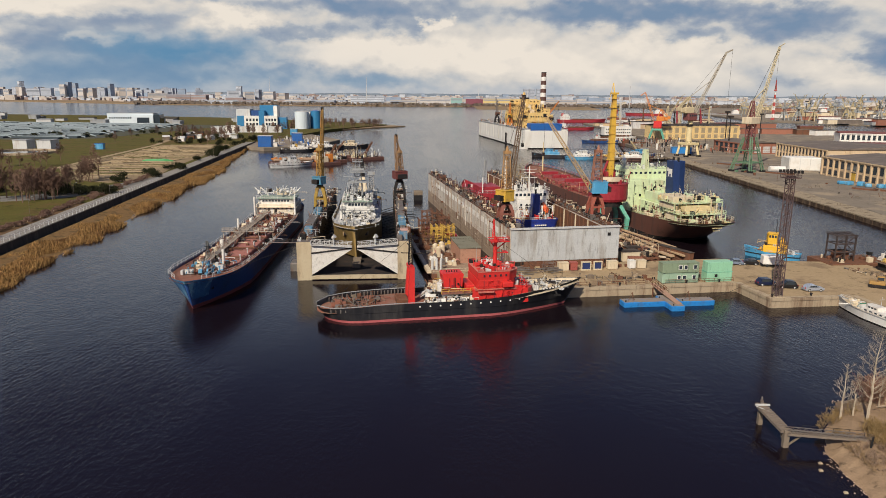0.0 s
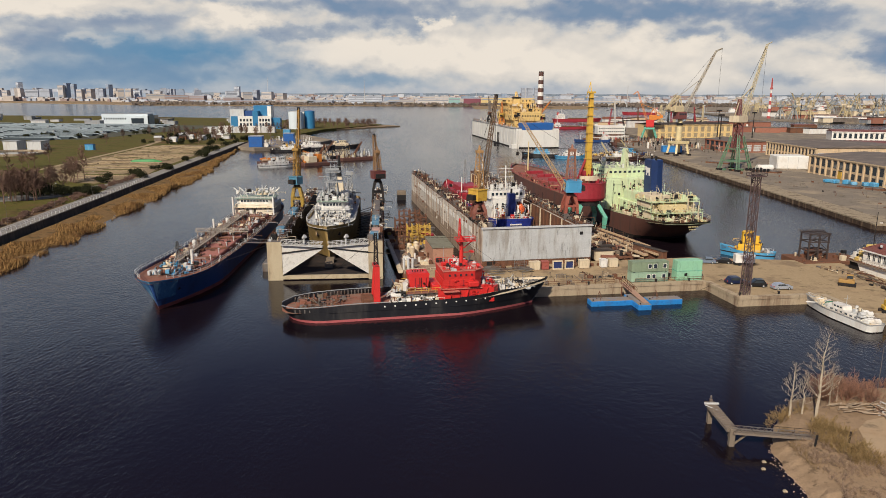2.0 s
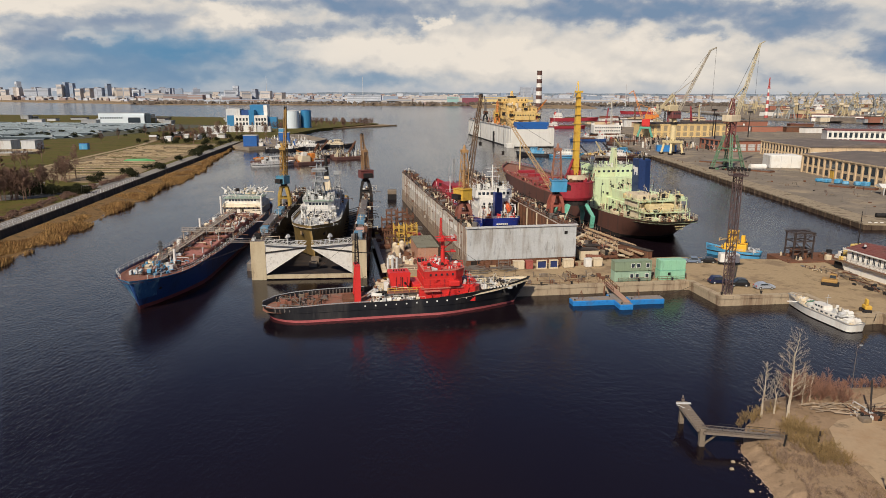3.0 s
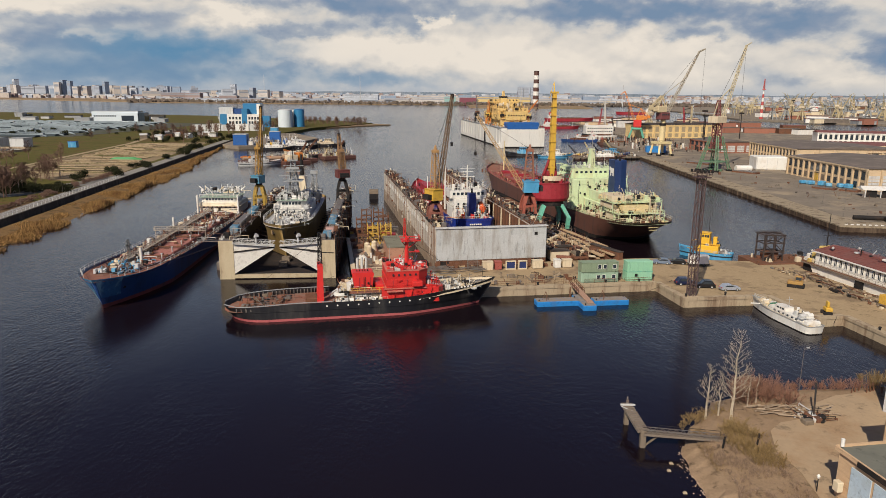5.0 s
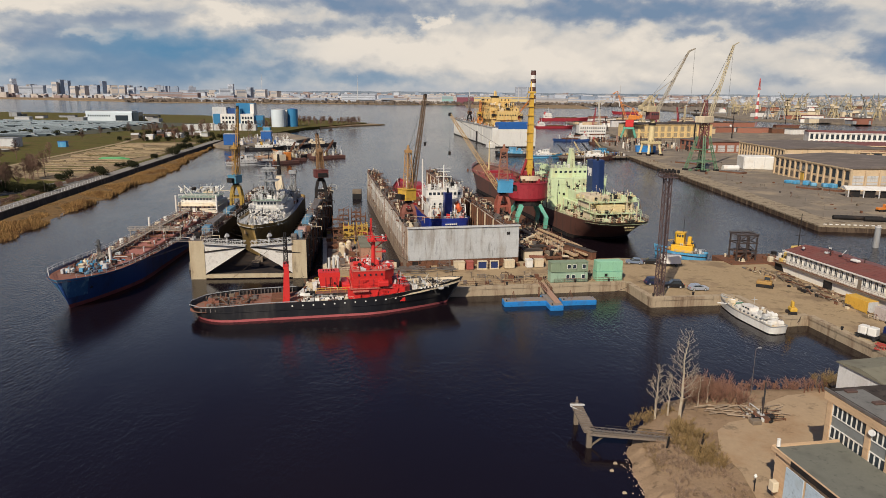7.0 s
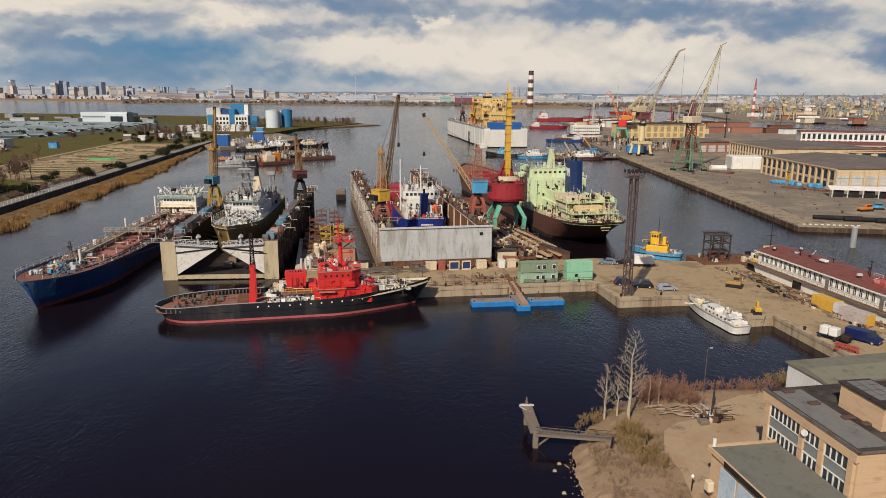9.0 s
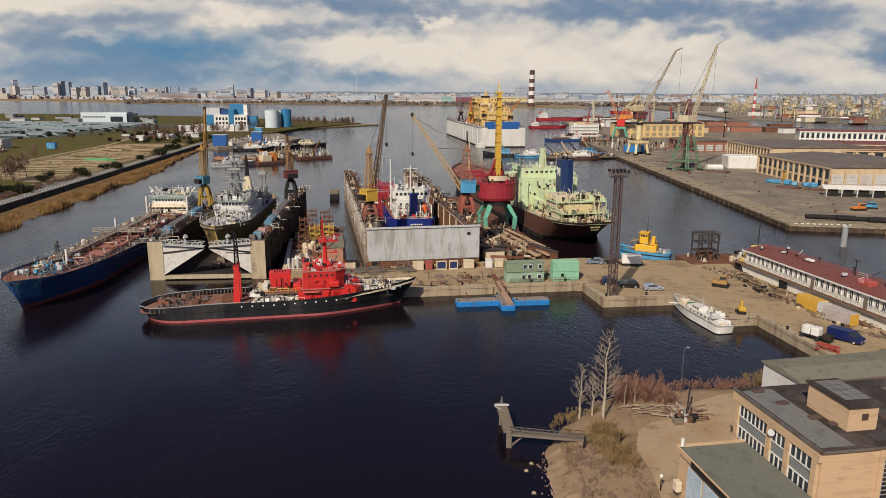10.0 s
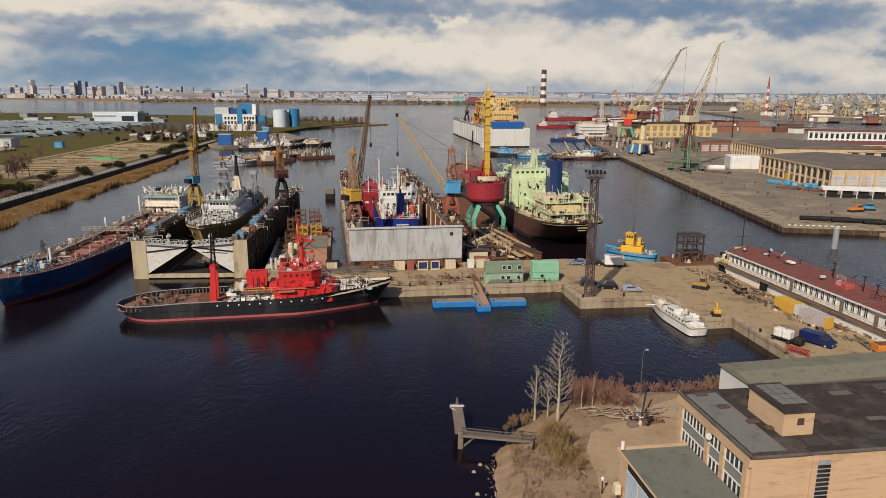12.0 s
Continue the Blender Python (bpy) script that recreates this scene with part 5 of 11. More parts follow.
    gear(t, rd, 0.3, 6, -5, 5, 7, 70, [M_white, M_pale, M_dark, M_red, M_orange], 2.2)
    gear(t, rd, 9, 15, -5.2, 5.2, 14.6, 55, [M_white, M_pale, M_dark], 2.2)
    gear(t, rd, 5.8, 9, -5.2, 5.2, 9.6, 40, [M_white, M_pale, M_dark, M_orange], 1.8)
    gear(t, rd, 17, 58, -5.5, 5.5, 7.2, 150, [M_rust, M_crimson, M_dark, M_white], 2.4)
    wall_gear(t, rd, -5, 5, 6.8, 9.4, 6.0, 22, [M_white, M_dark, M_pale], "y", -1)
    for i in range(3):
        part("hatch_cover", R(20 + i * 12, 30 + i * 12, -4.6, 4.6, 6.2, 8.4, 0.15), M_rust, t)
    return t


def red_trawler():
    t0 = Hull(44, 10.5, 7.2, bow=3, stern=0.5, sa=0.1, sf=0.6, rake=4, transom=0.7, wl=0.8, over=0.6)
    t = thing("red_vessel", "crimson red vessel docked beyond the coaster", "ship", 11.6, 230.0, 0.8, 101.5)
    part("hull", t0.strip(-1.0, None, 5), M_crimson, t, "crimson hull", True)
    part("deck", t0.deck(0.8), M_crimson, t)
    part("house", R(4, 20, -4.6, 4.6, 6.4, 10.6, 0.15), M_crimson, t, "crimson deckhouse")
    part("house_tier", R(6, 18, -3.6, 3.6, 10.6, 12.6, 0.15), M_crimson, t)
    part("house_rail", B().rail([(20, -4.6, 10.6), (4, -4.6, 10.6), (4, 4.6, 10.6)], 1.0, 1.4, 0.08), M_pale, t)
    part("mast", B().lattice((14, 0, 12.6), (14, 0, 21), 1.2, 0.4, 7, 0.12, (0, 1, 0)), M_grey, t)
    part("pole", B().cyl((5, 3, 10.6), (5, 3, 16), 0.2, 0.12), M_white, t)
    clutter(t, random.Random(3), 1, 6, -4, 4, 7, 8, [M_crimson, M_pale])
    rq = random.Random(909)
    gear(t, rq, 1, 40, -4.5, 4.5, 6.9, 150, [M_crimson, M_white, M_dark, M_rust], 3.2)
    return t


tug()
tanker()
gunless_ship()
green_ship()
blue_coaster()
red_trawler()


# ---- floating docks ----
def dock_one():
    """Dock with plated wing walls and two folding end gates; x across, y along."""
    W, L, T, Z = 27.6, 92.0, 3.4, 9.4
    d = thing("floating_dock", "rusty floating dock with concrete-coloured end posts and swing gates", "floating dock", -39.6, 161.0, 0, 5.8)
    # near-black floor colour: the shade inside the dock is put into it
    part("pontoon", R(0, W, 0.4, L, -1.5, 1.0), mat("dock_floor_shade", (0.018, 0.013, 0.011), 0.8, size=3.0, second=(0.05, 0.03, 0.02), amount=0.7), d, "pontoon deck coloured near black for the dock's shade")
    sill = mat("sandy_end_plate", (0.46, 0.38, 0.25), 0.8, size=2.5, second=(0.30, 0.22, 0.13), amount=0.6, streak=True)
    for x in (0, W - T):
        w = part("wing_wall", R(x, x + T, 0.3, L, -1.5, Z), M_dark, d, "dark rusty wing wall")
        part("end_plate", R(x - 0.05, x + T + 0.05, 0, 0.3, -1.5, Z + 0.1), sill, w, "sandy end plate")
        part("walkway", R(x, x + T, 0.3, L, Z, Z + 0.12), M_steel, w)
        for xx in (x + 0.1, x + T - 0.1):
            part("walk_rail", B().rail([(xx, 0.4, Z), (xx, L, Z)], 1.0, 2.0, 0.07), M_rust, w)
        rd = random.Random(int(x) + 2)
        clutter(w, rd, x + 0.4, x + T - 0.4, 1, L - 3, Z + 0.12, 24, [M_pale, M_rust, M_steel, M_dark], big=1.6)
        gear(w, rd, x + 0.2, x + T - 0.2, 1, L - 2, Z + 0.12, 210, [M_pale, M_rust, M_dark, M_dark, M_steel, M_cream], 1.8)
        wall_gear(w, rd, 2, L - 2, 1.5, Z - 0.3, x if x == 0 else x + T, 90, [M_dark, M_rust, M_steel], "y", -1 if x == 0 else 1)
        for i in range(9):
            part("fender", B().cyl((x + (-0.15 if x == 0 else T + 0.15), 6 + i * 9.5, 0.2), (x + (-0.15 if x == 0 else T + 0.15), 6 + i * 9.5, Z - 0.4), 0.2, n=6), M_rust, w)
    part("sill_beam", R(T, W - T, 0.0, 1.1, 0.25, 1.05), sill, d)
    for i in range(9):
        part("sill_rib", R(T + 1.5 + i * 2.1, T + 1.7 + i * 2.1, -0.08, 0.1, 0.2, 1.1), sill, d)
    gm = mat("gate_white", (0.62, 0.59, 0.53), 0.6, size=2.0, second=(0.38, 0.33, 0.27), amount=0.5)
    for x0, x1 in ((T, W / 2 - 0.6), (W - T, W / 2 + 0.6)):
        g = part("swing_gate", B().quadloop([[(x0, y, 1.3), (x1, y, 7.6), (x1, y, 7.9), (x0, y, 6.6)] for y in (0.1, 0.5)]), gm, d, "white triangular gate plate")
        part("gate_band", B().quadloop([[(x0, y, 6.9), (x1, y, 8.0), (x1, y, 8.4), (x0, y, 8.9)] for y in (0.15, 0.45)]), gm, g)
        part("gate_edge", B().bar((x0, 0.05, 6.7), (x1, 0.05, 7.9), 0.25), M_dark, g)
        for y in (-0.5, 1.2):
            for i in range(9):
                a, c = i / 9, (i + 1) / 9
                pa = (x0 + (x1 - x0) * a, y, 8.9 - 0.7 * a)
                pc = (x0 + (x1 - x0) * c, y, 8.9 - 0.7 * c)
                for p0, p1, q in ((pa, (pa[0], y, pa[2] + 1.1), 0.1), (pa, (pc[0], y, pc[2] + 1.1), 0.08)):
                    part("truss_bar", B().bar(p0, p1, q), M_pale, g)
            for up, q in ((1.1, 0.1), (0.0, 0.16)):
                part("truss_chord", B().bar((x0, y, 8.9 + up), (x1, y, 8.2 + up), q), M_pale, g)
        part("gate_walk", B().quadloop([[(x0, y, 8.8), (x1, y, 8.1), (x1, y, 8.2), (x0, y, 8.9)] for y in (-0.5, 1.2)]), M_steel, g)
        xm = x0 + (x1 - x0) * 0.55
        part("cowl", B().cyl((xm, 0.4, 8.4), (xm, 0.4, 10.3), 0.22).cyl((xm - 0.3, 0.4, 10.3), (xm + 0.35, 0.1, 10.9), 0.3, 0.55), M_pale, g)
    for i in range(14):
        part("keel_block", R(W / 2 - 1, W / 2 + 1, 8 + i * 5, 10 + i * 5, 1.0, 2.2), M_wood, d)
        # side shores in dark steel, darkened to match the shaded dock interior
        part("side_shore", B().bar((T, 12 + i * 4.5, 6.5), (W / 2 - 5.5, 12 + i * 4.5, 5), 0.18), M_dark, d)
        part("side_shore", B().bar((W - T, 12 + i * 4.5, 6.5), (W / 2 + 5.5, 12 + i * 4.5, 5), 0.18), M_dark, d)
    fade = mat("faded_blue", (0.07, 0.19, 0.29), 0.7, size=1.5, second=(0.24, 0.22, 0.20), amount=0.8, streak=True)
    for x, y, ln, cm in ((0.9, 9, 3, fade), (0.7, 14, 14, M_steel), (W - T + 0.5, 1.5, 2.4, fade), (W - T + 0.8, 6, 2.2, mat("pinkish_cabin", (0.42, 0.26, 0.22), 0.8, size=1.5)), (W - T + 0.6, 17, 4, fade), (W - T + 0.6, 23, 4, fade), (W - T + 0.6, 30, 24, M_steel), (0.6, 34, 8, fade)):
        cb = part("deck_cabin", R(x, x + 2.0, y, y + ln, Z + 0.15, Z + 1.9, 0.1), cm, d, "weathered deck cabin")
        windows(cb, y + 0.4, y + ln - 0.4, x, Z + 1.1, int(ln / 1.6), 0.7, 0.6, "y")
    # boat at the side, gangway to the tanker
    part("side_barge", R(-3.0, -0.6, 9, 14, -0.5, 2.2, 0.3), M_steel, d)
    part("gangway", B().bar((-0.3, 14, 6.4), (-8.8, 15, 6.4), 0.9, 0.12).rail([(-0.3, 13.6, 6.4), (-8.8, 14.6, 6.4)], 1, 1.2, 0.06), M_steel, d)
    return d


def dock_two():
    """Larger dock closed by a grey end plate."""
    W, L, T, Z = 29.0, 126.0, 3.6, 11.5
    d = thing("floating_dock", "large grey floating dock closed by a plated end wall", "floating dock", 12.3, 168.3, 0, 11.6)
    side = mat("streaked_white_wall", (0.50, 0.45, 0.38), 0.75, vary=0.4, size=3.0, second=(0.22, 0.13, 0.08), amount=0.9, streak=True)
    low = mat("wall_lower", (0.27, 0.20, 0.14), 0.8, size=3.0, second=(0.13, 0.08, 0.055), amount=0.8, streak=True)
    part("pontoon", R(-0.1, W + 0.1, 1.0, L, -1.5, 2.2), low, d)
    for x in (0, W - T):
        w = part("wing_wall", R(x, x + T, 0.6, L, 4.6, Z), side, d, "streaked white wing wall")
        part("lower_wall", R(x - 0.02, x + T + 0.02, 0.6, L, 2.2, 4.6), low, w, "rust-stained lower wall")
        part("wall_deck", R(x, x + T, 0.6, L, Z, Z + 0.12), M_rust, w)
        for xx in (x + 0.1, x + T - 0.1):
            part("wall_rail", B().rail([(xx, 0.8, Z), (xx, L, Z)], 1.0, 2.4, 0.08), M_steel, w)
        rd = random.Random(int(x) + 7)
        clutter(w, rd, x + 0.4, x + T - 0.4, 2, L - 3, Z + 0.12, 30, [M_steel, M_rust, M_cream, M_dark], big=1.8)
        gear(w, rd, x + 0.2, x + T - 0.2, 1, L - 2, Z + 0.12, 300, [M_steel, M_rust, M_cream, M_dark, M_dark, M_brownhull], 1.9)
        wall_gear(w, rd, 2, L - 2, 3, Z - 0.3, x if x == 0 else x + T, 80, [side, low, M_rust], "y", -1 if x == 0 else 1)
        for i in range(24):
            part("wall_rib", R(x - 0.04, x, 3 + i * 5.1, 3.08 + i * 5.1, 3, Z - 0.2), side, w)
        for i in range(18):
            part("wall_label", R(x - 0.05, x, 12 + i * 5.4, 15.4 + i * 5.4, 8.4, 9.9), M_white, w)
    part("inner_lining", R(W - T - 0.1, W - T, 1.0, L - 1, 2.2, Z - 0.3), M_rust, d, "rust-brown inner wall")
    part("inner_lining", R(T, T + 0.1, 1.0, L - 1, 2.2, Z - 0.3), M_rust, d)
    for i in range(40):
        part("inner_rib", R(W - T - 0.4, W - T - 0.1, 3 + i * 3.05, 3.3 + i * 3.05, 2.2, Z - 0.3), M_rust if i % 3 else M_cream, d)
    gate = mat("gate_grey", (0.46, 0.47, 0.46), 0.55, vary=0.3, size=2.5, second=(0.25, 0.225, 0.19), amount=0.8, streak=True, obj=0.10)
    g = part("end_wall", R(0.2, W - 0.2, 0.1, 0.6, 3.4, Z + 0.1), gate, d, "pale grey riveted end plate")
    for i in range(9):
        for j in range(4):
            part("plate", R(0.3 + i * 3.16, 0.3 + i * 3.16 + 3.14, 0.07, 0.1, 3.5 + j * 2.02, 3.5 + j * 2.02 + 2.005), gate, g)
    part("coping", R(-0.1, W + 0.1, -0.25, 1.2, Z + 0.1, Z + 0.35), M_pale, g)
    part("scupper", R(W - 3.4, W - 2.6, -0.02, 0.08, 9.4, 10.2), M_dark, g)
    part("gate_foot", R(0.2, W - 0.2, 0.2, 0.6, 1.9, 3.4), M_rust, d, "rusted foot of the end wall")
    for x0 in (1.0, W - 4.0):
        part("foot_opening", R(x0, x0 + 2.6, 0.12, 0.22, 2.0, 3.2), M_dark, d)
    for i in range(16):
        part("foot_rib", R(1 + i * 1.75, 1.2 + i * 1.75, 0.0, 0.2, 1.9, 3.4), M_rust, d)
    for i in range(22):
        part("keel_block", R(W / 2 - 1, W / 2 + 1, 6 + i * 5, 8 + i * 5, 2.2, 3.4), M_wood, d)
    rd = random.Random(77)
    gear(d, rd, 4.2, W - 4.2, 2, 26, 2.2, 160, [M_rust, M_cream, M_dark, M_crimson, M_steel], 3.0)
    clutter(d, rd, 4.2, W - 4.2, 3, 22, 2.2, 30, [M_rust, M_cream, M_steel, M_crimson], big=2.0)
    return d


def portal_crane(name, label, x, y, z, rz, legs, house, boom, span=5.0, legh=7.0, hs=(3.2, 3.6, 2.6), tower=7.0, reach=(18.0, 22.0), slew=0.0, gantry=None, boomw=1.2):
    """Harbour crane: portal legs, turntable cabin, lattice tower and luffing boom. reach: forward and up."""
    t = thing(name, label, "crane", x, y, z, rz)
    for sx in (-1, 1):
        for sy in (-1, 1):
            l = part("leg", B().quadloop([[(sx * a - w, sy * b2 - w, q), (sx * a + w, sy * b2 - w, q), (sx * a + w, sy * b2 + w, q), (sx * a - w, sy * b2 + w, q)] for a, b2, w, q in ((span / 2, span / 2, 0.32, 0.5), (span / 2 - 0.2, span / 2 - 0.3, 0.4, legh * 0.6), (span / 4, span / 4, 0.5, legh))]), legs, t)
            part("bogie", R(sx * span / 2 - 0.45, sx * span / 2 + 0.45, sy * span / 2 - 0.9, sy * span / 2 + 0.9, 0, 0.7, 0.1), M_dark, l)
    for sy in (-1, 1):
        part("portal_beam", R(-span / 2, span / 2, sy * span / 2 - 0.2, sy * span / 2 + 0.2, legh * 0.45, legh * 0.45 + 0.5), legs, t)
    part("portal_head", R(-span / 3, span / 3, -span / 3, span / 3, legh - 0.2, legh + 0.4), legs, t)
    part("portal_ladder", B().rail([(span / 2, -span / 2, legh * 0.5), (span / 2, span / 2, legh * 0.5)], 1, 1, 0.07), legs, t)
    up = part("turntable", B().cyl((0, 0, legh + 0.4), (0, 0, legh + 1.1), span * 0.3, n=14), M_dark, t)
    a, b2, c = hs
    z1 = legh + 1.1
    ca, sa2 = math.cos(radians(slew)), math.sin(radians(slew))

    def P(u, v, q):
        return (u * ca - v * sa2, u * sa2 + v * ca, q)
    cabin = part("cabin", B().quadloop([[P(-a, -b2 / 2, q), P(a * 0.6, -b2 / 2, q), P(a * 0.6, b2 / 2, q), P(-a, b2 / 2, q)] for q in (z1, z1 + c)]), house, t)
    for v in (-b2 / 4, b2 / 4):
        part("cabin_window", B().quadloop([[P(a * 0.6, v - 0.5, q), P(a * 0.6 + 0.05, v - 0.5, q), P(a * 0.6 + 0.05, v + 0.5, q), P(a * 0.6, v + 0.5, q)] for q in (z1 + c * 0.45, z1 + c * 0.8)]), GLASS, cabin)
    part("cabin_roof", B().quadloop([[P(-a - 0.15, -b2 / 2 - 0.15, q), P(a * 0.6 + 0.15, -b2 / 2 - 0.15, q), P(a * 0.6 + 0.15, b2 / 2 + 0.15, q), P(-a - 0.15, b2 / 2 + 0.15, q)] for q in (z1 + c, z1 + c + 0.15)]), house, cabin)
    tw = part("tower", B().lattice((0, 0, z1 + c), (0, 0, z1 + c + tower), b2 * 0.5, b2 * 0.3, max(3, int(tower / 1.1)), 0.16, (ca, sa2, 0)), gantry or boom, t)
    part("tower_head", B().box(-0.9, 0.9, -0.9, 0.9, z1 + c + tower, z1 + c + tower + 0.7).cyl((0, 0, z1 + c + tower + 0.7), (0, 0, z1 + c + tower + 2), 0.5, 0.15, 8), gantry or boom, tw)
    ft = P(a * 0.5, 0, z1 + 0.8)
    tip = P(a * 0.5 + reach[0], 0, z1 + 0.8 + reach[1])
    bm2 = part("boom", B().lattice(ft, tip, boomw, boomw * 0.45, max(6, int(math.hypot(*reach) / 1.5)), 0.15, (-sa2, ca, 0)), boom, t)
    part("boom_head", B().box(tip[0] - 0.4, tip[0] + 0.4, tip[1] - 0.4, tip[1] + 0.4, tip[2] - 0.5, tip[2] + 0.4), M_dark, bm2)
    st = B()
    hd = Vector((0, 0, z1 + c + tower + 0.7))
    for f in (0.55, 0.97):
        st.cyl(hd, Vector(ft).lerp(Vector(tip), f), 0.05, n=4)
    part("stay_rope", st, M_dark, t)
    part("hook_rope", B().cyl(tip, (tip[0], tip[1], tip[2] - min(12.0, reach[1] * 0.5)), 0.04, n=4).box(tip[0] - 0.3, tip[0] + 0.3, tip[1] - 0.3, tip[1] + 0.3, tip[2] - min(12.0, reach[1] * 0.5) - 1, tip[2] - min(12.0, reach[1] * 0.5)), M_dark, t)
    part("counterweight", B().quadloop([[P(-a - 1.2, -b2 / 3, q), P(-a, -b2 / 3, q), P(-a, b2 / 3, q), P(-a - 1.2, b2 / 3, q)] for q in (z1 + 0.3, z1 + 1.6)]), M_dark, t)
    return t


dock_one()
dock_two()
portal_crane("dock_crane", "yellow portal crane with light blue cabin on the dock wall", -43.4, 211.5, 9.5, 5.8, mat("old_crane_yellow", (0.33, 0.21, 0.03), 0.7, size=1.5, second=(0.12, 0.07, 0.03), amount=0.8), mat("old_cabin_blue", (0.07, 0.22, 0.32), 0.7, size=1.5, second=(0.08, 0.09, 0.09), amount=0.6), mat("crane_amber", (0.36, 0.20, 0.04), 0.6, size=1.5, second=(0.35, 0.17, 0.05), amount=0.6), span=3.2, legh=6.4, hs=(1.8, 3.0, 2.3), tower=8.0, reach=(1.5, 22), slew=60, boomw=1.0)
portal_crane("dock_crane", "rust-brown portal crane with dark red cabin on the dock wall", -20.0, 226, 9.5, 5.8, M_dark, mat("maroon_cabin", (0.13, 0.035, 0.03), 0.6, size=2.0), mat("brown_boom", (0.22, 0.12, 0.05), 0.6, size=2.0), span=3.4, legh=6.6, hs=(2.0, 4.2, 2.4), tower=6.0, reach=(2.0, 13), slew=110, boomw=1.6)
portal_crane("dock_crane", "dock crane with bright yellow cabin and raised lattice boom", 11.7, 180.5, 11.6, 11.6, mat("portal_rust_red", (0.22, 0.075, 0.05), 0.7, size=2.0), M_yellow, mat("boom_dark_yellow", (0.15, 0.095, 0.055), 0.7, size=2.0), span=3.4, legh=4.4, hs=(2.0, 3.8, 2.8), tower=9.5, reach=(4.5, 26), slew=28, gantry=mat("tower_ochre", (0.34, 0.19, 0.07), 0.7, size=2.0))
portal_crane("dock_crane", "dock crane with light blue cabin, orange legs and lowered boom", 37.2, 190, 11.6, 11.6, mat("portal_red_oxide", (0.30, 0.08, 0.05), 0.7, size=2.0), M_sky, mat("boom_ochre", (0.42, 0.28, 0.13), 0.7, size=2.0), span=3.4, legh=5.5, hs=(2.6, 5.2, 3.0), tower=8.0, reach=(13.5, 20), slew=168, gantry=mat("mast_rust", (0.28, 0.12, 0.07), 0.7, size=2.0))


# ---- between the docks ----
def big_crane():
    """Portal crane with green legs, crimson machinery house and upright yellow jib."""
    t = thing("slipway_crane", "portal crane with green legs, crimson house and upright yellow jib", "crane", 47.6, 221.0, 1.6, 12)
    for sx in (-1, 1):
        for sy in (-1, 1):
            part("leg", B().quadloop([[(sx * a - w, sy * b - w, z), (sx * a + w, sy * b - w, z), (sx * a + w, sy * b + w, z), (sx * a - w, sy * b + w, z)] for a, b, w, z in ((4.6, 4.2, 0.5, 0.6), (4.9, 4.2, 0.6, 4.5), (2.8, 2.4, 0.7, 8.6))]), M_green, t, "sea-green bent leg")
            part("bogie", R(sx * 4.6 - 0.7, sx * 4.6 + 0.7, sy * 4.2 - 1.4, sy * 4.2 + 1.4, 0, 0.9, 0.15), M_dark, t)
    part("portal_ring", B().cyl((0, 0, 8.2), (0, 0, 9.6), 4.2, n=18), M_dark, t)
    part("house", B().quadloop([[(r * 6.1 * math.cos(a), r * (-5.0 * abs(math.sin(a)) if math.sin(a) < 0 else 8.0 * math.sin(a)), z) for a in [k * math.pi / 12 for k in range(24)]] for z, r in ((9.8, 0.92), (10.6, 1.0), (15.2, 1.0))]), M_crimson, t, "crimson machinery house")
    part("house_roof", B().prism([(6.2 * math.cos(a), -5.1 * abs(math.sin(a)) if math.sin(a) < 0 else 8.1 * math.sin(a)) for a in [k * math.pi / 12 for k in range(24)]], 15.2, 15.45), M_crimson, t)
    part("counterweight", B().quadloop([[(-3.4 + i * 1.13, -2.6 - 1.1 * math.sin(i / 6 * math.pi), z) for i in range(7)] + [(3.4 - i * 1.13, -1.4 - 1.1 * math.sin((6 - i) / 6 * math.pi), z) for i in range(7)] for z in (16.2, 17.6)]), M_cream, t, "cream curved counterweight")
    a = part("a_frame", B().bar((-2.6, 2, 15.4), (-0.8, 0, 22.5), 0.7).bar((2.6, 2, 15.4), (0.8, 0, 22.5), 0.7).bar((-2.2, 4, 15.4), (0, 0.4, 22), 0.4).bar((2.2, 4, 15.4), (0, 0.4, 22), 0.4).box(-1.6, 1.6, -0.6, 1.0, 17, 19), M_crimson, t, "crimson A-frame")
    part("jib", B().quadloop([[(-w, -w, z), (w, -w, z), (w, w, z), (-w, w, z)] for w, z in ((0.6, 16.0), (0.85, 20), (0.8, 32), (0.55, 43))]), M_yellow, t, "upright yellow box jib")
    for i in range(9):
        part("jib_platform", R(-1.2, 1.2, -1.0, 1.0, 20 + i * 2.7, 20.1 + i * 2.7), M_yellow, a)
    part("jib_head", B().box(-1.2, 1.2, -0.6, 0.6, 43, 43.6).bar((0, 0, 43), (0.6, 2.5, 46.5), 0.25).bar((-1.6, 0, 41.5), (0.6, 2.5, 46.5), 0.12), M_yellow, t)
    part("fly_jib", B().lattice((0, 1.5, 16.5), (2.5, -3.5, 18), 0.5, 0.3, 4, 0.08), M_dark, t)
    rd = random.Random(2)
    clutter(t, rd, -5, 5, -3, 7, 15.45, 10, [M_crimson, M_rust], big=1.4)
    gear(t, rd, -5, 5, -3.5, 6.5, 15.45, 70, [M_crimson, M_crimson, M_dark, M_rust], 3.0)
    gear(t, rd, -4.5, 4.5, -4, 4, 9.6, 30, [M_green, M_dark, M_rust], 0.9)
    gear(t, rd, -5, 5, -5, 5, 0, 60, [M_rust, M_dark, M_wood], 2.4)
    return t


big_crane()


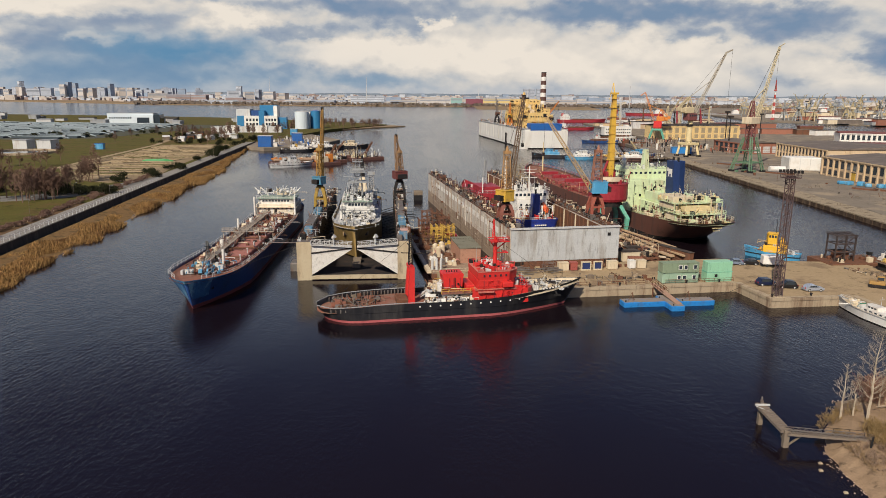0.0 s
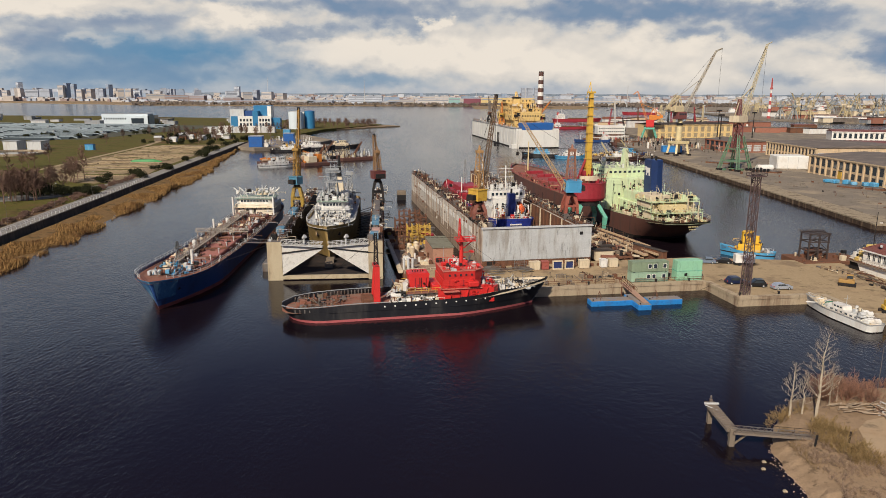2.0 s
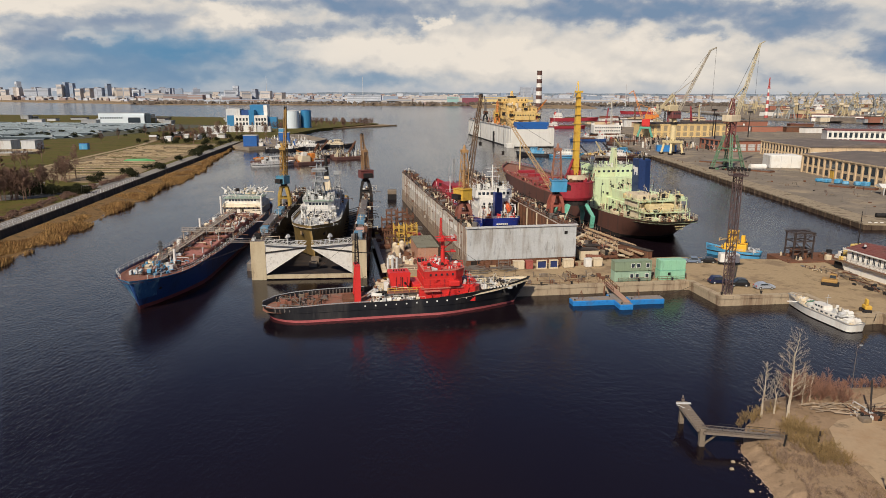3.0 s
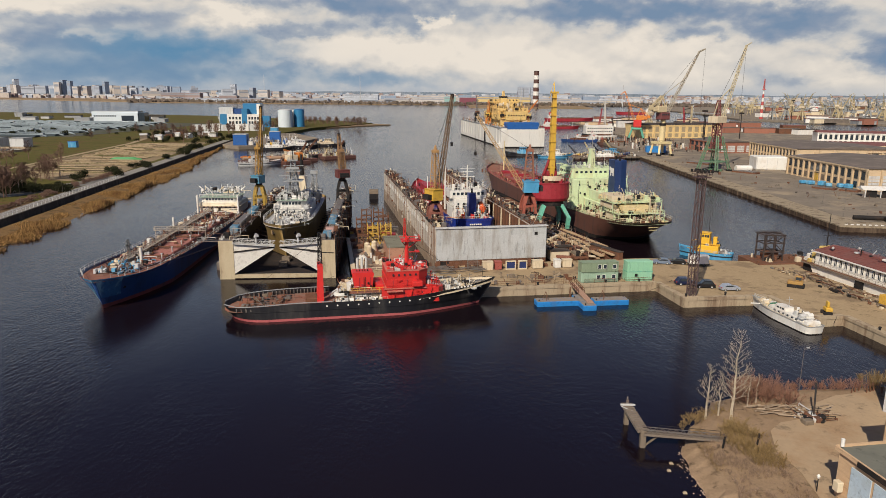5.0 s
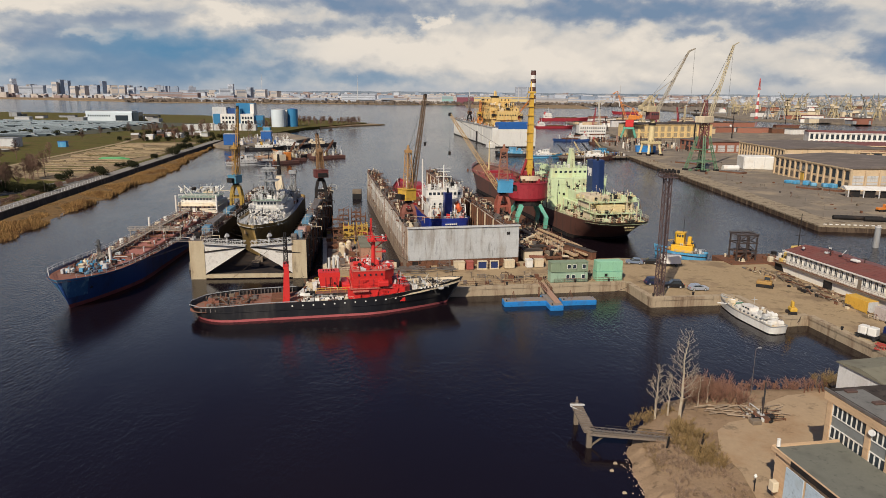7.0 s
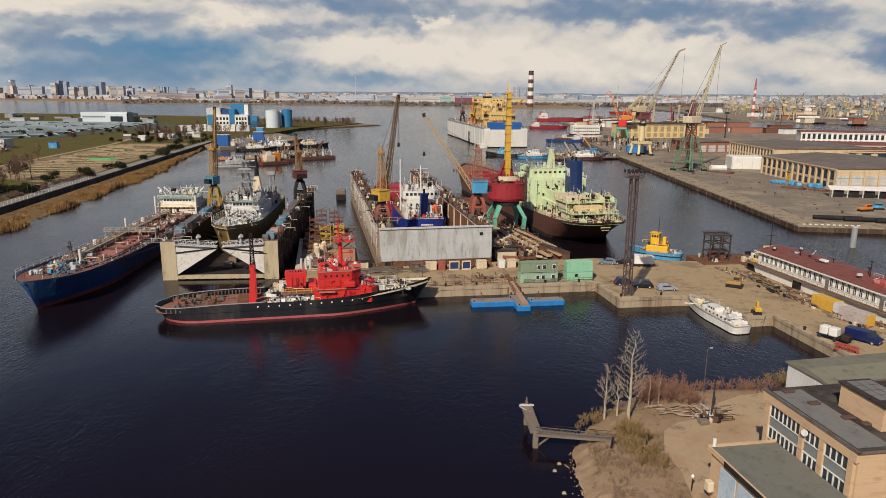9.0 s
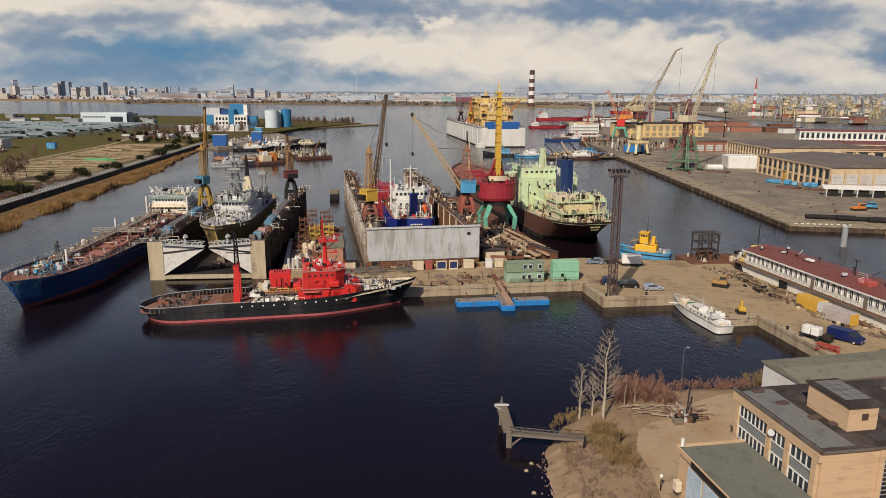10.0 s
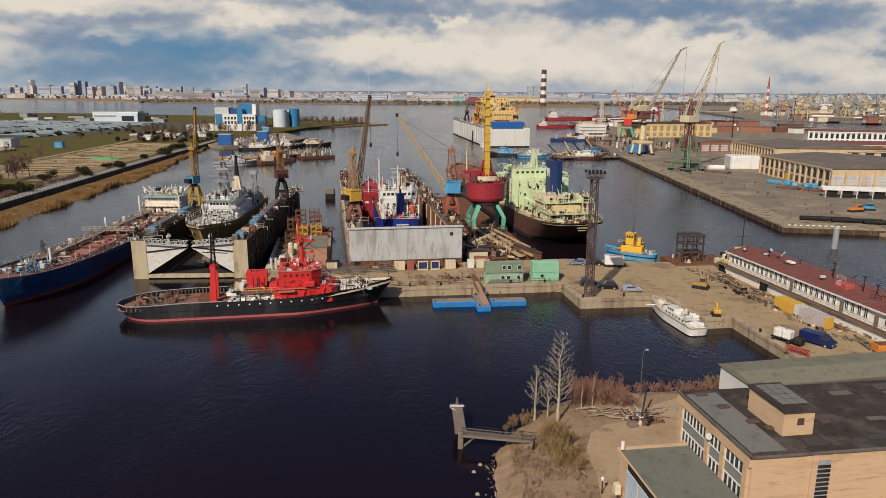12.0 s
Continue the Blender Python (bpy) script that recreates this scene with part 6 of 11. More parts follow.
def slip_clutter():
    t = thing("scrap_pile", "heaps of scrap, timbers and rusty plates on the slipway", "scrap pile", 50, 190, 1.6, 12, kind="stuff")
    rd = random.Random(12)
    for k, (m, n) in enumerate(((M_rust, 130), (mat("timber_tan", (0.42, 0.29, 0.17), 0.9, size=1.0, island=0.5), 80), (M_dark, 50), (M_cream, 30), (M_deckbrown, 40))):
        b = B()
        for _ in range(n):
            v = rd.uniform(-13, 42)
            u = rd.uniform(-7.0, 5.5 - max(0, v) * 0.07)
            a, l = rd.uniform(0, 3.14), rd.uniform(0.6, 4.5)
            z = rd.uniform(0.1, 1.3)
            b.bar((u, v, z), (u + l * math.cos(a), v + l * math.sin(a), z + rd.uniform(-0.1, 0.5)), rd.uniform(0.15, 0.9), rd.uniform(0.1, 0.7))
        part(("plates", "timbers", "blocks", "bags", "girders")[k], b, m, t)
    tim = MATS["timber_tan"]
    for u, v0, v1, z, w in ((1.5, -12, 26, 1.2, 1.3), (4.2, -13, 22, 1.5, 0.8), (-1.5, -10, 30, 0.9, 0.7), (5.6, -6, 18, 2.2, 0.6)):
        part("long_timber", B().bar((u + 2.2, v0, z), (u - 2.2, v1, z + 0.5), w, 0.4), tim if w != 0.7 else M_rust, t, "long weathered timber staging")
    for i in range(7):
        part("slip_rail", B().bar((-6 + i * 2, -14, 0.2), (-6 + i * 2, 60, 0.2), 0.3, 0.4), M_rust, t)
    return t


slip_clutter()
for (x, y, ln, w2, h, m, rz) in ((44.6, 179.5, 5, 3.4, 2.6, M_cream, 12), (47, 186, 4, 2.5, 2.2, M_rust, 15), (58, 183.5, 1.6, 12, 2.4, M_rust, 28)):
    c = thing("work_shed", "small weathered site shed among scrap", "shed", x, y, 1.6, rz)
    part("body", R(-ln / 2, ln / 2, -w2 / 2, w2 / 2, 0, h, 0.08), m, c)
    part("roof", R(-ln / 2 - 0.15, ln / 2 + 0.15, -w2 / 2 - 0.15, w2 / 2 + 0.15, h, h + 0.12), M_roofdark, c)


def work_barge():
    t = thing("work_barge", "cluttered brown work barge with brick shed and scaffolding", "barge", -3.5, 163.5, 0, 10.5)
    part("hull", R(-3.5, 11.5, 0, 58, -1, 1.5, 0.3), M_rust, t, "rusty barge hull")
    part("deck", R(-3.3, 11.3, 0.2, 57.8, 1.5, 1.58), mat("barge_deck", (0.30, 0.21, 0.14), 0.9, size=2.0, second=(0.16, 0.09, 0.06), amount=0.8), t)
    part("side_walk", R(-4.6, -3.5, 2, 40, 1.2, 1.9), M_cream, t)
    s = part("brick_shed", R(5.2, 10.6, 10, 24, 1.58, 5.4), mat("pinkish_brick", (0.38, 0.20, 0.13), 0.85, size=2.0, second=(0.28, 0.14, 0.09), amount=0.6), t, "reddish brick shed")
    part("shed_roof", R(5.0, 10.8, 9.8, 24.2, 5.4, 5.65), M_roofgrey, s, "grey-green flat roof")
    sc = mat("scaffold_yellow", (0.52, 0.33, 0.06), 0.6, size=1.0)
    for i, (x0, y0, h, m) in enumerate(((1.5, 34, 5.5, sc), (5.5, 36, 5.0, sc), (-1.5, 40, 6.5, M_rust), (5.5, 44, 6.5, M_rust), (0.5, 47, 7.5, M_rust), (4.5, 52, 7.0, M_rust), (-1.5, 30, 4.0, M_rust))):
        b = B()
        for u in range(3):
            for v in range(3):
                b.bar((x0 + u * 1.5, y0 + v * 1.6, 1.58), (x0 + u * 1.5, y0 + v * 1.6, 1.58 + h), 0.14)
        for k in range(int(h / 1.5)):
            z = 2.8 + k * 1.5
            for u in range(3):
                b.bar((x0 + u * 1.5, y0, z), (x0 + u * 1.5, y0 + 3.2, z), 0.13).bar((x0, y0 + u * 1.6, z), (x0 + 3, y0 + u * 1.6, z), 0.13)
            b.bar((x0, y0, z), (x0 + 3, y0, z + 1.4), 0.1)
            if k % 2:
                b.box(x0, x0 + 3, y0, y0 + 1.2, z, z + 0.1)
        tagged(part("scaffold", b, m, t), kind="stuff")
    rd = random.Random(14)
    clutter(t, rd, -3, 11, 25, 57, 1.58, 60, [M_rust, M_rust, M_steel, sc, M_dark, M_crimson], big=3.0)
    clutter(t, rd, -2, 5, 8, 28, 1.58, 44, [M_cream, M_rust, mat("pink_tank", (0.45, 0.22, 0.18), 0.7), M_white, M_steel], big=2.0)
    for x, y in ((0.5, 22), (2.2, 20), (0.8, 18), (2.6, 24)):
        part("gas_tank", B().cyl((x, y, 1.58), (x, y, 4.0), 0.75, 0.75, 12).cyl((x, y, 4.0), (x, y, 4.4), 0.75, 0.3, 12), M_cream, t, "cream upright tank")
    for i in range(3):
        part("bollard", B().cyl((-3 + i * 1.1, 4, 1.5), (-3 + i * 1.1, 4, 4.4), 0.32, 0.32, 8), M_pale, t)
    part("deck_rail", B().rail([(-3.4, 0.3, 1.58), (11.3, 0.3, 1.58)], 1.1, 1.5, 0.08), M_cream, t)
    return t


work_barge()
b = thing("mooring_dolphin", "small concrete mooring block with a cabin in the water", "mooring block", -17.5, 293, 0, 5)
part("block", R(-1.9, 1.9, -1.9, 1.9, -1, 2.2, 0.2), M_dark, b)
part("cap", R(-1.9, 1.9, -1.9, 1.9, 2.2, 3.9, 0.1), M_wood, b)
b = thing("mooring_dolphin", "dark plated mooring block with a sandy top", "mooring block", 8.5, 166.2, 0, 12)
part("block", R(-1.8, 1.8, -1.4, 1.4, -1, 4.0, 0.1), M_dark, b)
part("cap", R(-1.6, 1.0, -1.5, -1.4, 1.8, 4.0), M_cream, b)


# ---- things on the quay ----
def cabin_stack():
    """Two site cabins, one on the other; x along the quay."""
    pale = mat("cabin_pale_green", (0.30, 0.42, 0.30), 0.65, size=2.0, second=(0.22, 0.28, 0.20), amount=0.5, streak=True)
    olive = mat("cabin_olive", (0.22, 0.28, 0.18), 0.65, size=2.0, second=(0.15, 0.17, 0.11), amount=0.5, streak=True)
    for z, m, nm in ((0.0, pale, "pale green site cabin, lower of a stack"), (2.42, olive, "olive green site cabin, upper of a stack")):
        t = thing("site_cabin", nm, "cabin", 46.2, 154.4, 2.0 + z, 9.6, "stacked cabins")
        part("body", R(0, 8.9, 0, 2.5, 0.1, 2.4, 0.08), m, t)
        part("roof", R(-0.06, 8.96, -0.06, 2.56, 2.32, 2.42), m, t)
        for i in range(20):
            part("rib", R(0.2 + i * 0.45, 0.3 + i * 0.45, -0.05, 0.02, 0.15, 2.3), m, t)
        for x in (3.9, 5.2, 7.5) if z else (3.7, 5.0, 7.4):
            w = part("window", R(x, x + 0.75, -0.09, -0.02, 0.95, 1.85), GLASS, t)
            part("window_frame", B().box(x - 0.08, x, -0.11, 0, 0.87, 1.93).box(x + 0.75, x + 0.83, -0.11, 0, 0.87, 1.93).box(x - 0.08, x + 0.83, -0.11, 0, 1.85, 1.93).box(x - 0.08, x + 0.83, -0.11, 0, 0.87, 0.95), M_white, w)
        for x in (0.3, 8.2):
            part("skid", R(x, x + 0.4, 0, 2.5, 0, 0.1), M_dark, t)
    mint = mat("cabin_mint", (0.27, 0.52, 0.34), 0.65, size=2.0, second=(0.2, 0.4, 0.28), amount=0.5, streak=True)
    t = thing("site_cabin", "mint green site cabin on a lower container", "cabin", 57.2, 156.6, 2.0, 9.6, "stacked cabins")
    part("body", R(0, 6.3, 0, 2.6, 0, 2.3, 0.06), mint, t)
    part("upper_body", R(0.05, 6.25, 0.05, 2.55, 2.3, 4.7, 0.06), mint, t)
    part("joint_band", R(-0.05, 6.35, -0.05, 2.65, 2.22, 2.36), M_green, t)
    for i in range(13):
        part("rib", R(0.25 + i * 0.47, 0.35 + i * 0.47, -0.03, 0.03, 0.1, 4.55), mint, t)
    part("window", R(1.9, 2.6, -0.06, 0.0, 1.1, 1.8), M_dark, t)
    part("door", R(4.4, 5.3, -0.06, 0.0, 0.1, 2.1), mint, t)


cabin_stack()


def lamp_mast():
    t = thing("light_mast", "tall rust-brown lattice floodlight mast on the pier", "light mast", 68.3, 145.0, 2.0, 8)
    m = mat("mast_brown", (0.085, 0.05, 0.045), 0.7, size=1.5)
    part("mast", B().lattice((0, 0, 0.3), (0, 0, 26.2), 1.45, 1.3, 20, 0.14, (0, 1, 0)), m, t, "four-legged lattice shaft")
    part("base_plate", R(-1.3, 1.3, -1.3, 1.3, 0, 0.3, 0.05), M_concrete, t)
    p = part("platform", R(-1.6, 1.6, -1.2, 1.2, 25.8, 26.0), m, t)
    part("platform_rail", B().rail([(-1.6, -1.2, 26), (1.6, -1.2, 26), (1.6, 1.2, 26), (-1.6, 1.2, 26), (-1.6, -1.2, 26)], 1.0, 0.95, 0.07), m, p)
    for i in range(5):
        for y in (-1.3, 1.3):
            part("floodlight", B().box(-1.85 + i * 0.8, -1.4 + i * 0.8, y - 0.2, y + 0.2, 26.9, 27.5, 0.05), M_dark, p)
    part("ladder", B().bar((-0.2, -0.8, 0.3), (-0.2, -0.75, 26), 0.06).bar((0.2, -0.8, 0.3), (0.2, -0.75, 26), 0.06), m, t)


lamp_mast()


def car(name, label, x, y, rz, paint, L=4.4, Wd=1.8, H=1.5, van=False, z=2.0, roofline=None):
    t = thing(name, label, "van" if van else "car", x, y, z, rz)
    h, w = L / 2, Wd / 2
    if van:
        prof = [(-h, 0.35), (-h, H), (h - 1.7, H), (h - 0.75, H * 0.62), (h, H * 0.5), (h, 0.35)]
        glass = [(h - 1.62, H - 0.12), (h - 0.80, H * 0.66), (h - 1.9, H * 0.64), (h - 2.2, H - 0.15)]
    else:
        prof = [(-h, 0.3), (-h, 0.85), (-h + 0.25, 0.95), (-h + 0.75, H - 0.05), (-h + 1.3, H), (h - 2.0, H), (h - 1.15, 0.98), (h - 0.1, 0.82), (h, 0.6), (h, 0.3)]
        glass = [(-h + 0.65, 1.0), (-h + 0.95, H - 0.12), (h - 2.05, H - 0.1), (h - 1.35, 1.0)]
    part("body", B().quadloop([[(px_, yy, pz) for px_, pz in prof] for yy in (-w, -w * 0.92, w * 0.92, w)][0:4]), paint, t)
    for yy in (-w - 0.015, w + 0.005):
        part("window", B().quadloop([[(gx, yy, gz) for gx, gz in glass], [(gx, yy + 0.012, gz) for gx, gz in glass]]), GLASS, t)
    fx = (h - 1.68, H - 0.05, h - 0.78, H * 0.65) if van else (h - 1.95, H - 0.04, h - 1.2, 1.02)
    part("windscreen", B().quadloop([[(fx[0] + o, -w * 0.85, fx[1] + o), (fx[0] + o, w * 0.85, fx[1] + o), (fx[2] + o, w * 0.88, fx[3] + o), (fx[2] + o, -w * 0.88, fx[3] + o)] for o in (0.0, 0.03)]), GLASS, t)
    for sx in (-h * 0.62, h * 0.62):
        for sy in (-w + 0.08, w - 0.08):
            wh = part("wheel", B().cyl((sx, sy - 0.11, 0.33), (sx, sy + 0.11, 0.33), 0.33, n=12), M_rubber, t)
            part("rim", B().cyl((sx, sy - 0.125, 0.33), (sx, sy + 0.125, 0.33), 0.19, n=8), M_pale, wh)
    for sy in (-w * 0.7, w * 0.7):
        part("headlight", R(h - 0.02, h + 0.03, sy - 0.18, sy + 0.18, 0.6, 0.75), M_white, t)
        part("tail_light", R(-h - 0.03, -h + 0.02, sy - 0.15, sy + 0.15, 0.7, 0.95), M_red, t)
    return t


P_dark = mat("car_dark_blue", (0.012, 0.018, 0.05), 0.3, vary=0.05)
P_black = mat("car_black", (0.012, 0.012, 0.014), 0.3, vary=0.05)
P_silver = mat("car_silver", (0.42, 0.46, 0.52), 0.3, 0.4, vary=0.05)
P_navy = mat("van_navy", (0.01, 0.018, 0.085), 0.3, vary=0.08)
car("suv", "dark blue estate car parked on the pier", 70.2, 154.6, 4, P_dark, 4.7, 1.9, 1.7)
car("suv", "black off-road car parked beside the mast", 73.8, 152.4, 176, P_black, 4.4, 1.9, 1.75)
car("silver_car", "silver hatchback parked on the pier", 78.6, 150.2, 6, P_silver, 4.3, 1.75, 1.45)
car("parked_car", "grey-blue saloon at the far edge of the pier", 70.4, 174.3, 170, mat("car_greyblue", (0.15, 0.19, 0.25), 0.35), 4.3)
car("parked_car", "dark saloon at the far edge of the pier", 74.4, 174.4, 172, P_black, 4.4)
car("panel_van", "long dark blue panel van on the sandy yard", 104.2, 118.6, -52, P_navy, 5.8, 2.0, 2.1, van=True)


def container(label, x, y, rz, body, end, L=5.9, z=2.0):
    t = thing("container", label, "container", x, y, z, rz)
    part("body", R(0, L, 0, 2.4, 0.12, 2.5, 0.05), body, t)
    for i in range(int(L / 0.42)):
        part("rib", R(0.15 + i * 0.42, 0.3 + i * 0.42, -0.04, 0.02, 0.3, 2.35), body, t)
    part("end_door", R(L - 0.02, L + 0.05, 0.05, 2.35, 0.2, 2.42), end, t)
    for u in (0.0, L - 0.18):
        for v in (-0.05, 2.27):
            part("corner_post", R(u, u + 0.18, v, v + 0.18, 0, 2.58), body, t)
    return t


container("bright yellow container with a pale grey end", 105.6, 140.0, -77, mat("container_yellow", (0.58, 0.34, 0.05), 0.6, size=2, vary=0.15), M_pale)
container("dusty grey container with a yellow end", 106.6, 131.4, -68, mat("container_greypink", (0.42, 0.36, 0.33), 0.7, size=2), mat("container_yellow", (0, 0, 0)))


def trailer():
    t = thing("tank_trailer", "small trailer carrying two white tanks", "trailer", 98.8, 119.8, 2.0, -55)
    part("bed", R(-2.0, 2.0, -0.9, 0.9, 0.6, 0.75), M_dark, t)
    for x in (-0.9, 0.75):
        part("tank", R(x - 0.75, x + 0.75, -0.8, 0.8, 0.75, 2.3, 0.15), M_white, t, "white cube tank")
    for x in (-1.4, 1.4):
        for y in (-1.0, 1.0):
            part("wheel", B().cyl((x, y - 0.12, 0.32), (x, y + 0.12, 0.32), 0.32, n=12), M_rubber, t)
    part("cab", R(2.1, 3.6, -0.85, 0.85, 0.4, 1.6, 0.2), M_dark, t, "dark low cab")
    t = thing("site_trailer", "white box trailer near the tug berth", "trailer", 79.2, 172.6, 2.0, -4)
    part("box", R(-2.4, 2.4, -1.1, 1.1, 0.7, 2.9, 0.08), M_white, t)
    part("chassis", R(-2.6, 2.6, -1.0, 1.0, 0.5, 0.7), M_dark, t)
    for x in (-1.3, 1.3):
        for y in (-1.0, 1.0):
            part("wheel", B().cyl((x, y - 0.12, 0.4), (x, y + 0.12, 0.4), 0.4, n=12), M_rubber, t)


trailer()


def machine(name, label, x, y, rz, m, L, boom=False):
    t = thing(name, label, "machine", x, y, 2.0, rz)
    part("tracks", B().box(-L / 2, L / 2, -1.1, -0.6, 0, 0.7, 0.1).box(-L / 2, L / 2, 0.6, 1.1, 0, 0.7, 0.1), M_dark, t)
    part("body", R(-L / 2, L / 2 - 0.4, -0.95, 0.95, 0.7, 1.5, 0.12), m, t)
    c = part("cab", R(-0.3, L / 2 - 0.7, -0.7, 0.5, 1.5, 2.7, 0.1), m, t)
    part("cab_window", R(-0.2, L / 2 - 0.8, -0.74, -0.68, 1.8, 2.5), GLASS, c)
    if boom:
        part("boom", B().bar((L / 2 - 0.6, 0, 1.4), (L / 2 + 1.2, 0, 2.2), 0.25).bar((L / 2 + 1.2, 0, 2.2), (L / 2 + 2.0, 0, 0.6), 0.2), m, t)
        part("bucket", R(L / 2 + 1.7, L / 2 + 2.4, -0.5, 0.5, 0.1, 0.7, 0.1), M_dark, t)
    return t


machine("bulldozer", "ochre tracked loader parked on the yard", 95.0, 153.6, -30, mat("loader_ochre", (0.36, 0.21, 0.06), 0.7, size=1.5, second=(0.16, 0.09, 0.05), amount=0.8), 3.6)
machine("compressor", "small yellow compressor at the quay edge", 91.5, 133.6, 170, M_yellow, 1.7)


def quay_row():
    """Boxes, racks and skips in front of the grey end wall."""
    ex, ey = Vector((0.984, 0.176)), Vector((-0.176, 0.984))
    o = Vector((14.0, 163.2))
    items = [(10.2, 2.6, M_cream, "cream box with a lid", 0), (13.3, 1.7, mat("rack_red", (0.32, 0.08, 0.06), 0.7), "dull red wooden quay crate", 0), (16.0, 2.5, mat("panel_navy", (0.02, 0.035, 0.12), 0.5), "blue panel in a pale frame", 1), (19.2, 2.2, mat("panel_navy", (0, 0, 0)), "blue panel in a pale frame", 1), (23.0, 2.5, M_cream, "tan wooden crate on a pallet", 0), (28.6, 1.6, M_white, "white bagged bundle on a pallet", 0), (6.6, 2.6, M_steel, "rusty open steel pipe rack", 2), (30.8, 2.2, M_cream, "sandy crate by the wall", 0)]
    for u, w, m, lab, kind in items:
        p = o + ex * u
        t = thing("crate" if kind == 0 else "panel_rack", lab, "crate" if kind == 0 else "rack", p.x, p.y, 2.0, 10.2, "quay crates")
        if kind == 0:
            part("box", R(0, w, 0, 1.6, 0.1, 2.0, 0.06), m, t)
            part("lid", R(-0.06, w + 0.06, -0.06, 1.66, 2.0, 2.12), m, t)
            part("pallet", R(0, w, 0.1, 1.5, 0, 0.1), M_wood, t)
        elif kind == 1:
            part("panel", R(0.2, w - 0.2, 0.2, 0.4, 0.3, 2.0), m, t)
            part("frame", B().box(0, 0.2, 0, 0.6, 0, 2.2).box(w - 0.2, w, 0, 0.6, 0, 2.2).box(0.2, w - 0.2, 0, 0.6, 2.0, 2.2).box(0.2, w - 0.2, 0, 0.6, 0, 0.3), M_cream, t)
        else:
            b2 = B()
            for x in (0, w):
                for y in (0, 1.6):
                    b2.bar((x, y, 0), (x, y, 2.4), 0.12)
            for z in (0.8, 1.6, 2.3):
                b2.bar((0, 0, z), (w, 0, z), 0.1).bar((0, 1.6, z), (w, 1.6, z), 0.1)
            part("frame", b2, m, t)
    t = thing("scrap_row", "pipes and rusty frames laid along the quay", "scrap", o.x, o.y, 2.0, 10.2, kind="stuff")
    rd = random.Random(6)
    b1, b2 = B(), B()
    for i in range(46):
        x, y, l = rd.uniform(-12, 9), rd.uniform(-2.5, 2.8), rd.uniform(1, 7)
        b1.bar((x, y, 0.15 + rd.uniform(0, 0.8)), (x + l, y + rd.uniform(-0.5, 0.5), 0.15 + rd.uniform(0, 0.8)), rd.uniform(0.08, 0.3))
        x, y = rd.uniform(-10, 34), rd.uniform(1.8, 3.2)
        s = rd.uniform(0.4, 1.2)
        b2.box(x, x + s, y, y + s, 0, rd.uniform(0.4, 1.6))
    part("pipes", b1, M_steel, t)
    part("boxes", b2, M_rust, t)
    # hand-rail and timber fenders along the front
    q = thing("quay_rail", "low rusty hand-rail along the quay edge", "rail", 0, 0, 2.16)
    part("rail", B().rail([(24.5, 150.4, 0), (42, 153.2, 0)], 1.0, 2.0, 0.07), M_rust, q)
    part("rail", B().rail([(47, 154.2, 0), (63.5, 156.9, 0)], 0.9, 2.2, 0.07), M_rust, q)
    for x, y in ((29, 151), (36, 152.2), (52, 155), (60, 156.2), (67.0, 144.4), (76, 145.8), (92, 133.6), (96.4, 124)):
        m = thing("bollard", "rusty cast-iron mooring bollard", "bollard", x, y, 2.0, 0, "quay bollards")
        part("post", B().cyl((0, 0, 0), (0, 0, 0.6), 0.22, 0.2, 8).cyl((0, 0, 0.6), (0, 0, 0.8), 0.32, 0.28, 8), M_dark, m)


quay_row()


def pontoons():
    for label, x, y, L, W in (("bright blue floating pontoon moored below the quay", 34.8, 142.2, 9.4, 2.9), ("bright blue pontoon lying across between the others", 44.3, 139.9, 2.9, 8.4), ("bright blue floating pontoon at the end of the row", 47.3, 143.6, 7.8, 2.8)):
        t = thing("pontoon", label, "pontoon", x, y, 0, 8.5, "blue pontoons")
        part("float", R(0, L, 0, W, -0.4, 1.1, 0.15), M_pontoon, t)
        part("deck", R(0.12, L - 0.12, 0.12, W - 0.12, 1.1, 1.16), mat("pontoon_deck", (0.24, 0.20, 0.16), 0.9, size=1.5, second=(0.1, 0.16, 0.25), amount=0.6), t)
        n = int(max(L, W) / 1.6)
        for i in range(n):
            part("rib", R(i * 1.6 + 0.2, i * 1.6 + 0.3, -0.04, 0.02, -0.2, 1.0) if L > W else R(-0.04, 0.02, i * 1.6 + 0.2, i * 1.6 + 0.3, -0.2, 1.0), M_pontoon, t)
        part("cleat", B().cyl((0.5, 0.5, 1.16), (0.5, 0.5, 1.5), 0.12, n=6).cyl((L - 0.5, W - 0.5, 1.16), (L - 0.5, W - 0.5, 1.5), 0.12, n=6), M_dark, t)
        if L > W:
            part("frame", B().bar((1.5, 1.5, 1.1), (2.2, 1.5, 3.0), 0.08).bar((2.9, 1.5, 1.1), (2.2, 1.5, 3.0), 0.08).bar((2.2, 0.6, 1.1), (2.2, 1.5, 3.0), 0.08), M_rust, t)
    g = thing("gangway", "rust-brown gangway down to the pontoons", "gangway", 44.9, 148.4, 0, 10)
    part("walk", B().quadloop([[(-0.7, y, z), (0.7, y, z), (0.7, y, z + 0.12), (-0.7, y, z + 0.12)] for y, z in ((-7, 1.2), (5.5, 2.2))]), mat("gangway_tan", (0.36, 0.22, 0.15), 0.8, size=1.0), g)
    for x in (-0.7, 0.7):
        part("side_rail", B().rail([(x, -1, 1.7), (x, 5.5, 2.3)], 1.0, 1.3, 0.08), M_rust, g)
    part("support", B().bar((-1.4, 2.4, 0), (-1.4, 2.4, 2.2), 0.25).bar((1.4, 2.4, 0), (1.4, 2.4, 2.2), 0.25), M_rust, g)


pontoons()


